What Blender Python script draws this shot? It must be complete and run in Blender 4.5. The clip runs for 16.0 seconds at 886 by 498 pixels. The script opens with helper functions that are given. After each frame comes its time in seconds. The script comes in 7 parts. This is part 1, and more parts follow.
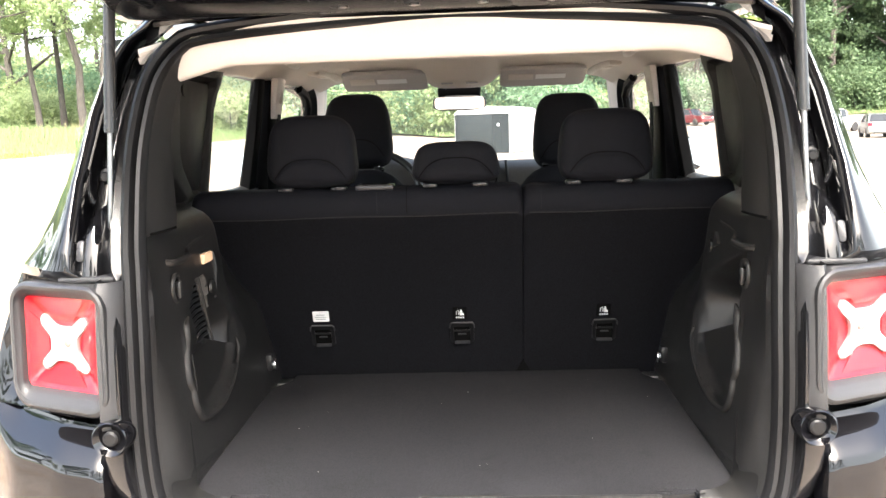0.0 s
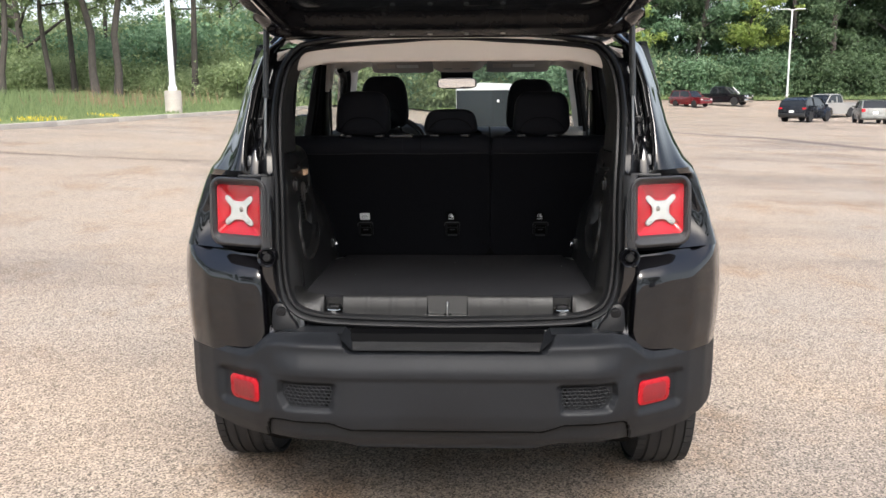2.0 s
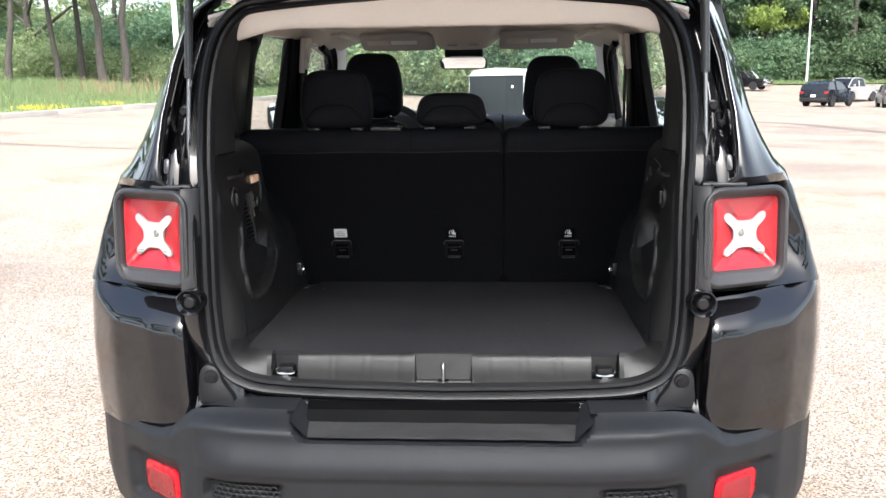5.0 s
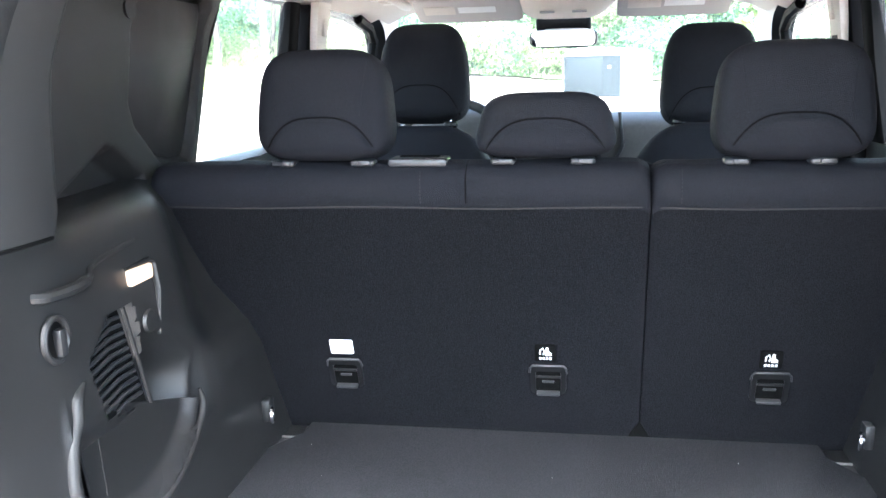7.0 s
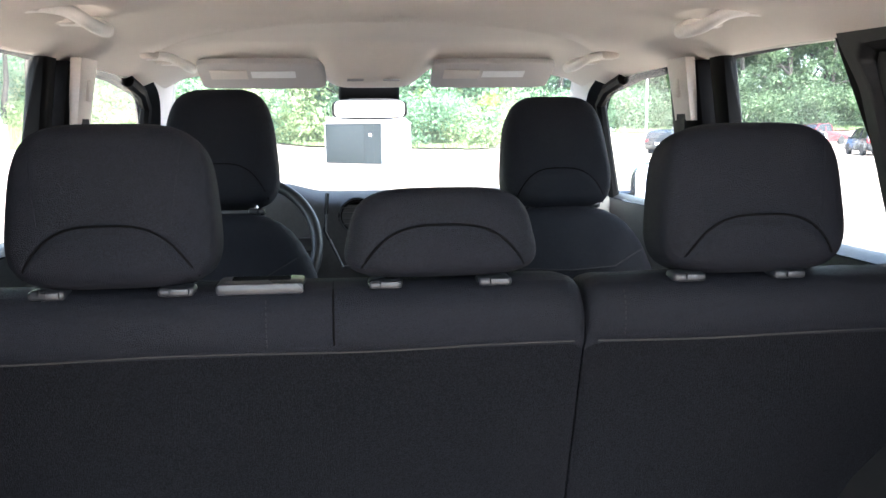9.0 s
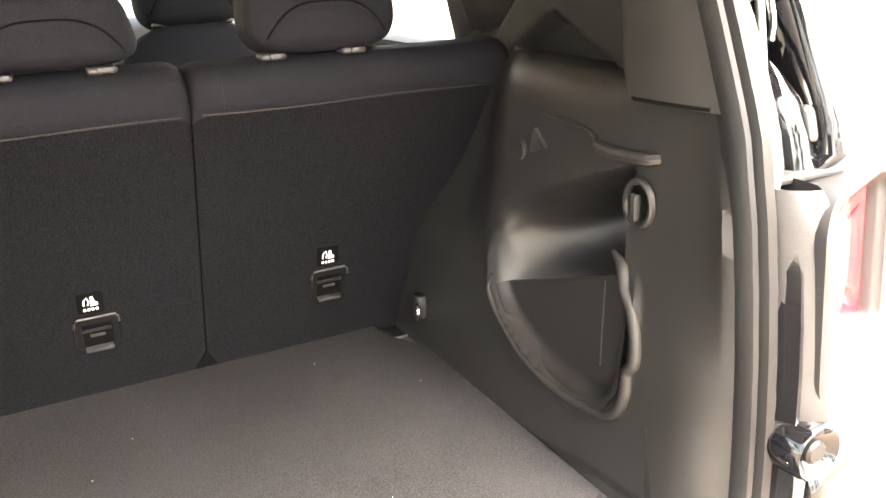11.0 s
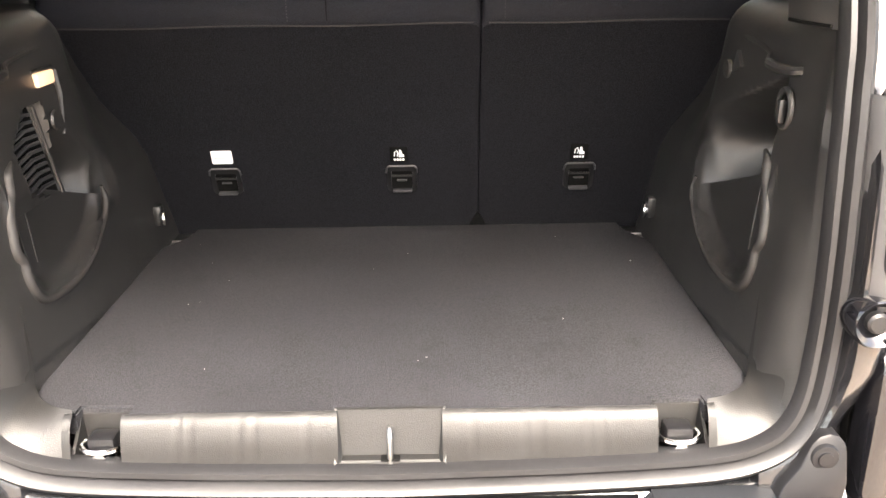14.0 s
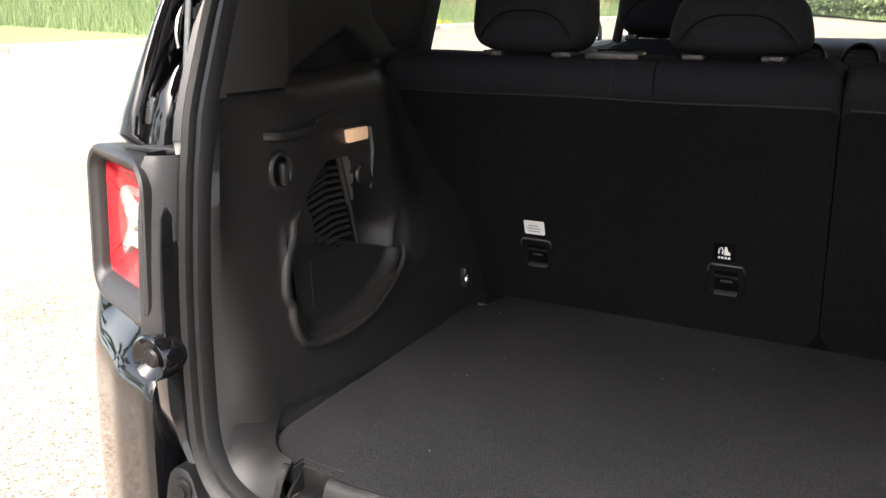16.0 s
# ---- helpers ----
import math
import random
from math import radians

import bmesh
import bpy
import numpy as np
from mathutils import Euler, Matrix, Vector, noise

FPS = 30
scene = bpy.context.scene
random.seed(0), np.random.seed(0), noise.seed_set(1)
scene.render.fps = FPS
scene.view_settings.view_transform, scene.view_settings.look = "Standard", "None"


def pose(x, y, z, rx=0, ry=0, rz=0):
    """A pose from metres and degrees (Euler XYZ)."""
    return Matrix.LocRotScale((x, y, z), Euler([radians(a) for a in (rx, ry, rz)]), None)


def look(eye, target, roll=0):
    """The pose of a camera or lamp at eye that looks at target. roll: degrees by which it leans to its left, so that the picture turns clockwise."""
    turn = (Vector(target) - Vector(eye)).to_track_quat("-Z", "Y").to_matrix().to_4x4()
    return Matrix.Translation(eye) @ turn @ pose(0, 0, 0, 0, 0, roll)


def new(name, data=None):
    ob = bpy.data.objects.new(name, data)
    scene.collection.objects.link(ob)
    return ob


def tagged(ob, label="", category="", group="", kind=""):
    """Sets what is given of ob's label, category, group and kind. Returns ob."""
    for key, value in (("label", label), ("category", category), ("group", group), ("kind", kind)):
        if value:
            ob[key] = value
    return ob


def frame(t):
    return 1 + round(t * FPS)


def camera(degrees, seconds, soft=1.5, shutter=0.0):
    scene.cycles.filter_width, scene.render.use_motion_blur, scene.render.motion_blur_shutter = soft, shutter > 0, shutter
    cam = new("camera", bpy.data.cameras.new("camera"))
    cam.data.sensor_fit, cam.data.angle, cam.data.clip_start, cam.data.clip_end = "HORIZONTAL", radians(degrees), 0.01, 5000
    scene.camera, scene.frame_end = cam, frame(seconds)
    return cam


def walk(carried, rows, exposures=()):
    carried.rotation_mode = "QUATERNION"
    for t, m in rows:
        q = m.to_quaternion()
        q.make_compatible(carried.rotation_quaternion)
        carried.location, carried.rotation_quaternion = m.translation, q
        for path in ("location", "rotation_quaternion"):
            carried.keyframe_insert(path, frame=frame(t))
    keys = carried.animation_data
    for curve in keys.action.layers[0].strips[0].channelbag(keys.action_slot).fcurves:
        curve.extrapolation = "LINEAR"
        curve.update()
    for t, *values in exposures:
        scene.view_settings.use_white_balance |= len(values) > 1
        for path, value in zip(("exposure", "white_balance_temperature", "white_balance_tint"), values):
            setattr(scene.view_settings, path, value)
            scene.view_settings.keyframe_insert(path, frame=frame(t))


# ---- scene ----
cam = camera(55.4, 16.0)
PATH = [
    (0, (0.044, -1.232, 1.448), (-0.044, 0.743, 1.149), -1.9),
    (0.5, (0.05, -1.588, 1.458), (-0.035, 0.385, 1.141), -1.7),
    (1, (0.085, -1.942, 1.449), (0.006, 0.025, 1.098), -1.0),
    (1.5, (0.141, -2.258, 1.448), (0.048, -0.296, 1.073), -0.7),
    (2, (0.1, -2.522, 1.449), (0.015, -0.555, 1.093), -0.4),
    (2.5, (0.156, -2.663, 1.438), (0.068, -0.69, 1.123), -0.2),
    (3, (0.197, -2.737, 1.438), (0.09, -0.761, 1.152), -0.2),
    (3.5, (0.193, -2.676, 1.434), (0.076, -0.699, 1.153), -0.3),
    (3.7, (0.172, -2.574, 1.424), (0.055, -0.599, 1.132), -0.2),
    (5.8, (0.11, -1.211, 1.433), (-0.033, 0.734, 0.989), -1.7),
    (6, (0.121, -1.086, 1.423), (-0.061, 0.852, 0.964), -1.6),
    (6.5, (0.138, -0.791, 1.432), (-0.159, 1.128, 0.952), -0.7),
    (7, (0.052, -0.526, 1.442), (-0.28, 1.401, 1.018), -1.5),
    (7.5, (0.052, -0.365, 1.461), (-0.355, 1.571, 1.172), -1.4),
    (8, (0.092, -0.239, 1.462), (-0.348, 1.697, 1.219), -1.0),
    (8.5, (0.024, -0.174, 1.454), (-0.168, 1.8, 1.2), -0.9),
    (9, (-0.106, -0.16, 1.463), (0.119, 1.808, 1.18), -0.6),
    (9.5, (-0.072, -0.234, 1.458), (0.455, 1.662, 1.105), -1.0),
    (9.7, (-0.045, -0.271, 1.447), (0.594, 1.582, 1.050), -1.6),
    (10, (-0.021, -0.322, 1.429), (0.737, 1.462, 0.939), -2.8),
    (10.2, (-0.062, -0.356, 1.426), (0.81, 1.356, 0.87), -3.0),
    (12.3, (-0.065, -0.457, 1.381), (0.561, 1.29, 0.636), -0.8),
    (12.5, (0.02, -0.513, 1.374), (0.407, 1.306, 0.639), -0.7),
    (12.7, (0.035, -0.577, 1.375), (0.274, 1.274, 0.656), -0.9),
    (13, (0.039, -0.663, 1.377), (0.111, 1.203, 0.663), -1.1),
    (13.2, (0.037, -0.715, 1.376), (0.057, 1.153, 0.664), -1.1),
    (13.5, (0.033, -0.777, 1.375), (0.054, 1.094, 0.669), -1.2),
    (14, (0.066, -0.812, 1.375), (0.074, 1.064, 0.683), -0.9),
    (14.5, (0.057, -0.809, 1.372), (0.029, 1.069, 0.683), -0.5),
    (15, (0.077, -0.744, 1.365), (-0.214, 1.114, 0.685), -0.4),
    (15.5, (0.193, -0.656, 1.386), (-0.532, 1.105, 0.773), 0.2),
    (16, (0.233, -0.625, 1.381), (-0.696, 1.056, 0.825), -0.2),
]
# the phone's own exposure and white balance along the way
EXPOSURES = [(0.0, 2.9, 6250, 7), (0.5, 1.6, 5800, 7), (1.0, 1.07, 5950, 7), (1.5, 0.95, 5950, 7), (3.5, 1.0, 5900, 7), (6.0, 3.05, 5300, 3), (6.5, 4.0, 5050, 1), (7.0, 4.4, 5150, 3), (7.5, 3.08, 5650, 6),
             (8.0, 2.75, 5700, 5), (8.5, 3.3, 5650, 4), (9.0, 3.6, 5450, 5), (9.5, 4.25, 5600, 6), (9.8, 4.8, 5600, 9), (10.0, 4.65, 6850, 8), (10.2, 4.8, 7050, 8), (12.3, 3.95, 7100, 10), (12.6, 4.4, 7050, 10), (13.0, 4.9, 7050, 10), (13.5, 4.4, 6900, 10), (14.5, 3.5, 6650, 9), (15.5, 2.95, 6450, 8), (16.0, 2.1, 6250, 8)]
walk(cam, [(t, look(eye, target, roll)) for t, eye, target, roll in PATH], EXPOSURES)

# ---- world, sun and exposure ----
SKY, SUN = 0.15, 1.5
SUN_ELEV, SUN_TURN = radians(51), radians(174)
world = bpy.data.worlds.new("sky")
scene.world = world
world.use_nodes = True
wn = world.node_tree.nodes
sky_tex = wn.new("ShaderNodeTexSky")
sky_tex.sky_type, sky_tex.sun_disc = "NISHITA", False
sky_tex.sun_elevation, sky_tex.sun_rotation = SUN_ELEV, SUN_TURN
sky_tex.air_density, sky_tex.dust_density, sky_tex.ozone_density = 1.0, 9.0, 0.6
world.node_tree.links.new(sky_tex.outputs[0], wn["Background"].inputs[0])
wn["Background"].inputs[1].default_value = SKY
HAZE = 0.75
sun = new("sun", bpy.data.lights.new("sun", "SUN"))
sun.data.energy, sun.data.angle, sun.data.color = SUN, radians(22), (1.0, 0.96, 0.91)
sun_from = Vector((math.sin(SUN_TURN) * math.cos(SUN_ELEV), math.cos(SUN_TURN) * math.cos(SUN_ELEV), math.sin(SUN_ELEV)))
sun.matrix_world = look(sun_from * 60, (0, 0, 0))

# ---- materials ----
def material(name, colour, rough=0.5, metal=0.0, coat=0.0, vary=0.12, scale=6.0, fine=120.0, bump=0.0, bump_scale=400.0,
             rough_vary=0.08, spec=0.5, second=None, crisp=0.25, coarse=0.5):
    """A surface with colour and gloss varied at two scales, and fine relief."""
    m = bpy.data.materials.new(name)
    m.use_nodes = True
    nt = m.node_tree
    n, l = nt.nodes, nt.links
    p = n["Principled BSDF"]
    p.inputs["Metallic"].default_value = metal
    p.inputs["Coat Weight"].default_value = coat
    p.inputs["Coat Roughness"].default_value = 0.03
    p.inputs["Specular IOR Level"].default_value = spec
    tc = n.new("ShaderNodeTexCoord")
    big, small = n.new("ShaderNodeTexNoise"), n.new("ShaderNodeTexNoise")
    big.inputs["Scale"].default_value, big.inputs["Detail"].default_value = scale, 5
    small.inputs["Scale"].default_value, small.inputs["Detail"].default_value = fine, 3
    l.new(tc.outputs["Object"], big.inputs["Vector"])
    l.new(tc.outputs["Object"], small.inputs["Vector"])
    mix = n.new("ShaderNodeMath")
    mix.operation = "MULTIPLY_ADD"
    l.new(small.outputs["Fac"], mix.inputs[0])
    mix.inputs[1].default_value = 1 - coarse
    half = n.new("ShaderNodeMath")
    half.operation = "MULTIPLY"
    half.inputs[1].default_value = coarse
    l.new(big.outputs["Fac"], half.inputs[0])
    l.new(half.outputs[0], mix.inputs[2])
    fac = mix.outputs[0]
    ramp = n.new("ShaderNodeValToRGB")
    e = ramp.color_ramp.elements
    e[0].position, e[1].position = 0.5 - crisp, 0.5 + crisp
    lo = second or tuple(c * (1 - 2 * vary) for c in colour)
    hi = tuple(min(1, c * (1 + 2 * vary)) for c in colour)
    e[0].color, e[1].color = (*lo, 1), (*hi, 1)
    l.new(fac, ramp.inputs[0])
    l.new(ramp.outputs[0], p.inputs["Base Color"])
    rr = n.new("ShaderNodeMapRange")
    rr.inputs["From Min"].default_value, rr.inputs["From Max"].default_value = 0.3, 0.7
    rr.inputs["To Min"].default_value, rr.inputs["To Max"].default_value = max(0.0, rough - rough_vary), min(1.0, rough + rough_vary)
    l.new(big.outputs["Fac"], rr.inputs["Value"])
    l.new(rr.outputs[0], p.inputs["Roughness"])
    if bump:
        grain, b = n.new("ShaderNodeTexNoise"), n.new("ShaderNodeBump")
        grain.inputs["Scale"].default_value, grain.inputs["Detail"].default_value = bump_scale, 2
        l.new(tc.outputs["Object"], grain.inputs["Vector"])
        b.inputs["Strength"].default_value, b.inputs["Distance"].default_value = bump, 0.002
        l.new(grain.outputs["Fac"], b.inputs["Height"])
        l.new(b.outputs[0], p.inputs["Normal"])
    return m


def glass(name, tint):
    m = bpy.data.materials.new(name)
    m.use_nodes = True
    n, l = m.node_tree.nodes, m.node_tree.links
    n.remove(n["Principled BSDF"])
    clear, shine, facing, mix = (n.new("ShaderNode" + k) for k in ("BsdfTransparent", "BsdfGlossy", "LayerWeight", "MixShader"))
    edge, fres = n.new("ShaderNodeMath"), n.new("ShaderNodeMath")
    edge.operation, edge.inputs[1].default_value = "POWER", 5.0
    fres.operation, fres.inputs[1].default_value, fres.inputs[2].default_value = "MULTIPLY_ADD", 0.5, 0.04
    facing.inputs["Blend"].default_value = 0.5
    l.new(facing.outputs["Facing"], edge.inputs[0])
    l.new(edge.outputs[0], fres.inputs[0])
    clear.inputs[0].default_value = (*tint, 1)
    shine.inputs["Roughness"].default_value = 0.02
    l.new(fres.outputs[0], mix.inputs[0])
    l.new(clear.outputs[0], mix.inputs[1])
    l.new(shine.outputs[0], mix.inputs[2])
    l.new(mix.outputs[0], n["Material Output"].inputs[0])
    return m


def foliage(name, a, b, through_light=0.45):
    m = bpy.data.materials.new(name)
    m.use_nodes = True
    n, l = m.node_tree.nodes, m.node_tree.links
    p = n["Principled BSDF"]
    geo, ramp, oi, add = n.new("ShaderNodeNewGeometry"), n.new("ShaderNodeValToRGB"), n.new("ShaderNodeObjectInfo"), n.new("ShaderNodeMath")
    add.operation = "MULTIPLY_ADD"
    l.new(geo.outputs["Random Per Island"], add.inputs[0])
    add.inputs[1].default_value = 0.65
    sc = n.new("ShaderNodeMath")
    sc.operation = "MULTIPLY"
    sc.inputs[1].default_value = 0.35
    l.new(oi.outputs["Random"], sc.inputs[0])
    l.new(sc.outputs[0], add.inputs[2])
    l.new(add.outputs[0], ramp.inputs[0])
    ramp.color_ramp.elements[0].color, ramp.color_ramp.elements[1].color = (*a, 1), (*b, 1)
    l.new(ramp.outputs[0], p.inputs["Base Color"])
    p.inputs["Roughness"].default_value = 0.6
    tr, mix = n.new("ShaderNodeBsdfTranslucent"), n.new("ShaderNodeMixShader")
    l.new(ramp.outputs[0], tr.inputs[0])
    mix.inputs[0].default_value = through_light
    l.new(p.outputs[0], mix.inputs[1])
    l.new(tr.outputs[0], mix.inputs[2])
    l.new(mix.outputs[0], n["Material Output"].inputs[0])
    return m


def asphalt_material():
    """Old tan asphalt: exposed aggregate, worn patches, darker stains and tyre marks."""
    m = material("worn_asphalt", (0.262, 0.222, 0.186), 0.85, vary=0.09, scale=0.35, fine=210, bump=0.55, bump_scale=230)
    n, l = m.node_tree.nodes, m.node_tree.links
    p = n["Principled BSDF"]
    tc, vor, vr = n.new("ShaderNodeTexCoord"), n.new("ShaderNodeTexVoronoi"), n.new("ShaderNodeValToRGB")
    vor.inputs["Scale"].default_value = 150
    l.new(tc.outputs["Object"], vor.inputs["Vector"])
    bw = n.new("ShaderNodeRGBToBW")
    l.new(vor.outputs["Color"], bw.inputs[0])
    l.new(bw.outputs[0], vr.inputs[0])
    e = vr.color_ramp.elements
    e[0].position, e[0].color = 0.25, (0.34, 0.33, 0.31, 1)
    e[1].position, e[1].color = 0.80, (1.66, 1.63, 1.59, 1)
    for at_, v in ((0.40, 0.86), (0.60, 1.06)):
        vr.color_ramp.elements.new(at_).color = (v, v, v, 1)
    base = p.inputs["Base Color"].links[0].from_socket
    mul = n.new("ShaderNodeMix")
    mul.data_type, mul.blend_type = "RGBA", "MULTIPLY"
    mul.inputs[0].default_value = 1
    l.new(base, mul.inputs[6])
    l.new(vr.outputs[0], mul.inputs[7])
    stretch, big, br = n.new("ShaderNodeMapping"), n.new("ShaderNodeTexNoise"), n.new("ShaderNodeValToRGB")
    stretch.inputs["Scale"].default_value = (0.16, 0.42, 1)
    stretch.inputs["Rotation"].default_value = (0, 0, radians(12))
    big.inputs["Scale"].default_value, big.inputs["Detail"].default_value = 1.0, 6
    big.inputs["Roughness"].default_value = 0.62
    l.new(tc.outputs["Object"], stretch.inputs[0])
    l.new(stretch.outputs[0], big.inputs["Vector"])
    l.new(big.outputs["Fac"], br.inputs[0])
    br.color_ramp.elements[0].position, br.color_ramp.elements[0].color = 0.34, (0.74, 0.73, 0.73, 1)
    br.color_ramp.elements[1].position, br.color_ramp.elements[1].color = 0.52, (1.06, 1.05, 1.03, 1)
    mul2 = n.new("ShaderNodeMix")
    mul2.data_type, mul2.blend_type = "RGBA", "MULTIPLY"
    mul2.inputs[0].default_value = 1
    l.new(mul.outputs[2], mul2.inputs[6])
    l.new(br.outputs[0], mul2.inputs[7])
    # warmer, redder patches several metres across
    warm, wr, mul3 = n.new("ShaderNodeTexNoise"), n.new("ShaderNodeValToRGB"), n.new("ShaderNodeMix")
    warm.inputs["Scale"].default_value, warm.inputs["Detail"].default_value = 0.5, 6
    warm.inputs["Roughness"].default_value = 0.65
    l.new(tc.outputs["Object"], warm.inputs["Vector"])
    l.new(warm.outputs["Fac"], wr.inputs[0])
    wr.color_ramp.elements[0].position, wr.color_ramp.elements[0].color = 0.38, (0.96, 0.975, 0.99, 1)
    wr.color_ramp.elements[1].position, wr.color_ramp.elements[1].color = 0.64, (1.05, 1.0, 0.94, 1)
    mul3.data_type, mul3.blend_type = "RGBA", "MULTIPLY"
    mul3.inputs[0].default_value = 1
    l.new(mul2.outputs[2], mul3.inputs[6])
    l.new(wr.outputs[0], mul3.inputs[7])
    # rusty brown stains with broken edges
    rust, rr, mul4 = n.new("ShaderNodeTexNoise"), n.new("ShaderNodeValToRGB"), n.new("ShaderNodeMix")
    rust.inputs["Scale"].default_value, rust.inputs["Detail"].default_value = 0.85, 9
    rust.inputs["Roughness"].default_value = 0.72
    shift = n.new("ShaderNodeMapping")
    shift.inputs["Location"].default_value = (3.7, 8.2, 0)
    shift.inputs["Scale"].default_value = (1.0, 0.7, 1.0)
    l.new(tc.outputs["Object"], shift.inputs[0])
    l.new(shift.outputs[0], rust.inputs["Vector"])
    l.new(rust.outputs["Fac"], rr.inputs[0])
    rr.color_ramp.elements[0].position, rr.color_ramp.elements[0].color = 0.53, (1.0, 1.0, 1.0, 1)
    rr.color_ramp.elements[1].position, rr.color_ramp.elements[1].color = 0.66, (0.84, 0.73, 0.62, 1)
    mul4.data_type, mul4.blend_type = "RGBA", "MULTIPLY"
    mul4.inputs[0].default_value = 1
    l.new(mul3.outputs[2], mul4.inputs[6])
    l.new(rr.outputs[0], mul4.inputs[7])
    l.new(mul4.outputs[2], p.inputs["Base Color"])
    return m


PAINT = material("black_gloss_paint", (0.004, 0.004, 0.005), 0.07, coat=0.95, vary=0.1, rough_vary=0.03, spec=0.16)
JAMB = material("black_jamb_paint", (0.006, 0.006, 0.007), 0.20, coat=0.65, vary=0.15, rough_vary=0.05, spec=0.45)
BUMPER = material("grained_bumper_plastic", (0.0080, 0.0089, 0.0110), 0.56, vary=0.16, scale=3, fine=250, bump=0.25, bump_scale=900, spec=0.28)
BEZEL = material("grey_black_plastic", (0.026, 0.026, 0.028), 0.46, vary=0.08, bump=0.15, bump_scale=900)
SCUFFED = material("dusty_step_plastic", (0.015, 0.015, 0.0155), 0.55, vary=0.5, scale=14, fine=60, bump=0.3, bump_scale=500, second=(0.006, 0.006, 0.0065))
RUBBER = material("rubber_seal", (0.0088, 0.0088, 0.0097), 0.46, vary=0.15, bump=0.1, bump_scale=300, spec=0.30)
TYRE = material("tyre_rubber", (0.016, 0.016, 0.017), 0.75, vary=0.2, scale=10, bump=0.2, bump_scale=200)
TRIM = material("black_interior_plastic", (0.0142, 0.0139, 0.0139), 0.40, vary=0.12, scale=5, fine=300, bump=0.22, bump_scale=1100, spec=0.62)
SILL = material("worn_sill_plastic", (0.0078, 0.0077, 0.0077), 0.46, vary=0.18, scale=14, fine=220, bump=0.25, bump_scale=700, spec=0.36)
STEEL = material("grey_steel", (0.24, 0.24, 0.24), 0.42, metal=1.0, vary=0.1)
TRIM_SMOOTH = material("dark_plastic", (0.020, 0.020, 0.021), 0.30, vary=0.1)
DARK_PLASTIC = material("deep_black_plastic", (0.0062, 0.0062, 0.0070), 0.42, vary=0.1, spec=0.22)
MATT = material("matt_black_plastic", (0.0024, 0.0024, 0.0027), 0.6, vary=0.1, spec=0.04)
DASH = material("grey_dash_plastic", (0.075, 0.072, 0.069), 0.65, vary=0.1, spec=0.2, bump=0.2, bump_scale=800)
# near-black, mostly standing in for the shade inside gaps, slots and hollows
VOID = material("black_recess", (0.004, 0.004, 0.004), 0.9, spec=0.03)
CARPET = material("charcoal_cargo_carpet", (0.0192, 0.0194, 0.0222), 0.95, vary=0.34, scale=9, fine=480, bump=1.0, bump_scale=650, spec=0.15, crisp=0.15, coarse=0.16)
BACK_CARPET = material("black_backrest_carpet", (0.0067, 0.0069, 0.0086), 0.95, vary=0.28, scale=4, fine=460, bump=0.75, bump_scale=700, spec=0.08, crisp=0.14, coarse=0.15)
# darker, duller copy of the interior plastic: pillar shade is put into it
TRIM_DIMMED = material("dimmed_black_plastic", (0.0125, 0.0120, 0.0120), 0.54, vary=0.12, scale=5, fine=300, bump=0.2, bump_scale=1100, spec=0.42)
INSERT = material("dark_vinyl", (0.0135, 0.0120, 0.0118), 0.5, vary=0.12, scale=8, fine=200, bump=0.2, bump_scale=700, spec=0.4)
GUIDE = material("grey_guide_plastic", (0.030, 0.030, 0.033), 0.32, vary=0.1)
PIPING = material("grey_piping", (0.0150, 0.0140, 0.0138), 0.6, vary=0.2, fine=900)
FABRIC = material("black_seat_fabric", (0.0067, 0.0072, 0.0106), 0.68, vary=0.3, scale=9, fine=650, bump=0.8, bump_scale=900, spec=0.20, crisp=0.16, coarse=0.15)
THREAD = material("grey_thread", (0.0100, 0.0098, 0.0105), 0.7, vary=0.15)
HEADLINER = material("beige_headliner", (0.73, 0.675, 0.625), 0.92, vary=0.05, scale=3, fine=500, bump=0.3, bump_scale=900, spec=0.2)
HANDLE = material("pale_handle_plastic", (0.80, 0.76, 0.72), 0.42, vary=0.04, fine=200)
BEIGE = material("beige_plastic", (0.62, 0.56, 0.51), 0.5, vary=0.05, fine=200)
VISOR = material("grey_beige_vinyl", (0.47, 0.44, 0.43), 0.6, vary=0.05, fine=300, bump=0.15, bump_scale=900)
CHROME = material("bright_metal", (0.72, 0.72, 0.73), 0.16, metal=1.0, vary=0.06)
ZINC = material("zinc_steel", (0.55, 0.54, 0.52), 0.34, metal=1.0, vary=0.1)
SILVER = material("satin_silver_trim", (0.48, 0.48, 0.49), 0.32, metal=0.8, vary=0.05)
RED_LENS = material("red_lamp_lens", (0.46, 0.005, 0.016), 0.14, coat=0.6, vary=0.10, scale=20, fine=260, rough_vary=0.05)
RED_REFLECTOR = material("red_reflector", (0.30, 0.004, 0.010), 0.30, vary=0.15, scale=40, fine=400, spec=0.25)
RED_CORE = material("dark_red_reflector", (0.17, 0.003, 0.007), 0.35, vary=0.2, scale=60, fine=500, bump=0.6, bump_scale=500)
WHITE_LENS = material("frosted_white_lens", (0.52, 0.50, 0.51), 0.18, coat=0.8, vary=0.10, scale=40, fine=300)
WHITE = material("white_label", (0.82, 0.82, 0.82), 0.6, vary=0.04)
INK = material("label_ink", (0.30, 0.31, 0.33), 0.6)
MIRROR = material("mirror_glass", (0.90, 0.90, 0.90), 0.01, metal=1.0, vary=0.0, rough_vary=0.0)
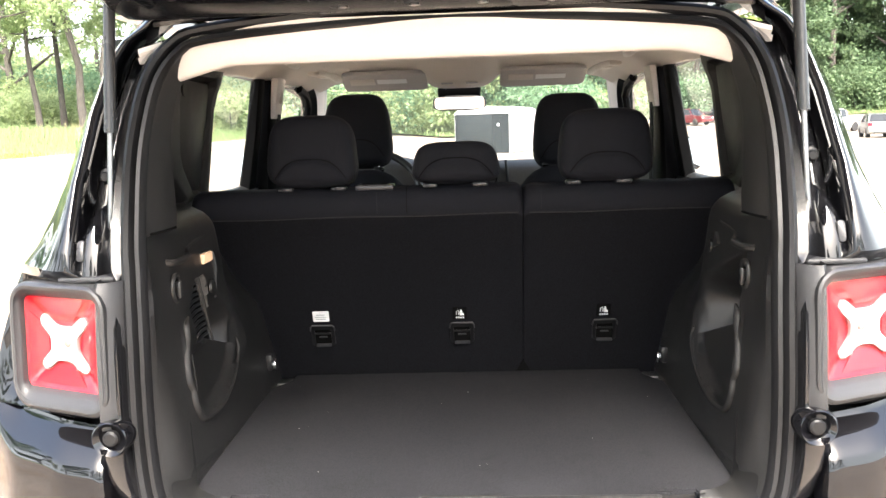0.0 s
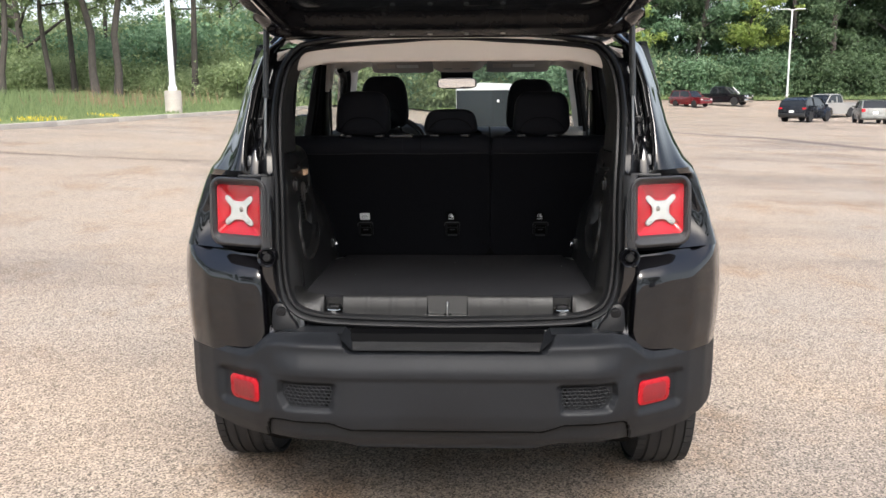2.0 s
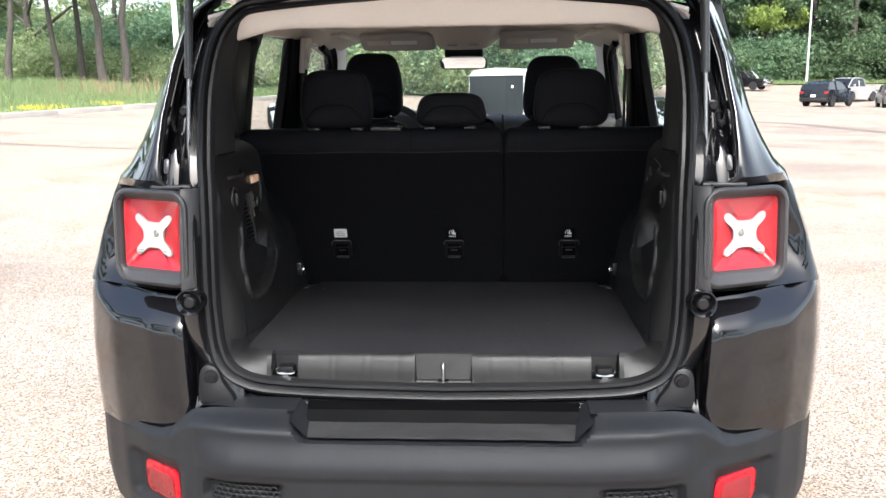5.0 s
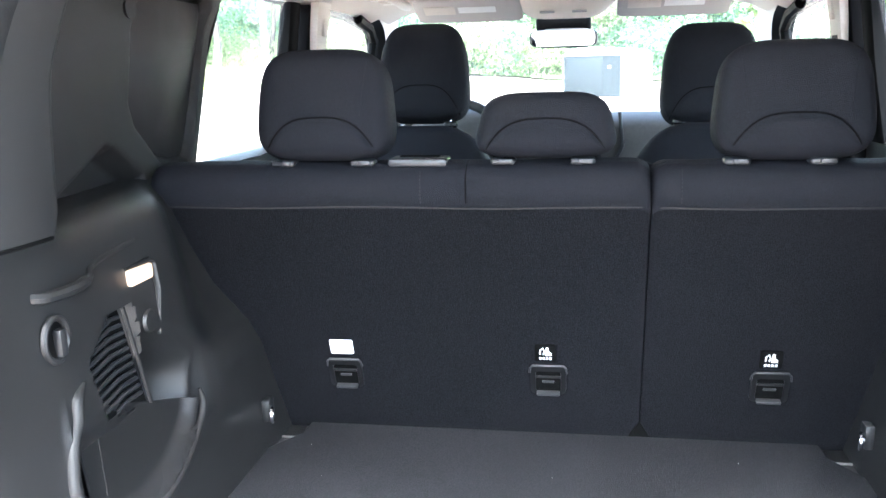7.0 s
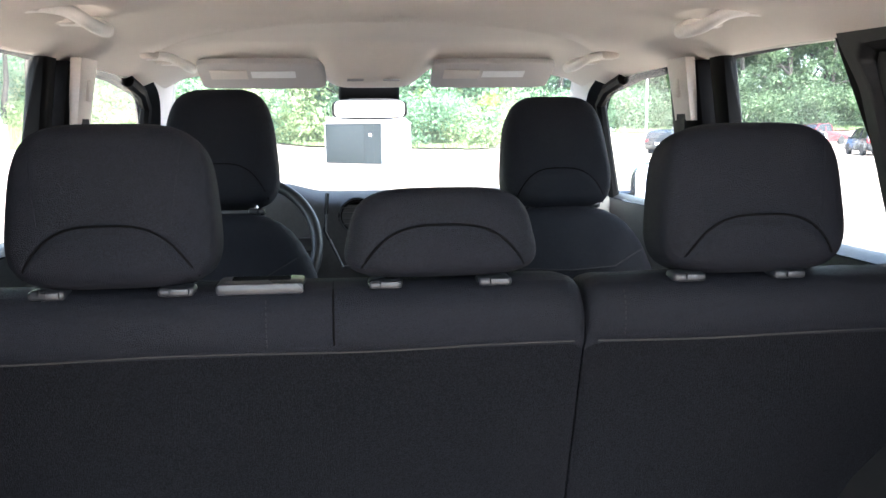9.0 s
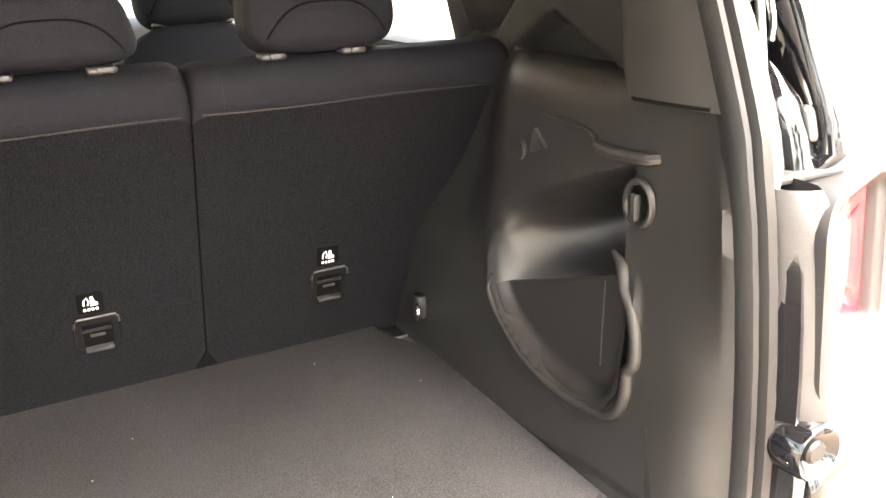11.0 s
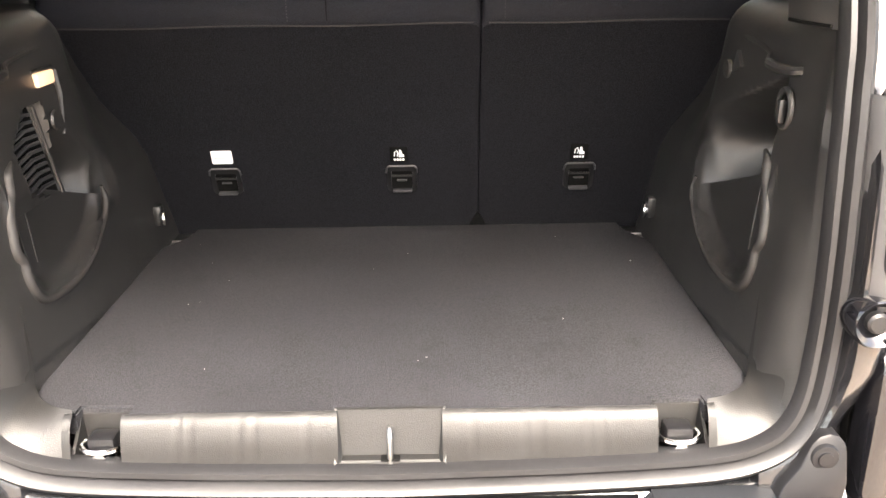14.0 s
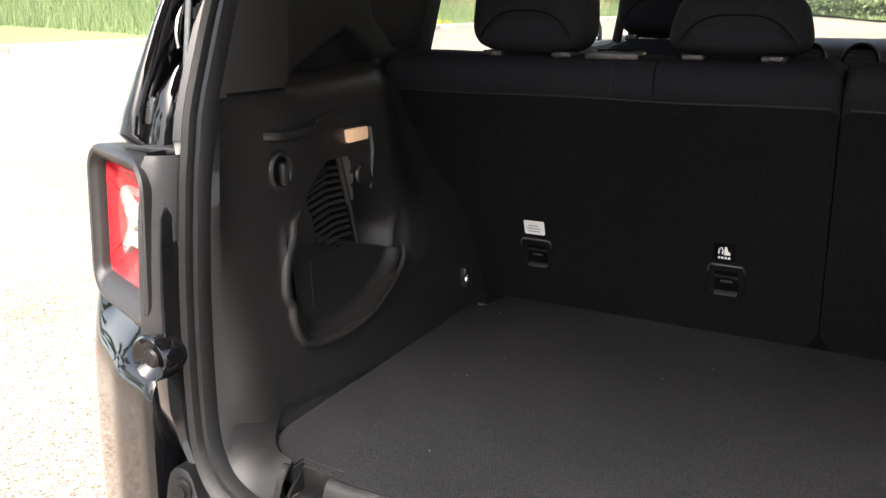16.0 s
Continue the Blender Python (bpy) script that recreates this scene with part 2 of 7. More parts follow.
def veiled_glass(name, tint, veil):
    """Glass with a pale scattering film added to imitate a veil of haze."""
    m = glass(name, tint)
    n, l = m.node_tree.nodes, m.node_tree.links
    film, mix, tc, spots, rng_ = (n.new("ShaderNode" + k) for k in ("BsdfTranslucent", "MixShader", "TexCoord", "TexNoise", "MapRange"))
    film.inputs[0].default_value = (0.8, 0.8, 0.78, 1)
    spots.inputs["Scale"].default_value, spots.inputs["Detail"].default_value = 7, 6
    rng_.inputs["To Min"].default_value, rng_.inputs["To Max"].default_value = veil * 0.5, veil * 1.5
    l.new(tc.outputs["Object"], spots.inputs["Vector"])
    l.new(spots.outputs["Fac"], rng_.inputs["Value"])
    l.new(rng_.outputs[0], mix.inputs[0])
    l.new(n["Material Output"].inputs[0].links[0].from_socket, mix.inputs[1])
    l.new(film.outputs[0], mix.inputs[2])
    l.new(mix.outputs[0], n["Material Output"].inputs[0])
    return m


# the pale film puts the hazy veil of light into the glass itself
SCREEN = veiled_glass("veiled_windscreen", (0.88, 0.91, 0.89), 0.022)
CLEAR = veiled_glass("clear_glass", (0.86, 0.90, 0.88), 0.014)
PRIVACY = veiled_glass("tinted_glass", (0.82, 0.85, 0.83), 0.020)
DARK_GLASS = material("dark_car_glass", (0.012, 0.014, 0.016), 0.05, vary=0.05)
def smudged(m, scale, lo, hi, dark):
    """Adds sparse darker rubbed patches to a surface."""
    n, l = m.node_tree.nodes, m.node_tree.links
    p = n["Principled BSDF"]
    tc, spots, rng_, mul = (n.new("ShaderNode" + k) for k in ("TexCoord", "TexNoise", "MapRange", "Mix"))
    spots.inputs["Scale"].default_value, spots.inputs["Detail"].default_value = scale, 7
    spots.inputs["Roughness"].default_value = 0.7
    rng_.inputs["From Min"].default_value, rng_.inputs["From Max"].default_value = lo, hi
    rng_.inputs["To Min"].default_value, rng_.inputs["To Max"].default_value = 1.0, dark
    mul.data_type, mul.blend_type = "RGBA", "MULTIPLY"
    mul.inputs[0].default_value = 1
    base = p.inputs["Base Color"].links[0].from_socket
    l.new(tc.outputs["Object"], spots.inputs["Vector"])
    l.new(spots.outputs["Fac"], rng_.inputs["Value"])
    l.new(base, mul.inputs[6])
    l.new(rng_.outputs[0], mul.inputs[7])
    l.new(mul.outputs[2], p.inputs["Base Color"])


smudged(CARPET, 11.0, 0.57, 0.68, 0.74)
smudged(TRIM, 26.0, 0.60, 0.72, 1.35)
smudged(BUMPER, 8.0, 0.55, 0.75, 1.3)
ASPHALT = asphalt_material()
CONCRETE = material("pale_concrete", (0.36, 0.33, 0.295), 0.85, vary=0.15, scale=2, fine=40, bump=0.4, bump_scale=90)
POLE = material("white_pole_paint", (0.64, 0.65, 0.66), 0.4, vary=0.04)
GRASS = foliage("grass_blades", (0.090, 0.148, 0.055), (0.24, 0.29, 0.13), 0.25)
SOIL = material("grassy_soil", (0.13, 0.16, 0.055), 0.95, vary=0.3, scale=0.6, fine=8, bump=0.6, bump_scale=14, second=(0.08, 0.105, 0.035))
LEAF = foliage("leaves", (0.158, 0.218, 0.094), (0.40, 0.465, 0.245), 0.5)
LEAF_MID = foliage("poplar_leaves", (0.082, 0.158, 0.082), (0.235, 0.35, 0.205))
# darker leaf copy: the shade of the far-right woods is in its colour
LEAF_SHADE = foliage("shade_dark_leaves", (0.042, 0.080, 0.038), (0.15, 0.215, 0.105))
LEAF_LIME = foliage("lime_leaves", (0.17, 0.24, 0.05), (0.37, 0.46, 0.13))
BARK = material("grey_brown_bark", (0.062, 0.054, 0.047), 0.9, vary=0.3, scale=3, fine=25, bump=0.8, bump_scale=18)
FLOWER = material("yellow_flowers", (0.70, 0.55, 0.03), 0.7, vary=0.15)
REED = material("dry_seed_heads", (0.24, 0.17, 0.10), 0.9, vary=0.2)
SHED_WALL = material("grey_metal_siding", (0.018, 0.022, 0.024), 0.6, vary=0.08, scale=1.5, spec=0.1)
SHED_WHITE = material("white_metal_siding", (0.52, 0.53, 0.54), 0.5, vary=0.05, scale=1.5)
PAINTS = {
    "red": material("dark_red_paint", (0.12, 0.008, 0.012), 0.22, coat=0.8, vary=0.08),
    "black": material("black_truck_paint", (0.010, 0.010, 0.012), 0.18, coat=0.8),
    "grey": material("charcoal_paint", (0.012, 0.013, 0.016), 0.26, coat=0.4, spec=0.2),
    "silver": material("silver_paint", (0.20, 0.205, 0.195), 0.3, coat=0.5, spec=0.4),
    "pewter": material("pewter_paint", (0.27, 0.265, 0.255), 0.34, coat=0.5, vary=0.03),
    "blue": material("blue_paint", (0.06, 0.14, 0.34), 0.25, coat=0.8),
    "white": material("white_paint", (0.75, 0.75, 0.75), 0.25, coat=0.8),
}

# ---- mesh helpers ----
def mesh_of(name, verts, faces, mat, smooth=True, angle=38):
    me = bpy.data.meshes.new(name)
    me.from_pydata([tuple(v) for v in verts], [], [tuple(f) for f in faces])
    bm = bmesh.new()
    bm.from_mesh(me)
    bmesh.ops.recalc_face_normals(bm, faces=bm.faces)
    for f in bm.faces:
        f.smooth = smooth
    if smooth:
        for e in bm.edges:
            if len(e.link_faces) == 2 and e.calc_face_angle(0) > radians(angle):
                e.smooth = False
    bm.to_mesh(me)
    bm.free()
    me.materials.append(mat)
    return me


def part(name, shape, mat, parent=None, label="", at=None, smooth=True, angle=38):
    """One mesh object from a bmesh or from (verts, faces), under its thing."""
    if isinstance(shape, bmesh.types.BMesh):
        me = bpy.data.meshes.new(name)
        bmesh.ops.recalc_face_normals(shape, faces=shape.faces)
        for f in shape.faces:
            f.smooth = smooth
        if smooth:
            for e in shape.edges:
                if len(e.link_faces) == 2 and e.calc_face_angle(0) > radians(angle):
                    e.smooth = False
        shape.to_mesh(me)
        shape.free()
        me.materials.append(mat)
    elif isinstance(shape, tuple):
        me = mesh_of(name, shape[0], shape[1], mat, smooth, angle)
    else:
        me = shape
    ob = new(name, me)
    if at is not None:
        ob.matrix_basis = at
    if parent is not None:
        ob.parent = parent
    if label:
        ob["label"] = label
    return ob


def join(*shapes):
    verts, faces = [], []
    for v, f in shapes:
        k = len(verts)
        verts += [tuple(p) for p in v]
        faces += [tuple(i + k for i in face) for face in f]
    return verts, faces


def moved(shape, m):
    return [tuple(m @ Vector(v)) for v in shape[0]], shape[1]


def mirrored(shape, s):
    return ([(v[0] * s, v[1], v[2]) for v in shape[0]], shape[1])


def loft(rings, closed=False, caps=False):
    """Faces between rings of equal length."""
    n, verts, faces = len(rings[0]), [p for r in rings for p in r], []
    for a in range(len(rings) - 1):
        for b in range(n if closed else n - 1):
            c = (b + 1) % n
            faces.append((a * n + b, a * n + c, (a + 1) * n + c, (a + 1) * n + b))
    if caps:
        faces.append(tuple(range(n)))
        faces.append(tuple(range((len(rings) - 1) * n, len(rings) * n)))
    return verts, faces


def box(cx, cy, cz, sx, sy, sz, bevel=0.0, seg=2):
    bm = bmesh.new()
    bmesh.ops.create_cube(bm, size=1, matrix=Matrix.Translation((cx, cy, cz)) @ Matrix.Diagonal((sx, sy, sz, 1)))
    if bevel:
        bmesh.ops.bevel(bm, geom=bm.edges[:], offset=bevel, segments=seg, affect="EDGES", profile=0.5)
    bm.verts.ensure_lookup_table()
    out = [tuple(v.co) for v in bm.verts], [tuple(v.index for v in f.verts) for f in bm.faces]
    bm.free()
    return out


def tube(path, r, n=8, closed=False, caps=True, flat=1.0):
    """A round bar along a path; r may be one radius or one for each point."""
    pts = [Vector(p) for p in path]
    rings, side = [], None
    for i, p in enumerate(pts):
        a = pts[i - 1] if i or closed else p
        b = pts[(i + 1) % len(pts)] if i + 1 < len(pts) or closed else p
        d = (b - a).normalized()
        if side is None:
            side = d.orthogonal().normalized()
        side = (side - d * side.dot(d)).normalized()
        up = d.cross(side)
        rad = r[i] if isinstance(r, (list, tuple)) else r
        rings.append([tuple(p + rad * (math.cos(2 * math.pi * k / n) * side + flat * math.sin(2 * math.pi * k / n) * up)) for k in range(n)])
    if closed:
        rings.append(rings[0])
    return loft(rings, True, caps and not closed)


def lathe(profile, n=24, axis="z", at=(0, 0, 0)):
    """profile: (radius, along) pairs."""
    rings = []
    for r, h in profile:
        ring = []
        for k in range(n):
            a, b = r * math.cos(2 * math.pi * k / n), r * math.sin(2 * math.pi * k / n)
            q = {"z": (a, b, h), "x": (h, a, b), "y": (a, h, b)}[axis]
            ring.append((q[0] + at[0], q[1] + at[1], q[2] + at[2]))
        rings.append(ring)
    return loft(rings, True, True)


def rrect(w, h, r, n=5):
    """A rounded rectangle round the origin, as (a, b) pairs."""
    pts = []
    for cx, cy, a0 in ((w / 2 - r, h / 2 - r, 0), (-w / 2 + r, h / 2 - r, 90), (-w / 2 + r, -h / 2 + r, 180), (w / 2 - r, -h / 2 + r, 270)):
        for k in range(n + 1):
            a = radians(a0 + 90 * k / n)
            pts.append((cx + r * math.cos(a), cy + r * math.sin(a)))
    return pts


def smooth(a, b, x):
    t = min(1.0, max(0.0, (x - a) / (b - a)))
    return t * t * (3 - 2 * t)


def table(rows, x):
    """Linear between rows of (x, value)."""
    if x <= rows[0][0]:
        return rows[0][1]
    for (x0, v0), (x1, v1) in zip(rows, rows[1:]):
        if x <= x1:
            return v0 + (v1 - v0) * (x - x0) / (x1 - x0)
    return rows[-1][1]


def spline(points, n):
    """A smooth curve through points, n steps to each span."""
    pts = [Vector(p) for p in points]
    ext, out = [2 * pts[0] - pts[1]] + pts + [2 * pts[-1] - pts[-2]], []
    for i in range(1, len(ext) - 2):
        p0, p1, p2, p3 = ext[i - 1 : i + 3]
        for k in range(n):
            t = k / n
            out.append(0.5 * (2 * p1 + (p2 - p0) * t + (2 * p0 - 5 * p1 + 4 * p2 - p3) * t * t + (3 * p1 - p0 - 3 * p2 + p3) * t**3))
    return out + [pts[-1]]


def grid(fn, us, vs):
    """fn(u, v) gives a place, or None where the sheet is open."""
    verts, index, faces = [], {}, []
    for i, u in enumerate(us):
        for j, v in enumerate(vs):
            p = fn(u, v)
            if p is not None:
                index[i, j] = len(verts)
                verts.append(p)
    for i in range(len(us) - 1):
        for j in range(len(vs) - 1):
            q = [(i, j), (i + 1, j), (i + 1, j + 1), (i, j + 1)]
            if all(k in index for k in q):
                faces.append(tuple(index[k] for k in q))
    return verts, faces


def steps(a, b, n):
    return [a + (b - a) * k / n for k in range(n + 1)]


def poly_distance(x, y, poly):
    """Distance to a closed outline, negative inside."""
    best, inside = 1e9, False
    for (x0, y0), (x1, y1) in zip(poly, poly[1:] + poly[:1]):
        dx, dy = x1 - x0, y1 - y0
        t = min(1, max(0, ((x - x0) * dx + (y - y0) * dy) / (dx * dx + dy * dy + 1e-12)))
        best = min(best, math.hypot(x - x0 - t * dx, y - y0 - t * dy))
        if (y0 > y) != (y1 > y) and x < x0 + (y - y0) * dx / (dy or 1e-12):
            inside = not inside
    return -best if inside else best


def plate(outline, thick, to3d, bevel=0.0):
    """A flat piece from a 2D outline; to3d(a, b, depth) lays it into the car."""
    n = len(outline)
    if bevel:
        cx, cy = sum(p[0] for p in outline) / n, sum(p[1] for p in outline) / n
        inner = [(p[0] + (cx - p[0]) * bevel / max(1e-6, math.hypot(cx - p[0], cy - p[1])), p[1] + (cy - p[1]) * bevel / max(1e-6, math.hypot(cx - p[0], cy - p[1]))) for p in outline]
        rings = [[to3d(a, b, thick) for a, b in outline], [to3d(a, b, bevel * 0.6) for a, b in outline], [to3d(a, b, 0) for a, b in inner]]
    else:
        rings = [[to3d(a, b, thick) for a, b in outline], [to3d(a, b, 0) for a, b in outline]]
    return loft(rings, True, True)


def pillow(w, h, d, taper=0.85, ex=2.6, n=28, m=16):
    """A padded cushion: rounded box, narrower at the top; centred, base at z = 0, depth along y."""
    rings = []
    for i in range(m + 1):
        v = -math.pi / 2 + math.pi * i / m
        cz = math.copysign(abs(math.sin(v)) ** (2 / ex), math.sin(v))
        rr = abs(math.cos(v)) ** (2 / ex)
        z = h * (cz + 1) / 2
        wide = w / 2 * (1 + (taper - 1) * (z / h) ** 1.6)
        ring = []
        for k in range(n):
            a = 2 * math.pi * k / n
            cx = math.copysign(abs(math.cos(a)) ** (2 / ex), math.cos(a))
            cy = math.copysign(abs(math.sin(a)) ** (2 / ex), math.sin(a))
            ring.append((wide * rr * cx, d / 2 * rr * cy, z))
        rings.append(ring)
    return loft(rings, True, True)

# ---- ground, kerb, verge ----
def land(x, y):
    """Height of the lot: it rises to the left and ahead, falls to the right, and rises again at its far right edge."""
    near = 0.35 + 0.65 * smooth(1.5, 14, math.hypot(x, y))
    z = -0.0367 * max(-26.0, min(0.0, x)) - 0.025 * max(0.0, min(26.0, x)) + (0.003 + 0.011 * smooth(-2, -9, x)) * max(-25.0, min(50.0, y))
    return near * z + 1.30 * smooth(60, 98, y) * smooth(2, 15, x)


def kerb_x(y):
    """The line of the kerb at the left of the lot."""
    return -11.7 + 0.15 * (y - 20)


def far_edge(x):
    """Where the asphalt ends ahead."""
    return 44.0 + 16.0 * smooth(-9, -4, x) + 32.0 * smooth(9, 18, x)


# one sheet of asphalt, fine near the car, out to the horizon
xs = sorted(set([round(v, 3) for v in steps(-30, 45, 60)] + [-3000, -600, -200, -90, -50, 70, 110, 200, 600, 3000]))
ys = sorted(set([round(v, 3) for v in steps(-20, 100, 70)] + [-3000, -600, -200, -80, -40, 130, 200, 600, 3000]))
ground = part("ground", grid(lambda x, y: (x, y, land(x, y)), xs, ys), ASPHALT)
tagged(ground, "worn tan asphalt car park with darker patches", "ground", kind="structure")


# grass verge left of the lot and the bank ahead of it
def turf(x, y, v):
    return (x, y, land(x, y) + 0.12 + 0.22 * noise.noise((x * 0.13, y * 0.13, 0)) * smooth(2, 9, v))


verge = part("verge", grid(lambda y, v: turf(kerb_x(y) - 0.14 - v, y, v), steps(-18, 44.2, 50), [0, 0.5, 1.2, 2.2, 3.5, 5, 7, 10, 14, 20, 30, 50, 80]), SOIL)
tagged(verge, "rough green grass verge behind the kerb", "grass", kind="structure")
bank = part("bank", grid(lambda x, v: turf(x, far_edge(x) + v, v), sorted(steps(-85, 95, 70) + steps(8.1, 17.9, 20) + steps(-9.1, -3.9, 12)), [0, 0.6, 1.5, 3, 6, 12, 22, 40, 70]), SOIL)
tagged(bank, "green grass strip in front of the woods", "grass", kind="structure")

# kerb stones: a real step, each length an object
kerb = tagged(new("kerb"), "pale concrete kerb along the grass verge", "kerb", kind="structure")
stone = mesh_of("kerb_stone", *box(0, 0, 0, 2.985, 0.18, 0.40, 0.025), CONCRETE)
for k in range(21):
    y0 = -18 + 2.967 * k
    a, b = Vector((kerb_x(y0), y0, land(kerb_x(y0), y0))), Vector((kerb_x(y0 + 2.967), y0 + 2.967, land(kerb_x(y0 + 2.967), y0 + 2.967)))
    d = (b - a).normalized()
    ob = part("kerb_stone", stone, CONCRETE, kerb)
    ob.matrix_basis = Matrix.Translation((a + b) / 2 + Vector((0, 0, -0.06))) @ pose(0, 0, 0, 0, -math.degrees(math.asin(d.z)), math.degrees(math.atan2(d.y, d.x)))


def scatter_blades(name, count, seed, where, tall, wide, mat):
    """Upright blades as one object; where(rng) gives x, y, z and a factor of height."""
    rng = random.Random(seed)
    verts, faces = [], []
    for _ in range(count):
        x, y, z, f = where(rng)
        a, h = rng.uniform(0, math.pi), tall * f * rng.uniform(0.5, 1.3)
        dx, dy = wide * math.cos(a) * rng.uniform(0.6, 1.4), wide * math.sin(a)
        lean = (rng.uniform(-0.35, 0.35) * h, rng.uniform(-0.35, 0.35) * h)
        k = len(verts)
        verts += [(x - dx, y - dy, z - 0.03), (x + dx, y + dy, z - 0.03), (x + lean[0], y + lean[1], z + h)]
        faces.append((k, k + 1, k + 2))
    me = bpy.data.meshes.new(name)
    me.from_pydata(verts, [], faces)
    me.materials.append(mat)
    return new(name, me)


def on_verge(rng):
    y, v = rng.uniform(12, 44), abs(rng.gauss(0, 8)) + 0.15
    x = kerb_x(y) - 0.14 - v
    return (*turf(x, y, v), 0.25 + 0.5 * smooth(1, 4, v) + 0.55 * smooth(4, 11, v))


def on_bank(rng):
    x, v = rng.uniform(-30, 75), abs(rng.gauss(0, 5)) + 0.15
    return (*turf(x, far_edge(x) + v, v), 0.45 + 0.8 * smooth(1.5, 8, v))


tagged(scatter_blades("grass", 52000, 3, on_verge, 0.40, 0.018, GRASS), "tall green and straw grass on the verge", "grass", kind="stuff")
tagged(scatter_blades("bank_grass", 22000, 4, on_bank, 0.6, 0.06, GRASS), "green grass along the edge of the woods", "grass", kind="stuff")


def flower_spot(rng):
    y = rng.choice((20.8, 21.6, 24.4)) + rng.gauss(0, 0.22)
    v = rng.uniform(0.3, 1.1)
    return (*turf(kerb_x(y) - 0.14 - v, y, v), 0.7)


def reed_spot(rng):
    y, v = rng.choice((29.0, 31.0, 33.0, 36.5)) + rng.gauss(0, 0.7), rng.uniform(2.5, 6)
    return (*turf(kerb_x(y) - 0.14 - v, y, v), 1.0)


tagged(scatter_blades("yellow_flowers", 260, 5, flower_spot, 0.16, 0.022, FLOWER), "yellow wildflowers in the grass by the kerb", "flowers", kind="stuff")
tagged(scatter_blades("seed_heads", 240, 6, reed_spot, 0.75, 0.022, REED), "dry reddish seed heads in tall grass", "grass", kind="stuff")


# glowing ring added to whiten the low sky, all round and far beyond the woods
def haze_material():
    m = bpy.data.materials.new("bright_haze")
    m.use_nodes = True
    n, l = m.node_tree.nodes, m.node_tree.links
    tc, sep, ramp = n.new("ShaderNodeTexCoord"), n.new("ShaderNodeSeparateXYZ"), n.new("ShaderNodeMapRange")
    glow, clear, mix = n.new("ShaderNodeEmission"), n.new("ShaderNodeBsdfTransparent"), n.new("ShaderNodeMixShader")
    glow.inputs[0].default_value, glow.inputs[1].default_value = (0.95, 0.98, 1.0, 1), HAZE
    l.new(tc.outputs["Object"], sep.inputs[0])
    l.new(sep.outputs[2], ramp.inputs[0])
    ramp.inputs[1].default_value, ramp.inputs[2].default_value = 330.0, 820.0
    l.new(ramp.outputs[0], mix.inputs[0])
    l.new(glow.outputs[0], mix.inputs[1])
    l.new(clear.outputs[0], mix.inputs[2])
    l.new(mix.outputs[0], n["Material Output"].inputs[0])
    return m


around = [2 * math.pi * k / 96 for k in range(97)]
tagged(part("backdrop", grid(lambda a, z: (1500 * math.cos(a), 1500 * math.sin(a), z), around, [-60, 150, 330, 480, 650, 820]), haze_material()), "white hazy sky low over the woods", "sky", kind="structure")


# ---- trees ----
def crown_mesh(name, seed, centres, count, size, mat):
    """Leaf sprays gathered in many uneven clumps: centres of (x, y, z, radius)."""
    rng = np.random.default_rng(seed)
    c = np.array(centres)
    weight = c[:, 3] ** 2
    which = rng.choice(len(c), count, p=weight / weight.sum())
    d = rng.normal(size=(count, 3))
    d /= np.linalg.norm(d, axis=1)[:, None]
    r = np.abs(rng.normal(0.72, 0.40, count))
    p = c[which, :3] + d * (r * c[which, 3])[:, None] * np.array([1, 1, 0.75])
    nrm = 0.75 * d + rng.normal(0, 0.55, (count, 3)) + np.array([0, 0, 0.25])
    nrm /= np.linalg.norm(nrm, axis=1)[:, None]
    a = np.cross(nrm, rng.normal(size=(count, 3)))
    a /= np.linalg.norm(a, axis=1)[:, None]
    b = np.cross(nrm, a)
    s = size * rng.uniform(0.5, 1.35, count)[:, None]
    verts = np.stack([p + a * s, p - a * s * 0.7 + b * s * 0.6, p - a * s * 0.5 - b * s * 0.65], 1).reshape(-1, 3)
    faces = np.arange(count * 3).reshape(-1, 3)
    me = bpy.data.meshes.new(name)
    me.from_pydata(verts.tolist(), [], faces.tolist())
    me.materials.append(mat)
    return me


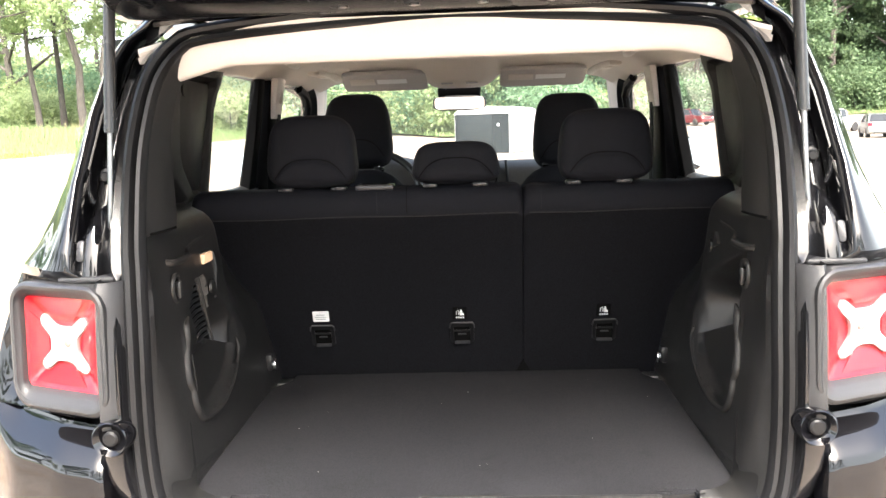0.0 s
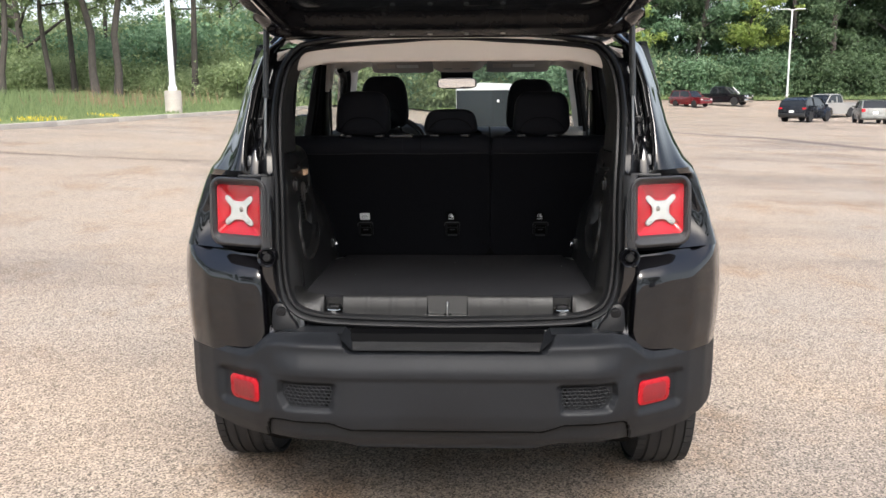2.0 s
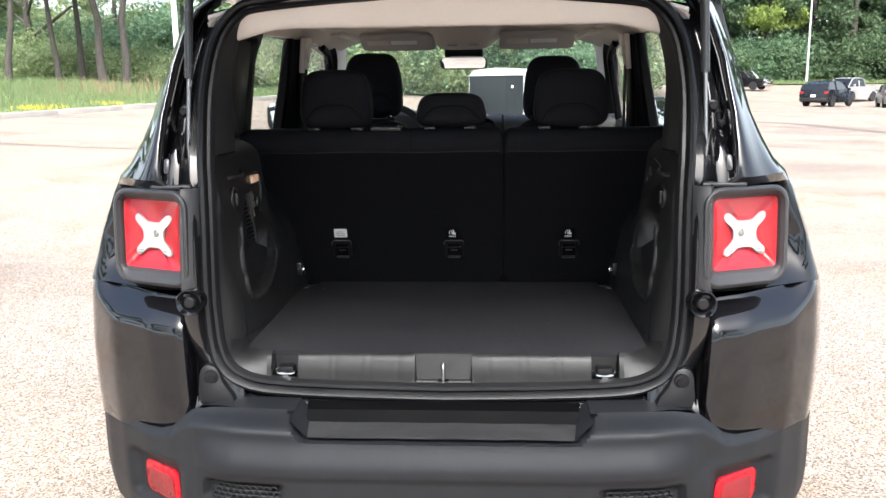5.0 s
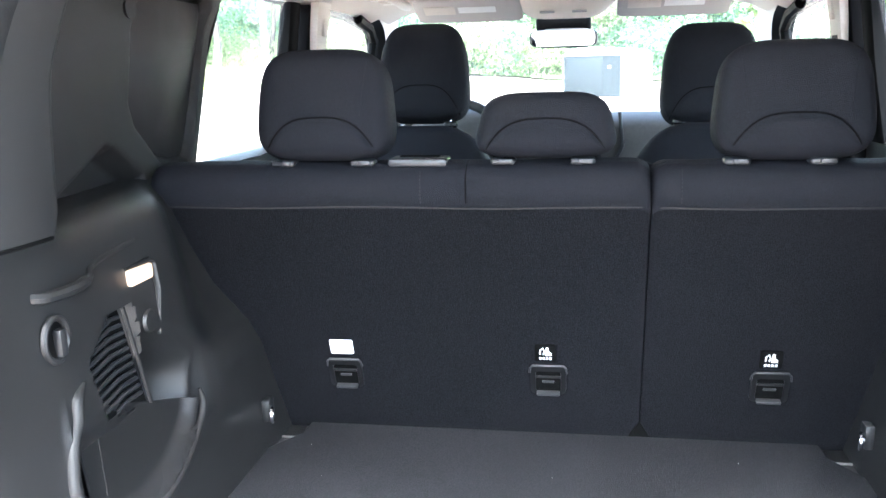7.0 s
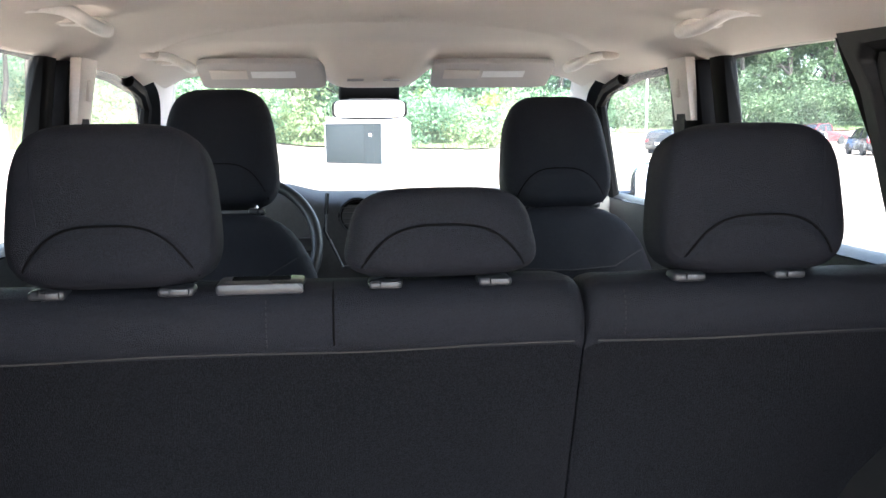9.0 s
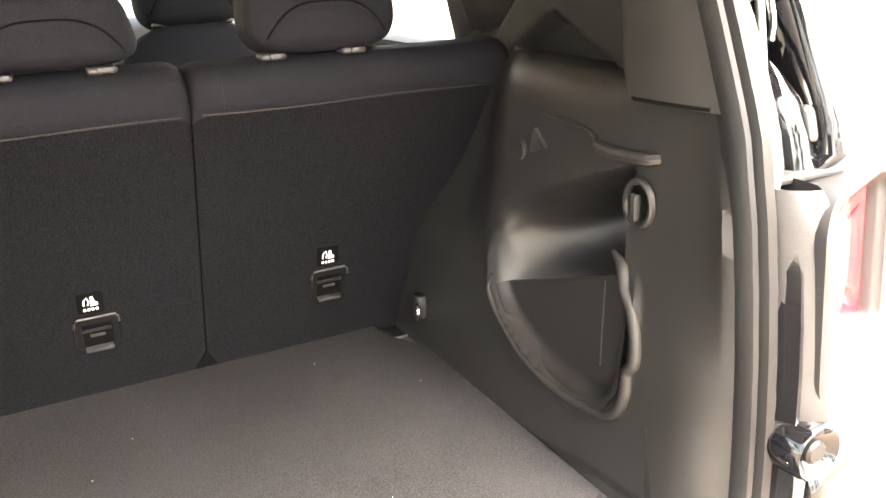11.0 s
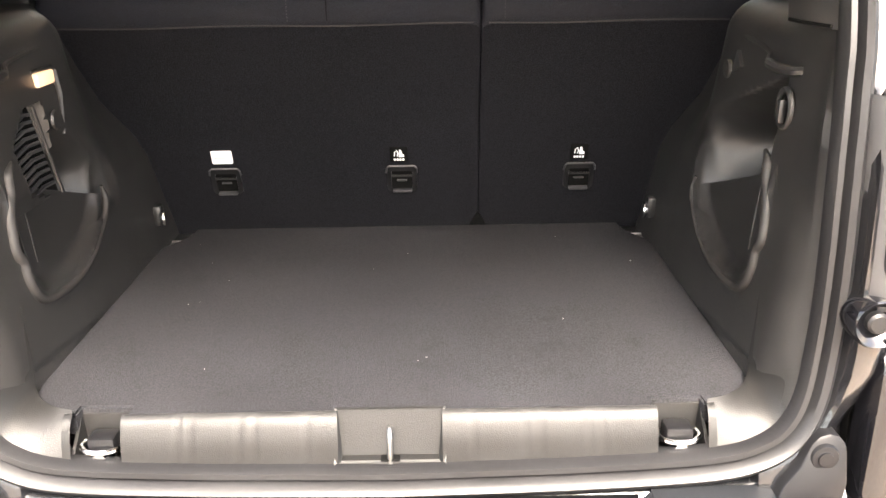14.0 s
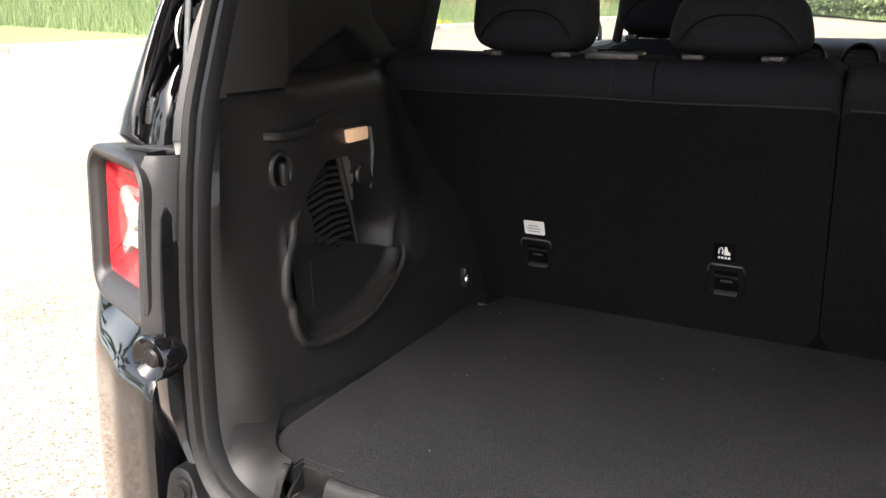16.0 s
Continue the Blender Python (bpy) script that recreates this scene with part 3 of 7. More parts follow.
def tree_kind(seed, height, trunk_r, crown_from, spread, leaves, leaf, mat, lean=0.0, bare=2):
    """Trunk and limbs, and a crown of sprays round the limbs. Returns two meshes."""
    rng = random.Random(seed)
    pts, x, y = [], 0.0, 0.0
    for k in range(9):
        pts.append((x, y, height * 0.92 * k / 8 - 0.15))
        x += rng.uniform(-0.02, 0.02) * height + lean * height / 8
        y += rng.uniform(-0.02, 0.02) * height
    shapes = [tube(pts, [trunk_r * (1.25 if k == 0 else 1 - 0.82 * k / 8) for k in range(9)], 9)]
    clumps = []
    for k in range(bare + 15):
        h = crown_from + (0.95 - crown_from) * (k + rng.random()) / (bare + 15)
        i = min(7, int(h * 8 / 0.92))
        o = Vector(pts[i]).lerp(Vector(pts[i + 1]), min(1, max(0, h * 8 / 0.92 - i)))
        a, reach = rng.uniform(0, 2 * math.pi), spread * rng.uniform(0.5, 1.05) * (1 - 0.55 * smooth(0.5, 1, h))
        e = o + Vector((math.cos(a) * reach, math.sin(a) * reach, reach * rng.uniform(0.1, 0.7)))
        m = o.lerp(e, 0.5) + Vector((0, 0, rng.uniform(-0.05, 0.12) * reach))
        r0 = trunk_r * 0.42 * (1.1 - h)
        shapes.append(tube([o, o.lerp(m, 0.6), m, m.lerp(e, 0.6), e], [r0 + 0.02, r0, r0 * 0.7 + 0.01, r0 * 0.4 + 0.01, 0.01], 6))
        for f in (0.55, 0.8, 1.0):
            q = o.lerp(e, f)
            clumps.append((q.x + rng.gauss(0, 0.5), q.y + rng.gauss(0, 0.5), q.z + rng.uniform(-0.5, 0.6), spread * rng.uniform(0.10, 0.27)))
            clumps.append((q.x + rng.gauss(0, 0.9), q.y + rng.gauss(0, 0.9), q.z + rng.uniform(-0.9, 0.8), spread * rng.uniform(0.06, 0.16)))
    top = pts[-1]
    clumps.append((top[0], top[1], top[2], spread * 0.35))
    wood = mesh_of("trunk", *join(*shapes), BARK)
    return wood, crown_mesh("crown", seed, clumps, leaves, leaf, mat)


KINDS = {
    "slim": tree_kind(11, 15, 0.19, 0.36, 3.2, 9500, 0.115, LEAF, 0.05),
    "tall": tree_kind(12, 19, 0.26, 0.34, 4.4, 11500, 0.125, LEAF, -0.05),
    "broad": tree_kind(13, 14, 0.26, 0.20, 5.2, 18000, 0.13, LEAF),
    "wood": tree_kind(14, 24, 0.36, 0.10, 6.2, 24000, 0.21, LEAF_SHADE),
    "poplar": tree_kind(15, 26, 0.34, 0.08, 5.2, 24000, 0.20, LEAF_MID),
    "lime": tree_kind(16, 18, 0.24, 0.05, 4.2, 18000, 0.185, LEAF_LIME),
}


def tree(kind, x, y, z, turn=0.0, size=1.0, label="tall leafy green tree with grey-brown trunk", group=""):
    wood, crown = KINDS[kind]
    t = new("tree")
    t.matrix_basis = Matrix.Translation((x, y, z)) @ pose(0, 0, 0, 0, 0, turn) @ Matrix.Scale(size, 4)
    part("trunk", wood, BARK, t)
    part("crown", crown, LEAF, t)
    return tagged(t, label, "tree", group)


def bush_kind(seed, wide, high, leaves, leaf, mat):
    rng = random.Random(seed)
    clumps = [(rng.gauss(0, wide * 0.4), rng.gauss(0, wide * 0.3), high * rng.uniform(0.15, 0.75), high * rng.uniform(0.25, 0.42)) for _ in range(14)]
    stems = [tube([(0, 0, -0.1), (c[0] * 0.5, c[1] * 0.5, c[2] * 0.6), c[:3]], [0.05, 0.035, 0.012], 5) for c in clumps[:6]]
    return mesh_of("stems", *join(*stems), BARK), crown_mesh("leaves", seed, clumps, leaves, leaf, mat)


BUSHES = [bush_kind(21, 2.6, 3.0, 6000, 0.105, LEAF), bush_kind(22, 3.4, 4.2, 6000, 0.145, LEAF_MID), bush_kind(23, 3.0, 3.6, 6000, 0.12, LEAF), bush_kind(24, 3.4, 4.4, 6000, 0.145, LEAF_SHADE)]


def bush(k, x, y, z, turn=0.0, size=1.0):
    stems, leaves = BUSHES[k]
    t = new("bush")
    t.matrix_basis = Matrix.Translation((x, y, z)) @ pose(0, 0, 0, 0, 0, turn) @ Matrix.Scale(size, 4)
    part("stems", stems, BARK, t)
    part("leaves", leaves, LEAF, t)
    return tagged(t, "dense green bush in the undergrowth", "bush", "undergrowth")


# the trees of the verge that stand out singly
for kind, way, far, turn, size in (("slim", -0.567, 40, 0, 0.9), ("slim", -0.506, 43, 150, 0.85), ("slim", -0.478, 46, 120, 0.95), ("tall", -0.452, 41, 40, 0.8),
                                   ("tall", -0.428, 42, 230, 0.8), ("slim", -0.362, 47, 60, 0.85), ("slim", -0.335, 45, 300, 1.0), ("broad", -0.535, 52, 60, 1.0)):
    x, y = way * far + 0.15, far - 2.66
    tree(kind, x, y, land(x, y) - 0.05, turn, size, group="trees on the verge")
rng = random.Random(31)
for k in range(18):  # woods behind the verge
    x = -62 + 2.9 * k + rng.uniform(-1, 1)
    y = 56 + rng.uniform(0, 22) + 0.3 * min(0, x + 30)
    if -0.62 < x / (y + 2.7) < -0.40 and k % 4:
        continue
    tree(rng.choice(("broad", "tall", "slim", "broad")), x, y, land(x, y), rng.uniform(0, 360), rng.uniform(0.85, 1.2), group="woods")
for k in range(30):
    x = -58 + 1.75 * k + rng.uniform(-1, 1)
    y = 50 + rng.uniform(0, 8) + 0.3 * min(0, x + 30)
    bush(k % 3, x, y, land(x, y), rng.uniform(0, 360), rng.uniform(0.7, 1.15))
    bush((0, 2, 0)[k % 3], x + 0.6, y + 14, land(x, y), rng.uniform(0, 360), rng.uniform(1.5, 2.2))
    bush((2, 0, 1)[k % 3], x - 0.7, y + 7, land(x, y), rng.uniform(0, 360), rng.uniform(1.1, 1.6))
for k in range(15):  # low bushes in the tall grass round the trunks
    x = -33 + 1.6 * k + rng.uniform(-0.7, 0.7)
    y = 42.0 + rng.uniform(0, 3.0)
    bush((0, 2)[k % 2], x, y, land(x, y) - 0.1, rng.uniform(0, 360), rng.uniform(0.40, 0.8))
for k in range(26):  # shrubs between the trunks
    x = -36 + 0.95 * k + rng.uniform(-0.5, 0.5)
    y = 46.5 + rng.uniform(0, 3.5)
    bush((2, 0)[k % 2], x, y, land(x, y), rng.uniform(0, 360), rng.uniform(0.55, 1.0))
for k in range(14):  # woods straight ahead
    x = -12 + 1.75 * k + rng.uniform(-0.7, 0.7)
    y = far_edge(min(x, 8)) + rng.uniform(6, 16)
    tree(("broad", "lime", "poplar", "broad")[k % 4], x, y, land(x, y), rng.uniform(0, 360), rng.uniform(0.8, 1.05), group="woods")
for k in range(20):
    x = -13 + 1.25 * k + rng.uniform(-0.6, 0.6)
    y = far_edge(min(x, 8)) + rng.uniform(3.5, 7)
    bush((0, 2, 1)[k % 3], x, y, land(x, y), rng.uniform(0, 360), rng.uniform(0.7, 1.1))
for k in range(12):  # a dense second row behind them
    x = -13 + 2.2 * k + rng.uniform(-0.6, 0.6)
    y = far_edge(min(x, 8)) + rng.uniform(10, 14)
    bush((0, 1, 2)[k % 3], x, y, land(x, y), rng.uniform(0, 360), rng.uniform(1.6, 2.3))
for k in range(38):  # tall woods at the right
    x = 13 + 2.0 * k + rng.uniform(-0.9, 0.9)
    y = max(102, far_edge(x) + 10) + (k % 3) * 5 + rng.uniform(-1.5, 1.5)
    # past x = 37 the shade-dark leaves make the woods look shaded
    kind = "lime" if k in (0, 1, 2) else "wood" if x > 37 else "lime" if k in (9, 11) else ("wood", "poplar", "wood")[k % 3] if x > 30 else ("poplar", "wood", "poplar")[k % 3]
    tree(kind, x, y, land(x, y) + 0.2, rng.uniform(0, 360), rng.uniform(0.9, 1.2), "tall dark green tree at the wood's edge", "woods")
for k in range(46):
    x = 18 + 1.6 * k + rng.uniform(-0.8, 0.8)
    y = max(100, far_edge(x) + 7) + rng.uniform(-1.5, 2)
    bush((1, 1, 3, 1)[k % 4] if x < 37 else 3, x, y, land(x, y) + 0.1, rng.uniform(0, 360), rng.uniform(0.9, 1.4))
for k in range(22):  # trees added round the rest of the lot, out of view, for their light
    a = radians(150 + 240 * k / 21)
    x, y = 62 * math.sin(a) + 5, 58 * math.cos(a) + 5
    if y < 40:
        tree(("wood", "poplar", "broad")[k % 3], x, y, land(x, y), 37 * k, 1.1, "leafy tree added out of view round the lot", "woods")

# ---- the open car ----
car = tagged(new("car"), "black compact off-roader with its tailgate open", "car")


def ap_y(z):
    """The leaning, slightly bowed face of the tailgate opening."""
    rows = ((0.69, 0.062), (0.75, 0.077), (0.82, 0.090), (0.88, 0.097), (0.96, 0.103), (1.04, 0.108), (1.11, 0.115), (1.18, 0.127), (1.26, 0.150), (1.30, 0.170), (1.40, 0.219), (1.45, 0.245), (1.55, 0.290), (1.62, 0.316), (1.72, 0.341))
    for (z0, y0), (z1, y1) in zip(rows, rows[1:]):
        if z <= z1 or z1 == rows[-1][0]:
            return y0 + (y1 - y0) * (z - z0) / (z1 - z0)


APERTURE = [(0, 0.742), (0.12, 0.744), (0.25, 0.747), (0.40, 0.755), (0.465, 0.771), (0.502, 0.80), (0.521, 0.85), (0.529, 0.94), (0.530, 1.03),
            (0.530, 1.11), (0.533, 1.19), (0.538, 1.25), (0.549, 1.38), (0.548, 1.465), (0.533, 1.545), (0.497, 1.596), (0.448, 1.617), (0.27, 1.634), (0.12, 1.641), (0, 1.643)]
half_curve = [(p.x, p.y) for p in spline([(x, z, 0) for x, z in APERTURE], 4)]
OPENING = half_curve + [(-x, z) for x, z in reversed(half_curve[1:-1])]


def offset(outline, d):
    """An outline moved outward by d; the outline runs anticlockwise from the bottom."""
    out = []
    for i, (x, z) in enumerate(outline):
        x0, z0 = outline[i - 1]
        x1, z1 = outline[(i + 1) % len(outline)]
        tx, tz = x1 - x0, z1 - z0
        k = math.hypot(tx, tz)
        out.append((x + d * tz / k, z - d * tx / k))
    return out


def on_opening(d, dy):
    return [(x, ap_y(z) + dy, z) for x, z in offset(OPENING, d)]


# rubber seal: a double lip round the whole opening
prof = [(-0.016, 0.020), (-0.018, 0.004), (-0.012, -0.008), (-0.005, -0.008), (-0.001, 0.002), (0.004, -0.012), (0.011, -0.016), (0.018, -0.010), (0.020, 0.004), (0.018, 0.020)]
part("weather_seal", loft([on_opening(d, dy) for d, dy in prof], True), RUBBER, car, "black rubber seal round the tailgate opening")

# painted frame round the seal
SIDE_GAP = [(0.69, 0.572), (0.80, 0.585), (0.93, 0.600), (0.96, 0.590), (1.19, 0.600), (1.22, 0.640), (1.35, 0.640), (1.50, 0.622), (1.60, 0.590), (1.635, 0.540), (1.676, 0.500)]
SIDE_X = [(0.30, 0.800), (0.38, 0.815), (0.50, 0.870), (0.63, 0.912), (0.70, 0.924), (0.82, 0.932), (0.95, 0.928), (1.02, 0.904), (1.10, 0.862), (1.17, 0.838), (1.22, 0.815),
          (1.26, 0.775), (1.36, 0.733), (1.49, 0.707), (1.62, 0.660), (1.67, 0.600)]


def jamb_ring(z, s):
    ax = table([(z0, x0) for x0, z0 in half_curve[14:66]], z)
    g, y = table(SIDE_GAP, z), ap_y(z)
    hollow = 0.035 + 0.03 * smooth(1.18, 1.24, z)
    low = smooth(1.20, 1.16, z) * (0.25 + 0.75 * smooth(0.81, 0.87, z))
    w = g - ax
    rows = [(ax + 0.012, y + 0.012), (ax + 0.018, y - 0.002 - 0.012 * low), (ax + 0.35 * w, y - 0.006 - 0.026 * low), (ax + 0.62 * w, y + 0.4 * hollow * (1 - low) - 0.030 * low), (g - 0.010, y + hollow * (1 - low) - 0.018 * low), (g - 0.004, y + hollow), (g, y + hollow)]
    return [(s * x, yy, z) for x, yy in rows]


def quarter_ring(z, s):
    """Body behind the lamp and up the rear pillar."""
    g, y, sx = table(SIDE_GAP, z), ap_y(z), table(SIDE_X, z) - 0.016 * smooth(1.10, 1.02, z)
    w = sx - g
    back = 0.030 * smooth(1.22, 1.18, z)
    rows = [(g + 0.001, y + 0.07), (g + 0.003, y + 0.012 + back), (g + 0.012, y - 0.004 + back), (g + 0.25 * w, y + 0.004 + back), (g + 0.5 * w, y + 0.045 + back),
            (g + 0.74 * w, y + 0.085 + back), (g + 0.90 * w, y + 0.14), (g + 0.975 * w, y + 0.20), (sx, y + 0.28)]
    # hollow behind the lamp
    hollow = 0.07 * smooth(0.985, 1.0, z) * smooth(1.20, 1.18, z)
    rows = [(x, yy + hollow * k) for (x, yy), k in zip(rows, (0, 0, 0.6, 1, 1, 0.5, 0, 0, 0))]
    return [(s * x, yy, z) for x, yy in [(p.x, p.y) for p in spline([(a, b, 0) for a, b in rows], 3)]]


def fender_point(u, v, s):
    """The glossy corner under the lamp: u from its inner edge round to the side, v up to its rolled shoulder."""
    x_in = 0.572 + 0.020 * v
    top = 0.958 + 0.012 * smooth(0.0, 0.5, u) + 0.105 * smooth(0.46, 0.84, u)
    z = 0.640 + (top - 0.640) * min(1.0, v)
    sx = table(SIDE_X, z)
    plan = [(0.0, 0.0, 0.045), (0.004, 0.0, 0.020), (0.02, 0.012, 0.0), (0.25, 0.28, 0.022), (0.5, 0.60, 0.078), (0.7, 0.83, 0.150), (0.85, 0.955, 0.235), (1.0, 1.0, 0.36)]
    k = next((n for n in range(len(plan) - 1) if u <= plan[n + 1][0]), len(plan) - 2)
    f = (u - plan[k][0]) / (plan[k + 1][0] - plan[k][0])
    x = x_in + (sx - x_in) * (plan[k][1] + (plan[k + 1][1] - plan[k][1]) * f)
    y = 0.045 + 0.10 * (z - 0.64) + plan[k][2] + (plan[k + 1][2] - plan[k][2]) * f
    roll = smooth(0.80, 1.0, v)
    y += 0.055 * smooth(0.76, 0.99, v) * (1 - 0.7 * smooth(0.6, 1, u))
    return (s * x, y, z - 0.010 * roll**3)


def soften(shape, rounds, rows, cols):
    """Evens out a grid of rows by cols points, its border kept."""
    v = np.array(shape[0], float).reshape(rows, cols, 3)
    for _ in range(rounds):
        m = v.copy()
        m[1:-1, 1:-1] = 0.5 * v[1:-1, 1:-1] + 0.125 * (v[2:, 1:-1] + v[:-2, 1:-1] + v[1:-1, 2:] + v[1:-1, :-2])
        v = m
    return v.reshape(-1, 3).tolist(), shape[1]


zs = [0.69, 0.72, 0.76, 0.80, 0.84, 0.88, 0.91, 0.94, 0.965, 0.99, 1.03, 1.08, 1.13, 1.18, 1.20, 1.22, 1.25, 1.30, 1.36, 1.42, 1.48, 1.54, 1.58, 1.61]
for s in (-1, 1):
    part("jamb", loft([jamb_ring(z, s) for z in zs]), JAMB, car, "painted frame beside the tailgate opening")
    part("pillar_panel", loft([quarter_ring(z, s) for z in zs if z > 0.96] + [quarter_ring(z, s) for z in (1.635, 1.655, 1.668, 1.676)]), PAINT, car, "glossy black rear pillar panel")
    us, vs = [0, 0.003, 0.01, 0.02, 0.04] + steps(0.07, 1.0, 40), steps(0, 0.78, 20) + steps(0.8, 1.0, 10)
    part("quarter_panel", soften(grid(lambda u, v: fender_point(u, v, s), us, vs), 6, len(us), len(vs)), PAINT, car, "glossy black rear corner panel")

# header above the opening and the painted sill below it
part("roof_header", grid(lambda x, v: (x, ap_y(1.65) + v[0], v[1] - 0.10 * abs(x) ** 3), steps(-0.54, 0.54, 40), [(0.004, 1.650), (0.0, 1.658), (0.02, 1.668), (0.05, 1.672), (0.12, 1.680)]), JAMB, car)
part("sill_panel", grid(lambda x, v: (x, v[0] + 0.01 * smooth(0.45, 0.56, abs(x)), v[1]), steps(-0.57, 0.57, 40), [(0.085, 0.735), (0.070, 0.727), (0.060, 0.715), (0.045, 0.700), (0.0, 0.690)]), JAMB, car, "painted panel under the opening")

# roof, with its rounded edges
def roof_z(x, y):
    return 1.728 - 0.055 * (abs(x) / 0.64) ** 3 - 0.02 * smooth(1.9, 2.4, y)


part("roof", grid(lambda x, y: (x, y, roof_z(x, y)), steps(-0.66, 0.66, 24), [0.43, 0.46, 0.7, 1.2, 1.7, 2.0, 2.2, 2.36]), PAINT, car)

# body sides below the belt, with wheel arches
AXLES = (0.80, 3.37)


def sill_z(y):
    z = 0.32
    for a in AXLES:
        d = abs(y - a)
        if d < 0.42:
            z = max(z, 0.34 + math.sqrt(0.42**2 - d * d))
    return z


def side_point(y, v, s):
    z0, z1 = sill_z(y), 1.255
    z = z0 + (z1 - z0) * v
    x = table(SIDE_X, z) - 0.10 * smooth(3.4, 4.0, y) ** 2 - 0.02 * smooth(0.9, 1.2, y) * smooth(2.9, 2.5, y)
    return (s * x, y, z)


side_ys = sorted(set(steps(0.46, 3.98, 60) + [AXLES[0] + 0.42 * math.cos(radians(a)) for a in range(0, 181, 12)] + [AXLES[1] + 0.42 * math.cos(radians(a)) for a in range(0, 181, 12)]))
side_ys = [y for y in side_ys if y >= 0.44]
for s in (-1, 1):
    part("body_side", grid(lambda y, v: side_point(y, v, s), side_ys, steps(0, 1, 14)), PAINT, car)
    for a in AXLES:
        arch = [[(s * (table(SIDE_X, 0.34 + r * math.sin(t)) + 0.008 + dx), a + r * math.cos(t), 0.34 + r * math.sin(t)) for t in [radians(k) for k in range(0, 181, 9)]] for r, dx in ((0.40, -0.10), (0.405, 0.0), (0.45, 0.006), (0.47, -0.012))]
        part("arch_cladding", loft(arch), BUMPER, car, "black plastic wheel arch")
# hood and nose
part("hood", grid(lambda x, y: (x, y, 1.13 - 0.05 * (abs(x) / 0.8) ** 2 - 0.10 * smooth(3.3, 3.98, y)), steps(-0.82, 0.82, 16), steps(2.72, 3.98, 10)), PAINT, car)
part("nose", grid(lambda x, z: (x, 4.0 + 0.06 * math.sin((z - 0.3) * 3.5) - 0.25 * (abs(x) / 0.82) ** 4, z), steps(-0.80, 0.80, 16), steps(0.28, 1.06, 8)), BUMPER, car)
part("underbody", box(0, 2.1, 0.33, 1.20, 3.6, 0.10, 0.03), VOID, car)

# ---- cargo space ----
FLOOR_Z = 0.815


def panel_x(z):
    return 0.475 + 0.055 * (z - 0.815) / 0.455


RECESS = [(0.272, 1.12), (0.256, 1.05), (0.252, 0.985), (0.26, 0.94), (0.282, 0.912), (0.345, 0.900), (0.40, 0.904), (0.46, 0.924), (0.515, 0.95), (0.55, 0.985),
          (0.56, 1.04), (0.50, 1.09), (0.40, 1.12)]
CONE = [(0.322, 1.112), (0.378, 1.153), (0.426, 1.155), (0.447, 1.016), (0.334, 1.048)]


def panel_depth(y, z, s=1):
    """How far the side panel is pressed outward at a place."""
    d = poly_distance(y, z, RECESS)
    deep = 0.048 * smooth(0.0, 0.030, -d)
    if s > 0:  # its far wall faces back to the opening and a little up
        bowl = table([(0.27, 0.175), (0.430, 0.168), (0.450, 0.152), (0.520, 0.040), (0.538, 0.016), (0.558, 0.004), (0.580, 0.0)], y - 0.30 * (z - 1.06))
    else:
        bowl = table([(0.29, 0.100), (0.44, 0.096), (0.47, 0.084), (0.50, 0.064), (0.55, 0.029), (0.59, 0.006), (0.62, 0.0)], y)
    bowl *= smooth(0.283, 0.293, y) if s > 0 else smooth(0.436, 0.447, y)
    slope = 0.62 * smooth(1.06, 0.985, z) * smooth(0.56, 0.48, y)
    cone = 0.0
    brow = 1.165 - 0.36 * (y - 0.30)
    top = 0.018 if s > 0 else 0.0
    dish = smooth(0.945, 0.975, z) * smooth(brow + 0.016 + top, brow - 0.034 + top - 0.03 * smooth(0.38, 0.5, y), z)
    if s < 0 and z > 1.0 and y < 0.46:
        cone = 0.032 * smooth(0.004, -0.003, poly_distance(y, z, CONE))
    house = table([(0.99, 0.0), (1.03, 0.009), (1.06, 0.024), (1.10, 0.045), (1.17, 0.060), (1.28, 0.074)], z) * smooth(0.54, 0.70, y)
    lip = -0.005 * math.exp(-((d - 0.004) / 0.006) ** 2) * smooth(1.10, 1.06, z) * smooth(0.60, 0.55, y)
    crease = 0.004 * math.exp(-((z - (0.828 - 0.12 * (y - 0.25))) / 0.006) ** 2) * smooth(0.62, 0.5, y)
    return deep * slope + max(bowl * dish, cone) + house + lip + crease


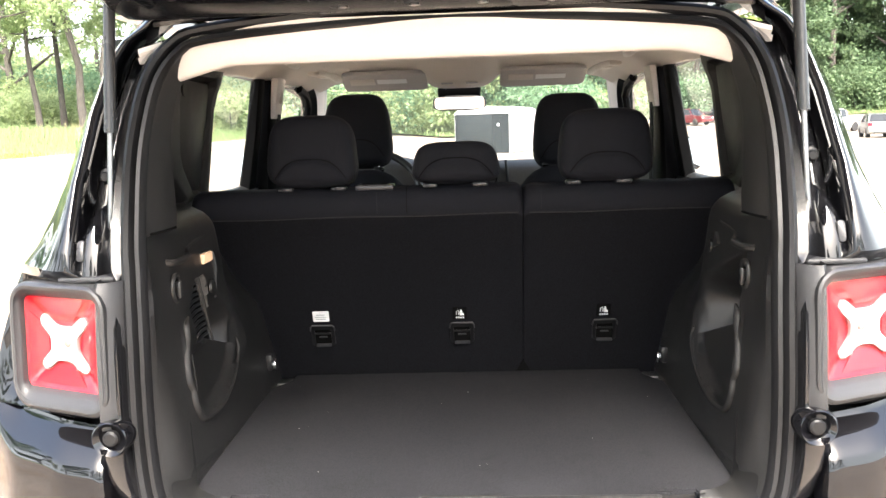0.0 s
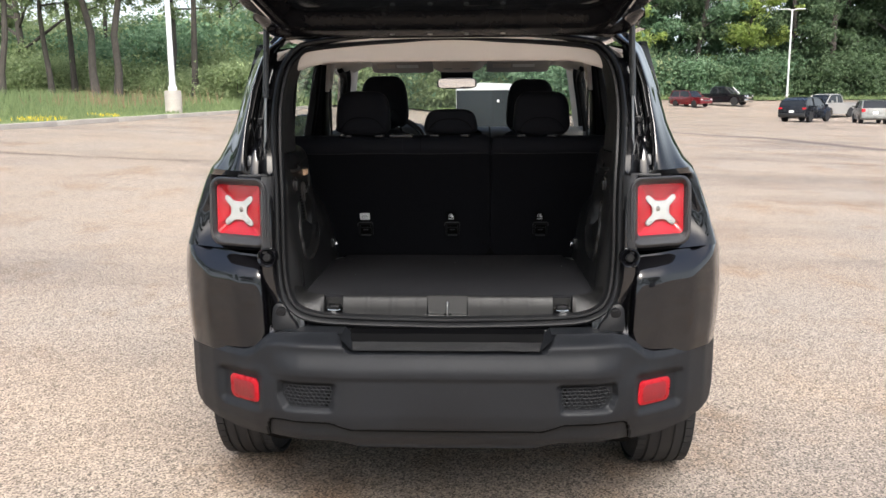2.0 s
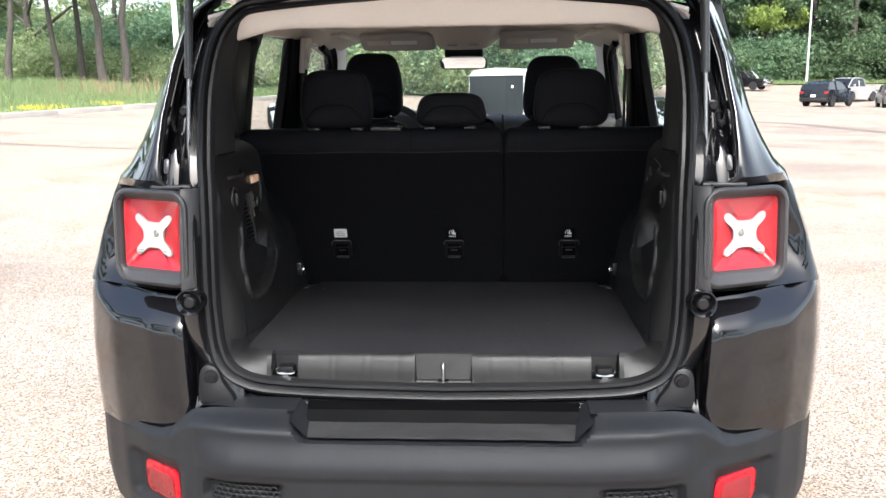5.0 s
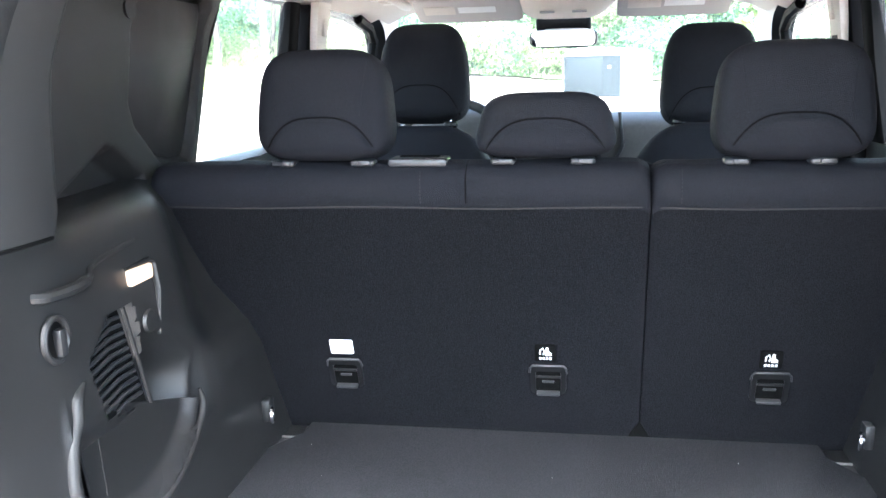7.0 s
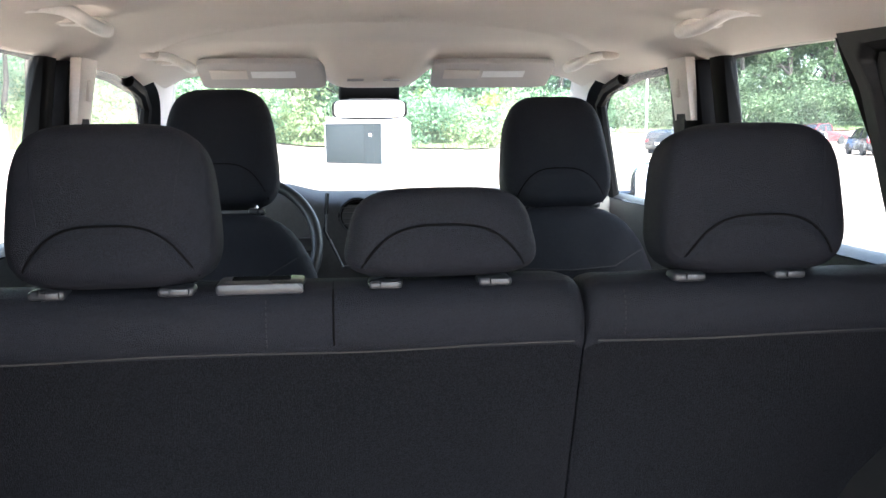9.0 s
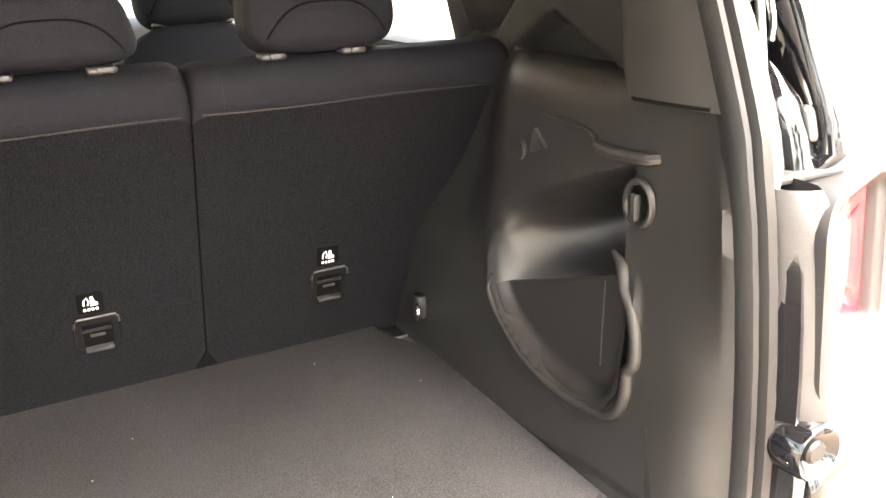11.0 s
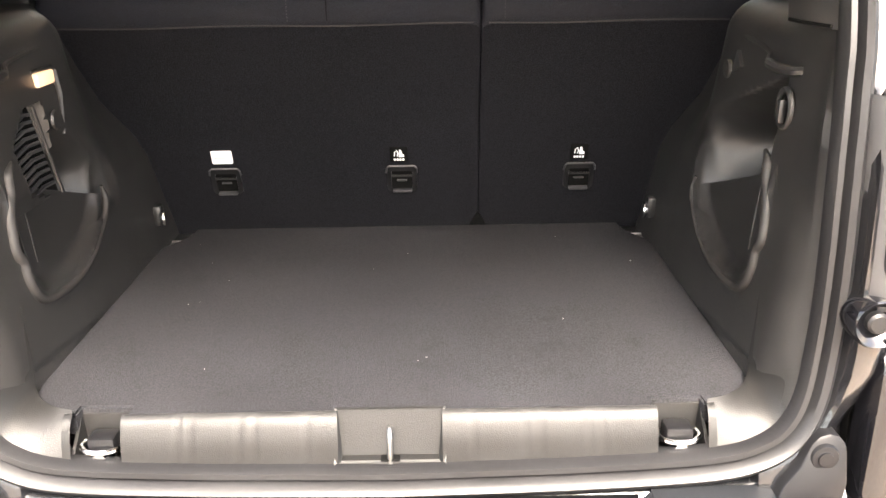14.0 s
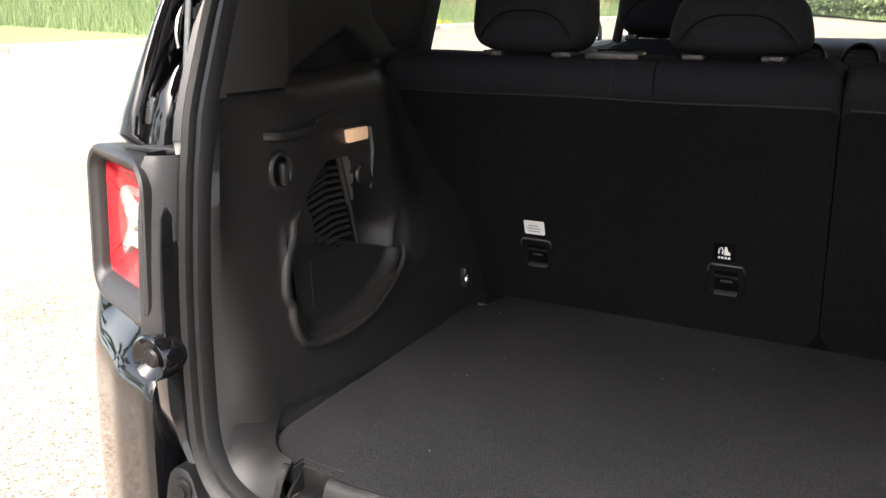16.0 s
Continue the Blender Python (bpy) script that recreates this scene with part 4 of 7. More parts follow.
def trim_rows(s):
    curve = [(p.x, p.y) for p in spline([(x, z, 0) for x, z in APERTURE], 12)]
    curve = [c for c in offset(curve, -0.014)[1:-1] if (c[0] > 0.405 and c[1] < 1.282)]
    zs = []
    for x, z in curve:
        if not zs or z - zs[-1][1] > 0.004 or z < 0.80:
            zs.append((x, z))
    rows = []
    for x, z in zs:
        zi = max(z, 0.806) if z > 0.80 else 0.806 + (z - 0.80) * 0.05
        px = min(panel_x(max(zi, 0.815)), 0.475 if z > 0.80 else x + 0.02) if z < 0.82 else panel_x(zi)
        row = [(x, ap_y(z) + 0.004, z), (x - 0.008 * smooth(1.27, 1.15, z), ap_y(z) + 0.020, z + 0.002)]
        y0 = ap_y(zi) + 0.085
        corner = smooth(0.806, 0.790, z)
        y0 = y0 + (table([(0.405, 0.128), (0.45, 0.152), (0.475, 0.175), (0.508, 0.188)], x) - y0) * corner
        for f in (0.1, 0.22, 0.36, 0.52, 0.68, 0.84):
            bend = smooth(0, 1, f) + (1 - (1 - f) ** 2.4 - smooth(0, 1, f)) * smooth(0.80, 0.90, z)
            row.append((x - 0.008 * smooth(1.27, 1.15, z) + (px - x + 0.008 * smooth(1.27, 1.15, z)) * bend, ap_y(z) + 0.02 + (y0 - ap_y(z) - 0.02) * f, z + (zi - z) * smooth(0, 1, f)))
        turn = min(1.0, max(0.0, (zi - 1.232) / 0.05))
        roll = 0.05 * (1 - math.sqrt(1 - turn * turn))
        for k in range(141):
            y = y0 + (0.87 - y0) * k / 140
            row.append((px + panel_depth(y, zi, s) + roll * smooth(0.26, 0.38, y), y, zi + 0.0))
        rows.append(row)
    last = rows[-1]
    for out in (0.02, 0.06, 0.13):
        rows.append([(x + (0.03 * out if k < 8 else out), y, z + 0.001) for k, (x, y, z) in enumerate(last)])
    return [[(s * x, y, z) for x, y, z in r] for r in rows]


def right_side(y, z, out=0.0, s=1):
    return Vector((panel_x(z) + panel_depth(y, z, s) + out, y, z))


def side_trim(s):
    panel = part("side_trim", loft(trim_rows(s)), TRIM, car, "moulded black plastic cargo side panel with a pocket")

    def put(name, shape, mat, label=""):
        return part(name, mirrored(shape, s), mat, panel, label)

    # front wall of the pocket: a shallow tray with a sloping border and a rounded top edge
    under = [(0.262, 0.985), (0.264, 0.950), (0.272, 0.928), (0.288, 0.912), (0.312, 0.904), (0.350, 0.899), (0.400, 0.902), (0.450, 0.914), (0.500, 0.936), (0.530, 0.957), (0.548, 0.981)]
    shield = [(0.262, 1.30)] + under + [(0.552, 1.30)]

    def wall_x(y, z):
        return panel_x(z) + 0.002 + 0.015 * smooth(0.006, 0.026, -poly_distance(y, z, shield))

    def wall(u, v):
        y = 0.266 + 0.280 * u
        top, low = 1.0735 - 0.345 * (y - 0.284), table(under, y) + 0.001
        z = low + (top - low) * min(1.0, v)
        return (wall_x(y, z) + (0.0 if v < 0.99 else 0.0015 if v <= 1 else 0.008), y, z + (0.0 if v <= 1 else -0.001 if v < 1.15 else -0.012))
    put("pocket_wall", grid(wall, steps(0, 1, 44), steps(0, 0.95, 22) + [0.985, 1.0, 1.1, 1.2]), TRIM, "front wall of the storage pocket")
    rim = [(panel_x(z) - 0.001, y, z) for y, z in ((0.300, 1.100), (0.280, 1.086), (0.272, 1.064), (0.256, 1.044), (0.244, 1.012), (0.241, 0.990), (0.250, 0.974), (0.249, 0.950), (0.258, 0.924), (0.278, 0.908), (0.310, 0.901), (0.355, 0.897), (0.402, 0.899), (0.455, 0.911), (0.505, 0.934), (0.540, 0.958), (0.552, 0.978), (0.548, 0.996))]
    curve = [tuple(p) for p in spline(rim, 4)]
    # the rim takes the dimmed plastic copy to hold its glints down
    put("pocket_rim", tube(curve, [0.0025 + 0.0055 * min(1.0, k / 4, (len(curve) - 1 - k) / 6) * (1.0 - 0.35 * smooth(0.35, 0.7, k / len(curve))) for k in range(len(curve))], 10), TRIM_DIMMED, "raised rim of the storage pocket")
    put("pocket_seam", tube([(wall_x(y, z) - 0.0002, y, z) for y, z in ((0.328, 1.052), (0.324, 1.005), (0.318, 0.950))], 0.0013, 6), TRIM)
    # speaker grille
    if s < 0:
        cone = [(0.325, 1.112), (0.380, 1.150), (0.424, 1.152), (0.444, 1.018), (0.338, 1.050)]
        put("speaker_grille", plate(cone, 0.012, lambda a, b, d: (panel_x(b) + 0.020 + d, a, b)), VOID, "dark slatted speaker grille")
        for k in range(11):
            z = 1.033 + 0.0106 * k
            y0, y1 = table([(1.02, 0.346), (1.05, 0.340), (1.11, 0.326), (1.15, 0.378)], z), 0.441 - 0.13 * (z - 1.02)
            put("slat", tube([(panel_x(z) + 0.018, y0, z - 0.006), (panel_x(z) + 0.014, (y0 + y1) / 2, z + 0.006), (panel_x(z) + 0.018, y1 - 0.006, z + 0.002)], 0.0030, 6, flat=0.8), TRIM_SMOOTH)
        put("grille_edge", tube([(panel_x(1.16) + 0.012, 0.427, 1.152), (panel_x(1.1) + 0.012, 0.436, 1.085), (panel_x(1.04) + 0.012, 0.447, 1.016)], 0.003, 6), TRIM)
        # lit courtesy lamp in a vertical handle recess
        lens = put("courtesy_lamp", box(right_side(0.456, 1.188, s=s).x - 0.002, 0.456, 1.188, 0.012, 0.054, 0.020, 0.003), LAMP_GLOW, "small lit courtesy lamp")
        put("lamp_surround", tube([right_side(0.428, 1.201, -0.001, s=s), right_side(0.484, 1.201, -0.003, s=s), right_side(0.492, 1.196, -0.004, s=s), right_side(0.492, 1.160, -0.004, s=s), right_side(0.488, 1.098, -0.001, s=s)], [0.002, 0.004, 0.005, 0.005, 0.003], 8), TRIM)
        put("cap", lathe([(0.0, -0.004), (0.014, -0.004), (0.016, 0.0), (0.012, 0.003), (0.0, 0.002)], 20, "x", tuple(right_side(0.456, 1.126, -0.002, s=s))), TRIM)
    else:
        tri = [(0.446, 1.190), (0.478, 1.179), (0.473, 1.211)]
        put("clip", plate(tri, 0.006, lambda a, b, d: (right_side(a, b, s=s).x - 0.006 + d, a, b)), STEEL, "small triangular clip")
        put("cap", lathe([(0.010, -0.003), (0.014, -0.002), (0.015, 0.004), (0.009, 0.004)], 18, "x", tuple(right_side(0.508, 1.178, -0.002, s=s))), TRIM)
    put("round_plug", lathe([(0.0, -0.003), (0.014, -0.003), (0.017, 0.001), (0.0, 0.003)], 20, "x", tuple(right_side(0.565, 1.246, 0.018, s=s))), TRIM)
    # shelf support ledge
    ledge = [right_side(y, z, o, s=s) for y, z, o in ((0.250, 1.212, 0.004), (0.264, 1.210, -0.006), (0.305, 1.209, -0.010), (0.342, 1.212, -0.008), (0.362, 1.221, 0.0), (0.405, 1.2275, 0.0), (0.468, 1.231, 0.003))]
    put("shelf_ledge", tube(spline(ledge, 4), [0.007] * 12 + [0.004] * 13, 8), TRIM)
    # bag hook in an oval cup
    k = right_side(0.267, 1.162, s=s)
    cup = [(k.x - 0.003, k.y + 0.021 * math.cos(t), k.z + 0.0245 * math.sin(t)) for t in [2 * math.pi * i / 24 for i in range(24)]]
    put("hook_cup", tube(cup, 0.0042, 8, True), TRIM)
    # black plate on the panel in place of the cup's shaded hollow
    put("hook_recess", plate([(p[1], p[2]) for p in cup], 0.004, lambda a, b, d: (panel_x(b) - 0.0015 + d, a, b)), VOID)
    put("bag_hook", box(k.x - 0.006, k.y + 0.003, k.z - 0.004, 0.012, 0.013, 0.032, 0.004), TRIM_SMOOTH)
    # tie-down ring near the seat
    put("tie_down_plate", box(0.476, 0.748, 0.880, 0.016, 0.026, 0.040, 0.005), TRIM_SMOOTH, "dark plate of the tie-down")
    ring = [(0.466 - 0.010 * math.sin(t / 2), 0.722 + 0.010 * math.cos(t), 0.882 + 0.012 * math.sin(t)) for t in [2 * math.pi * i / 16 for i in range(16)]]
    put("tie_down_ring", tube(ring, 0.0035, 8, True), CHROME, "chrome tie-down ring")
    return panel


def sill_corner(s):
    """Smooth sweep from the side panel down to the scuff plate."""
    curve = [(p.x, p.y) for p in spline([(x, z, 0) for x, z in APERTURE], 12)]
    outer = [Vector((x, ap_y(z) + 0.006, z)) for x, z in offset(curve, -0.014)[1:-1] if x > 0.400 and z < 0.93]
    inner = spline([(0.402, 0.1235, 0.8215), (0.428, 0.132, 0.8215), (0.452, 0.151, 0.8215), (0.469, 0.174, 0.824), (0.4765, 0.192, 0.838), (0.4795, 0.199, 0.860), (0.4840, 0.205, 0.895), (0.4875, 0.212, 0.925)], 6)

    def even(line, n):
        run = [0.0]
        for a, b in zip(line, line[1:]):
            run.append(run[-1] + (b - a).length)
        out = []
        for k in range(n):
            d = run[-1] * k / (n - 1)
            i = max(j for j in range(len(run) - 1) if run[j] <= d + 1e-9)
            out.append(line[i].lerp(line[i + 1], min(1.0, (d - run[i]) / max(1e-9, run[i + 1] - run[i]))))
        return out
    n, rows = 40, []
    for k, (a, b) in enumerate(zip(even(outer, n), even(inner, n))):
        f = k / (n - 1)
        q = a.lerp(b, 0.5) + Vector((-0.010, -0.004, 0.016 * (1 - f))) * (0.5 + 0.5 * math.sin(math.pi * f)) * (1 - smooth(0.75, 1, f))
        row = [a * (1 - t) ** 2 + q * (2 * t * (1 - t)) + b * t * t for t in steps(0, 1, 10)]
        row.append(b + Vector((0.004, 0.003, -0.012 * (1 - smooth(0.6, 0.9, f)))))
        rows.append([(s * p.x, p.y, p.z) for p in row])
    return part("sill_corner", loft(rows), SILL, car, "rounded end of the plastic sill")


for s in (-1, 1):
    sill_corner(s)
LAMP_GLOW = bpy.data.materials.new("lit_courtesy_lens")
LAMP_GLOW.use_nodes = True
lg = LAMP_GLOW.node_tree.nodes["Principled BSDF"]
lg.inputs["Base Color"].default_value = (0.60, 0.40, 0.26, 1)
lg.inputs["Emission Color"].default_value = (1.0, 0.60, 0.35, 1)
lg.inputs["Emission Strength"].default_value = 0.075
for s in (-1, 1):
    side_trim(s)

# carpeted floor board
half = [(0.0, 0.114), (0.333, 0.116), (0.334, 0.140), (0.398, 0.142), (0.399, 0.123), (0.425, 0.131), (0.450, 0.150), (0.470, 0.172), (0.478, 0.20), (0.478, 0.74), (0.440, 0.80), (0.436, 0.86)]
board = [(-x, y) for x, y in reversed(half[1:])] + half
bm = bmesh.new()
top = [bm.verts.new((x, y, FLOOR_Z)) for x, y in board]
face = bm.faces.new(top)
ext = bmesh.ops.extrude_face_region(bm, geom=[face])
for v in ext["geom"]:
    if isinstance(v, bmesh.types.BMVert):
        v.co.z -= 0.03
bmesh.ops.bevel(bm, geom=[e for e in bm.edges if all(abs(v.co.z - FLOOR_Z) < 1e-4 for v in e.verts)], offset=0.003, segments=2, affect="EDGES")
part("cargo_floor", bm, CARPET, car, "charcoal carpeted cargo floor board")
rng = random.Random(77)
flecks = []
for k in range(13):  # lint on the carpet
    x, y, a = rng.uniform(-0.43, 0.43), rng.uniform(0.19, 0.78), rng.uniform(0, 180)
    flecks.append(moved(box(0, 0, 0, rng.uniform(0.0006, 0.0014), 0.0005, 0.0004), Matrix.Translation((x, y, FLOOR_Z + 0.0006)) @ pose(0, 0, 0, 0, 0, a)))
lint = part("lint", join(*flecks), WHITE, car, "pale lint specks on the carpet", smooth=False)
lint["kind"] = "stuff"
part("floor_well", box(0, 0.52, 0.64, 1.06, 0.86, 0.17), VOID, car)
for s in (-1, 1):
    part("floor_bracket", box(s * 0.462, 0.800, 0.806, 0.030, 0.003, 0.005, 0.001), ZINC, car)

# scuff plate over the sill, with pockets for the striker and the tie-down hooks
HOOKS = (-0.366, 0.366)


def sill_point(x, v):
    for h in HOOKS:
        if abs(x - h) < 0.0315 and v < 0.93:
            return None
    if abs(x) < 0.0655 and 0.06 < v < 0.96:
        return None
    y = table([(0, 0.118), (0.15, 0.110), (0.3, 0.104), (0.45, 0.098), (0.7, 0.090), (1.0, 0.084)], v) + 0.05 * max(0.0, abs(x) - 0.33) * (1 - v)
    z = table([(0, 0.814), (0.08, 0.820), (0.15, 0.8215), (0.3, 0.8185), (0.45, 0.811), (0.7, 0.790), (1.0, 0.757)], v) 
    rib = 0.0013 * sum(math.exp(-((abs(x) - r - 0.006 * v) / 0.003) ** 2) for r in (0.10, 0.165, 0.185, 0.245, 0.262)) * smooth(0.1, 0.3, v)
    return (x, y + rib, z - rib)


sill_xs = sorted(set([round(v, 4) for v in steps(-0.408, 0.408, 164)] + [s * (abs(h) + d) for s in (-1, 1) for h in HOOKS[:1] for d in (-0.0316, 0.0316)] + [-0.0656, 0.0656]))
scuff = part("scuff_plate", grid(sill_point, sill_xs, [0, 0.0599, 0.10, 0.15, 0.2, 0.3, 0.4, 0.5, 0.6, 0.7, 0.8, 0.9301, 0.9601, 1.0]), SILL, car, "grained plastic scuff plate over the sill")


def pocket(w, y0, y1, top0, top1, deep, x0, lean=0.006):
    """A tray sunk into the scuff plate; its rim follows the plate."""
    rim = [(x0 - w, y0, top0), (x0 + w, y0, top0), (x0 + w, y1, top1), (x0 - w, y1, top1)]
    low = [(x0 - w + 0.005, y0 + 0.003, deep), (x0 + w - 0.005, y0 + 0.003, deep), (x0 + w - 0.005, y1 - lean, deep), (x0 - w + 0.005, y1 - lean, deep)]
    out = [(x + (0.004 if x > x0 else -0.004), y + (-0.004 if y == y0 else 0.004), z + 0.001) for x, y, z in rim]
    v, f = loft([out, rim, low], True)
    return v, f + [(8, 9, 10, 11)]


part("striker_recess", pocket(0.066, 0.0835, 0.1155, 0.758, 0.8195, 0.764, 0, 0.017), SILL, scuff, "sunken tray round the latch striker")
part("striker", tube([(0, 0.0865, 0.757), (0, 0.087, 0.786), (0, 0.090, 0.798), (0, 0.096, 0.802), (0, 0.103, 0.800), (0, 0.108, 0.790)], 0.0036, 10), STEEL, scuff, "bright steel latch striker")
part("striker_slot", box(0, 0.0895, 0.7645, 0.024, 0.012, 0.003, 0.001), VOID, scuff)
for h in HOOKS:
    part("hook_recess", pocket(0.0315, 0.0875, 0.139, 0.760, 0.806, 0.752, h), SILL, scuff, "sunken tray of the tie-down hook")
    part("hook_pad", box(h, 0.118, 0.776, 0.036, 0.030, 0.028, 0.006), DARK_PLASTIC, scuff)
    bail = [(h - 0.024, 0.120, 0.778), (h - 0.025, 0.106, 0.778), (h - 0.012, 0.096, 0.776), (h + 0.012, 0.096, 0.776), (h + 0.025, 0.106, 0.778), (h + 0.024, 0.120, 0.778)]
    part("tie_down_hook", tube([tuple(p) for p in spline(bail, 4)], 0.0036, 8), CHROME, scuff, "chrome tie-down hook")
    part("hook_screw", lathe([(0.0, 0.094), (0.009, 0.094), (0.009, 0.104), (0.0, 0.104)], 14, "y", (h, 0, 0.765)), CHROME, scuff)

# rear seat backs: carpeted rear, padded fabric roll along the top
SEAT = [(0.862, 0.78), (0.845, 0.822), (0.789, 0.985), (0.742, 1.115), (0.704, 1.223), (0.699, 1.235)]
ROLL = [(0.699, 1.2345), (0.693, 1.243), (0.690, 1.258), (0.692, 1.275), (0.699, 1.289), (0.712, 1.298), (0.735, 1.302), (0.775, 1.298), (0.805, 1.285), (0.83, 1.25), (0.86, 1.15), (0.93, 0.90), (0.96, 0.78)]


def seat_y(z):
    return table([(b, a) for a, b in SEAT], z)


def seat_block(x0, x1):
    """The back and its roll between two ends, with soft rounded ends."""
    def ring(profile, x, inset):
        c = Vector((0.80, 1.05))
        return [(x, p[0] + (c.x - p[0]) * inset, p[1] + (c.y - p[1]) * inset * 0.6) for p in profile]

    xs = [(x0, 0.10), (x0 + 0.003, 0.05), (x0 + 0.009, 0.02), (x0 + 0.018, 0.0)] + [(x, 0.0) for x in steps(x0 + 0.03, x1 - 0.03, 14)] + [(x1 - 0.018, 0.0), (x1 - 0.009, 0.02), (x1 - 0.003, 0.05), (x1, 0.10)]
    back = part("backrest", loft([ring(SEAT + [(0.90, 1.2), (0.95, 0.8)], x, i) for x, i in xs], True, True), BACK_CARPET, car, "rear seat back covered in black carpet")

    def soft(x):
        return 0.0035 * noise.noise((x * 9, 0.3, x0)) + 0.002 * noise.noise((x * 31, 1.3, x0))
    rows = [[(a, b + (soft(x) if n > 1 else 0), c + (soft(x + 5) if 1 < n < 9 else 0)) for n, (a, b, c) in enumerate(ring(ROLL, x, i))] for x, i in xs]
    roll = part("top_roll", loft(rows, True, True), FABRIC, back, "black fabric roll along the seat top")
    part("piping", tube([(x, 0.6975, 1.2355 + 0.0015 * math.sin(x * 17)) for x in steps(x0 + 0.012, x1 - 0.012, 24)], 0.0013, 6), PIPING, back, "thin grey piping under the roll")
    return back


left_back = seat_block(-0.626, 0.1445)
right_back = seat_block(0.1465, 0.626)


def stitches(parent, x, dashed=True):
    if dashed:
        for k in range(9):
            z = 1.243 + 0.0056 * k
            y = table([(b, a) for a, b in ROLL[:7]], z) - 0.0012
            part("stitch", tube([(x, y, z), (x, y, z + 0.0032)], 0.0009, 5), THREAD, parent)
    else:
        part("seam", tube([(x, a + 0.0002, b) for a, b in ROLL[1:7]], 0.0010, 5), VOID, parent)


stitches(left_back, -0.190)
stitches(left_back, -0.122, False)
stitches(right_back, 0.186)


def headrest(x, y, z, w, h, d, parent, arch, name="headrest", taper=0.86, back=-1):
    verts, faces = pillow(w, h, d, taper, 4.2, 84, 60)
    shaped = []
    for px, py, pz in verts:
        a = max(-0.5, min(0.5, px / (w * 0.80)))
        off = pz - arch * (1 - abs(2 * a) ** 3.2) * 0.98 - 0.012
        if py < 0 and abs(px) < w * 0.43:
            py += (0.0030 * math.exp(-(off / 0.004) ** 2) - 0.0022 * smooth(0.0, -0.010, off) * smooth(0, 0.02, pz)) * smooth(0.42 * w, 0.34 * w, abs(px))
        py += 0.0016 * noise.noise((px * 22, pz * 22, x * 7 + d))
        shaped.append((px, py, pz))
    rest = part(name, (shaped, faces), FABRIC, parent, "padded black fabric head restraint", Matrix.Translation((x, y, z)) @ pose(0, 0, 0, -8))
    # arched seam across the lower back
    pts = []
    front = np.array([v for v in shaped if v[1] < 0])
    for k in range(33):
        a = -0.5 + k / 32
        px, pz = w * 0.80 * a, arch * (1 - abs(2 * a) ** 3.2) * 0.98 + 0.012
        gap = np.hypot(front[:, 0] - px, front[:, 2] - pz)
        near = np.argsort(gap)[:6]
        pts.append((px, float((front[near, 1] / (gap[near] + 0.002)).sum() / (1 / (gap[near] + 0.002)).sum()) - 0.0004, pz))
    part("arch_seam", tube(pts, 0.0013, 6), VOID, rest)
    for s in (-1, 1):
        side = []
        for k in range(9):
            pz = arch + 0.012 + (h * 0.93 - arch - 0.012) * k / 8
            px = s * w * (0.30 + 0.05 * k / 8)
            u = abs(px) / (w / 2 * (1 + (taper - 1) * (pz / h) ** 1.6))
            rr = (1 - abs(2 * pz / h - 1) ** 4.2) ** (1 / 4.2)
            side.append((px, -d / 2 * max(0.0, rr**4.2 - u**4.2) ** (1 / 4.2) - 0.0002, pz))
        if h > 0.12:
            part("side_seam", tube(side, 0.0006, 5), FABRIC, rest)
        part("post", tube([(s * w * 0.28, 0.0, -0.05), (s * w * 0.28, 0.0, 0.02)], 0.0058, 10), CHROME, rest)
    return rest


def guides(x, y, z, w, parent):
    for s in (-1, 1):
        part("post_guide", box(x + s * w, y, z - 0.001, 0.036, 0.030, 0.010, 0.0045, 3), GUIDE, parent, "grey plastic headrest guide")
        part("release_button", box(x + s * w + 0.004, y - 0.016, z + 0.000, 0.020, 0.006, 0.007, 0.002), GUIDE, parent)


headrest(-0.342, 0.735, 1.302, 0.214, 0.168, 0.105, left_back, 0.052)
headrest(-0.007, 0.735, 1.305, 0.212, 0.095, 0.095, left_back, 0.043, taper=0.80)
headrest(0.337, 0.735, 1.299, 0.220, 0.166, 0.105, right_back, 0.052)
guides(-0.342, 0.714, 1.303, 0.0625, left_back)
guides(-0.010, 0.714, 1.304, 0.0575, left_back)
guides(0.318, 0.714, 1.302, 0.057, right_back)
part("belt_guide", box(-0.196, 0.728, 1.302, 0.090, 0.05, 0.013, 0.005), GUIDE, left_back, "grey plastic belt outlet on the seat top")
part("belt_slot", box(-0.196, 0.730, 1.3085, 0.060, 0.014, 0.004, 0.001), VOID, left_back)


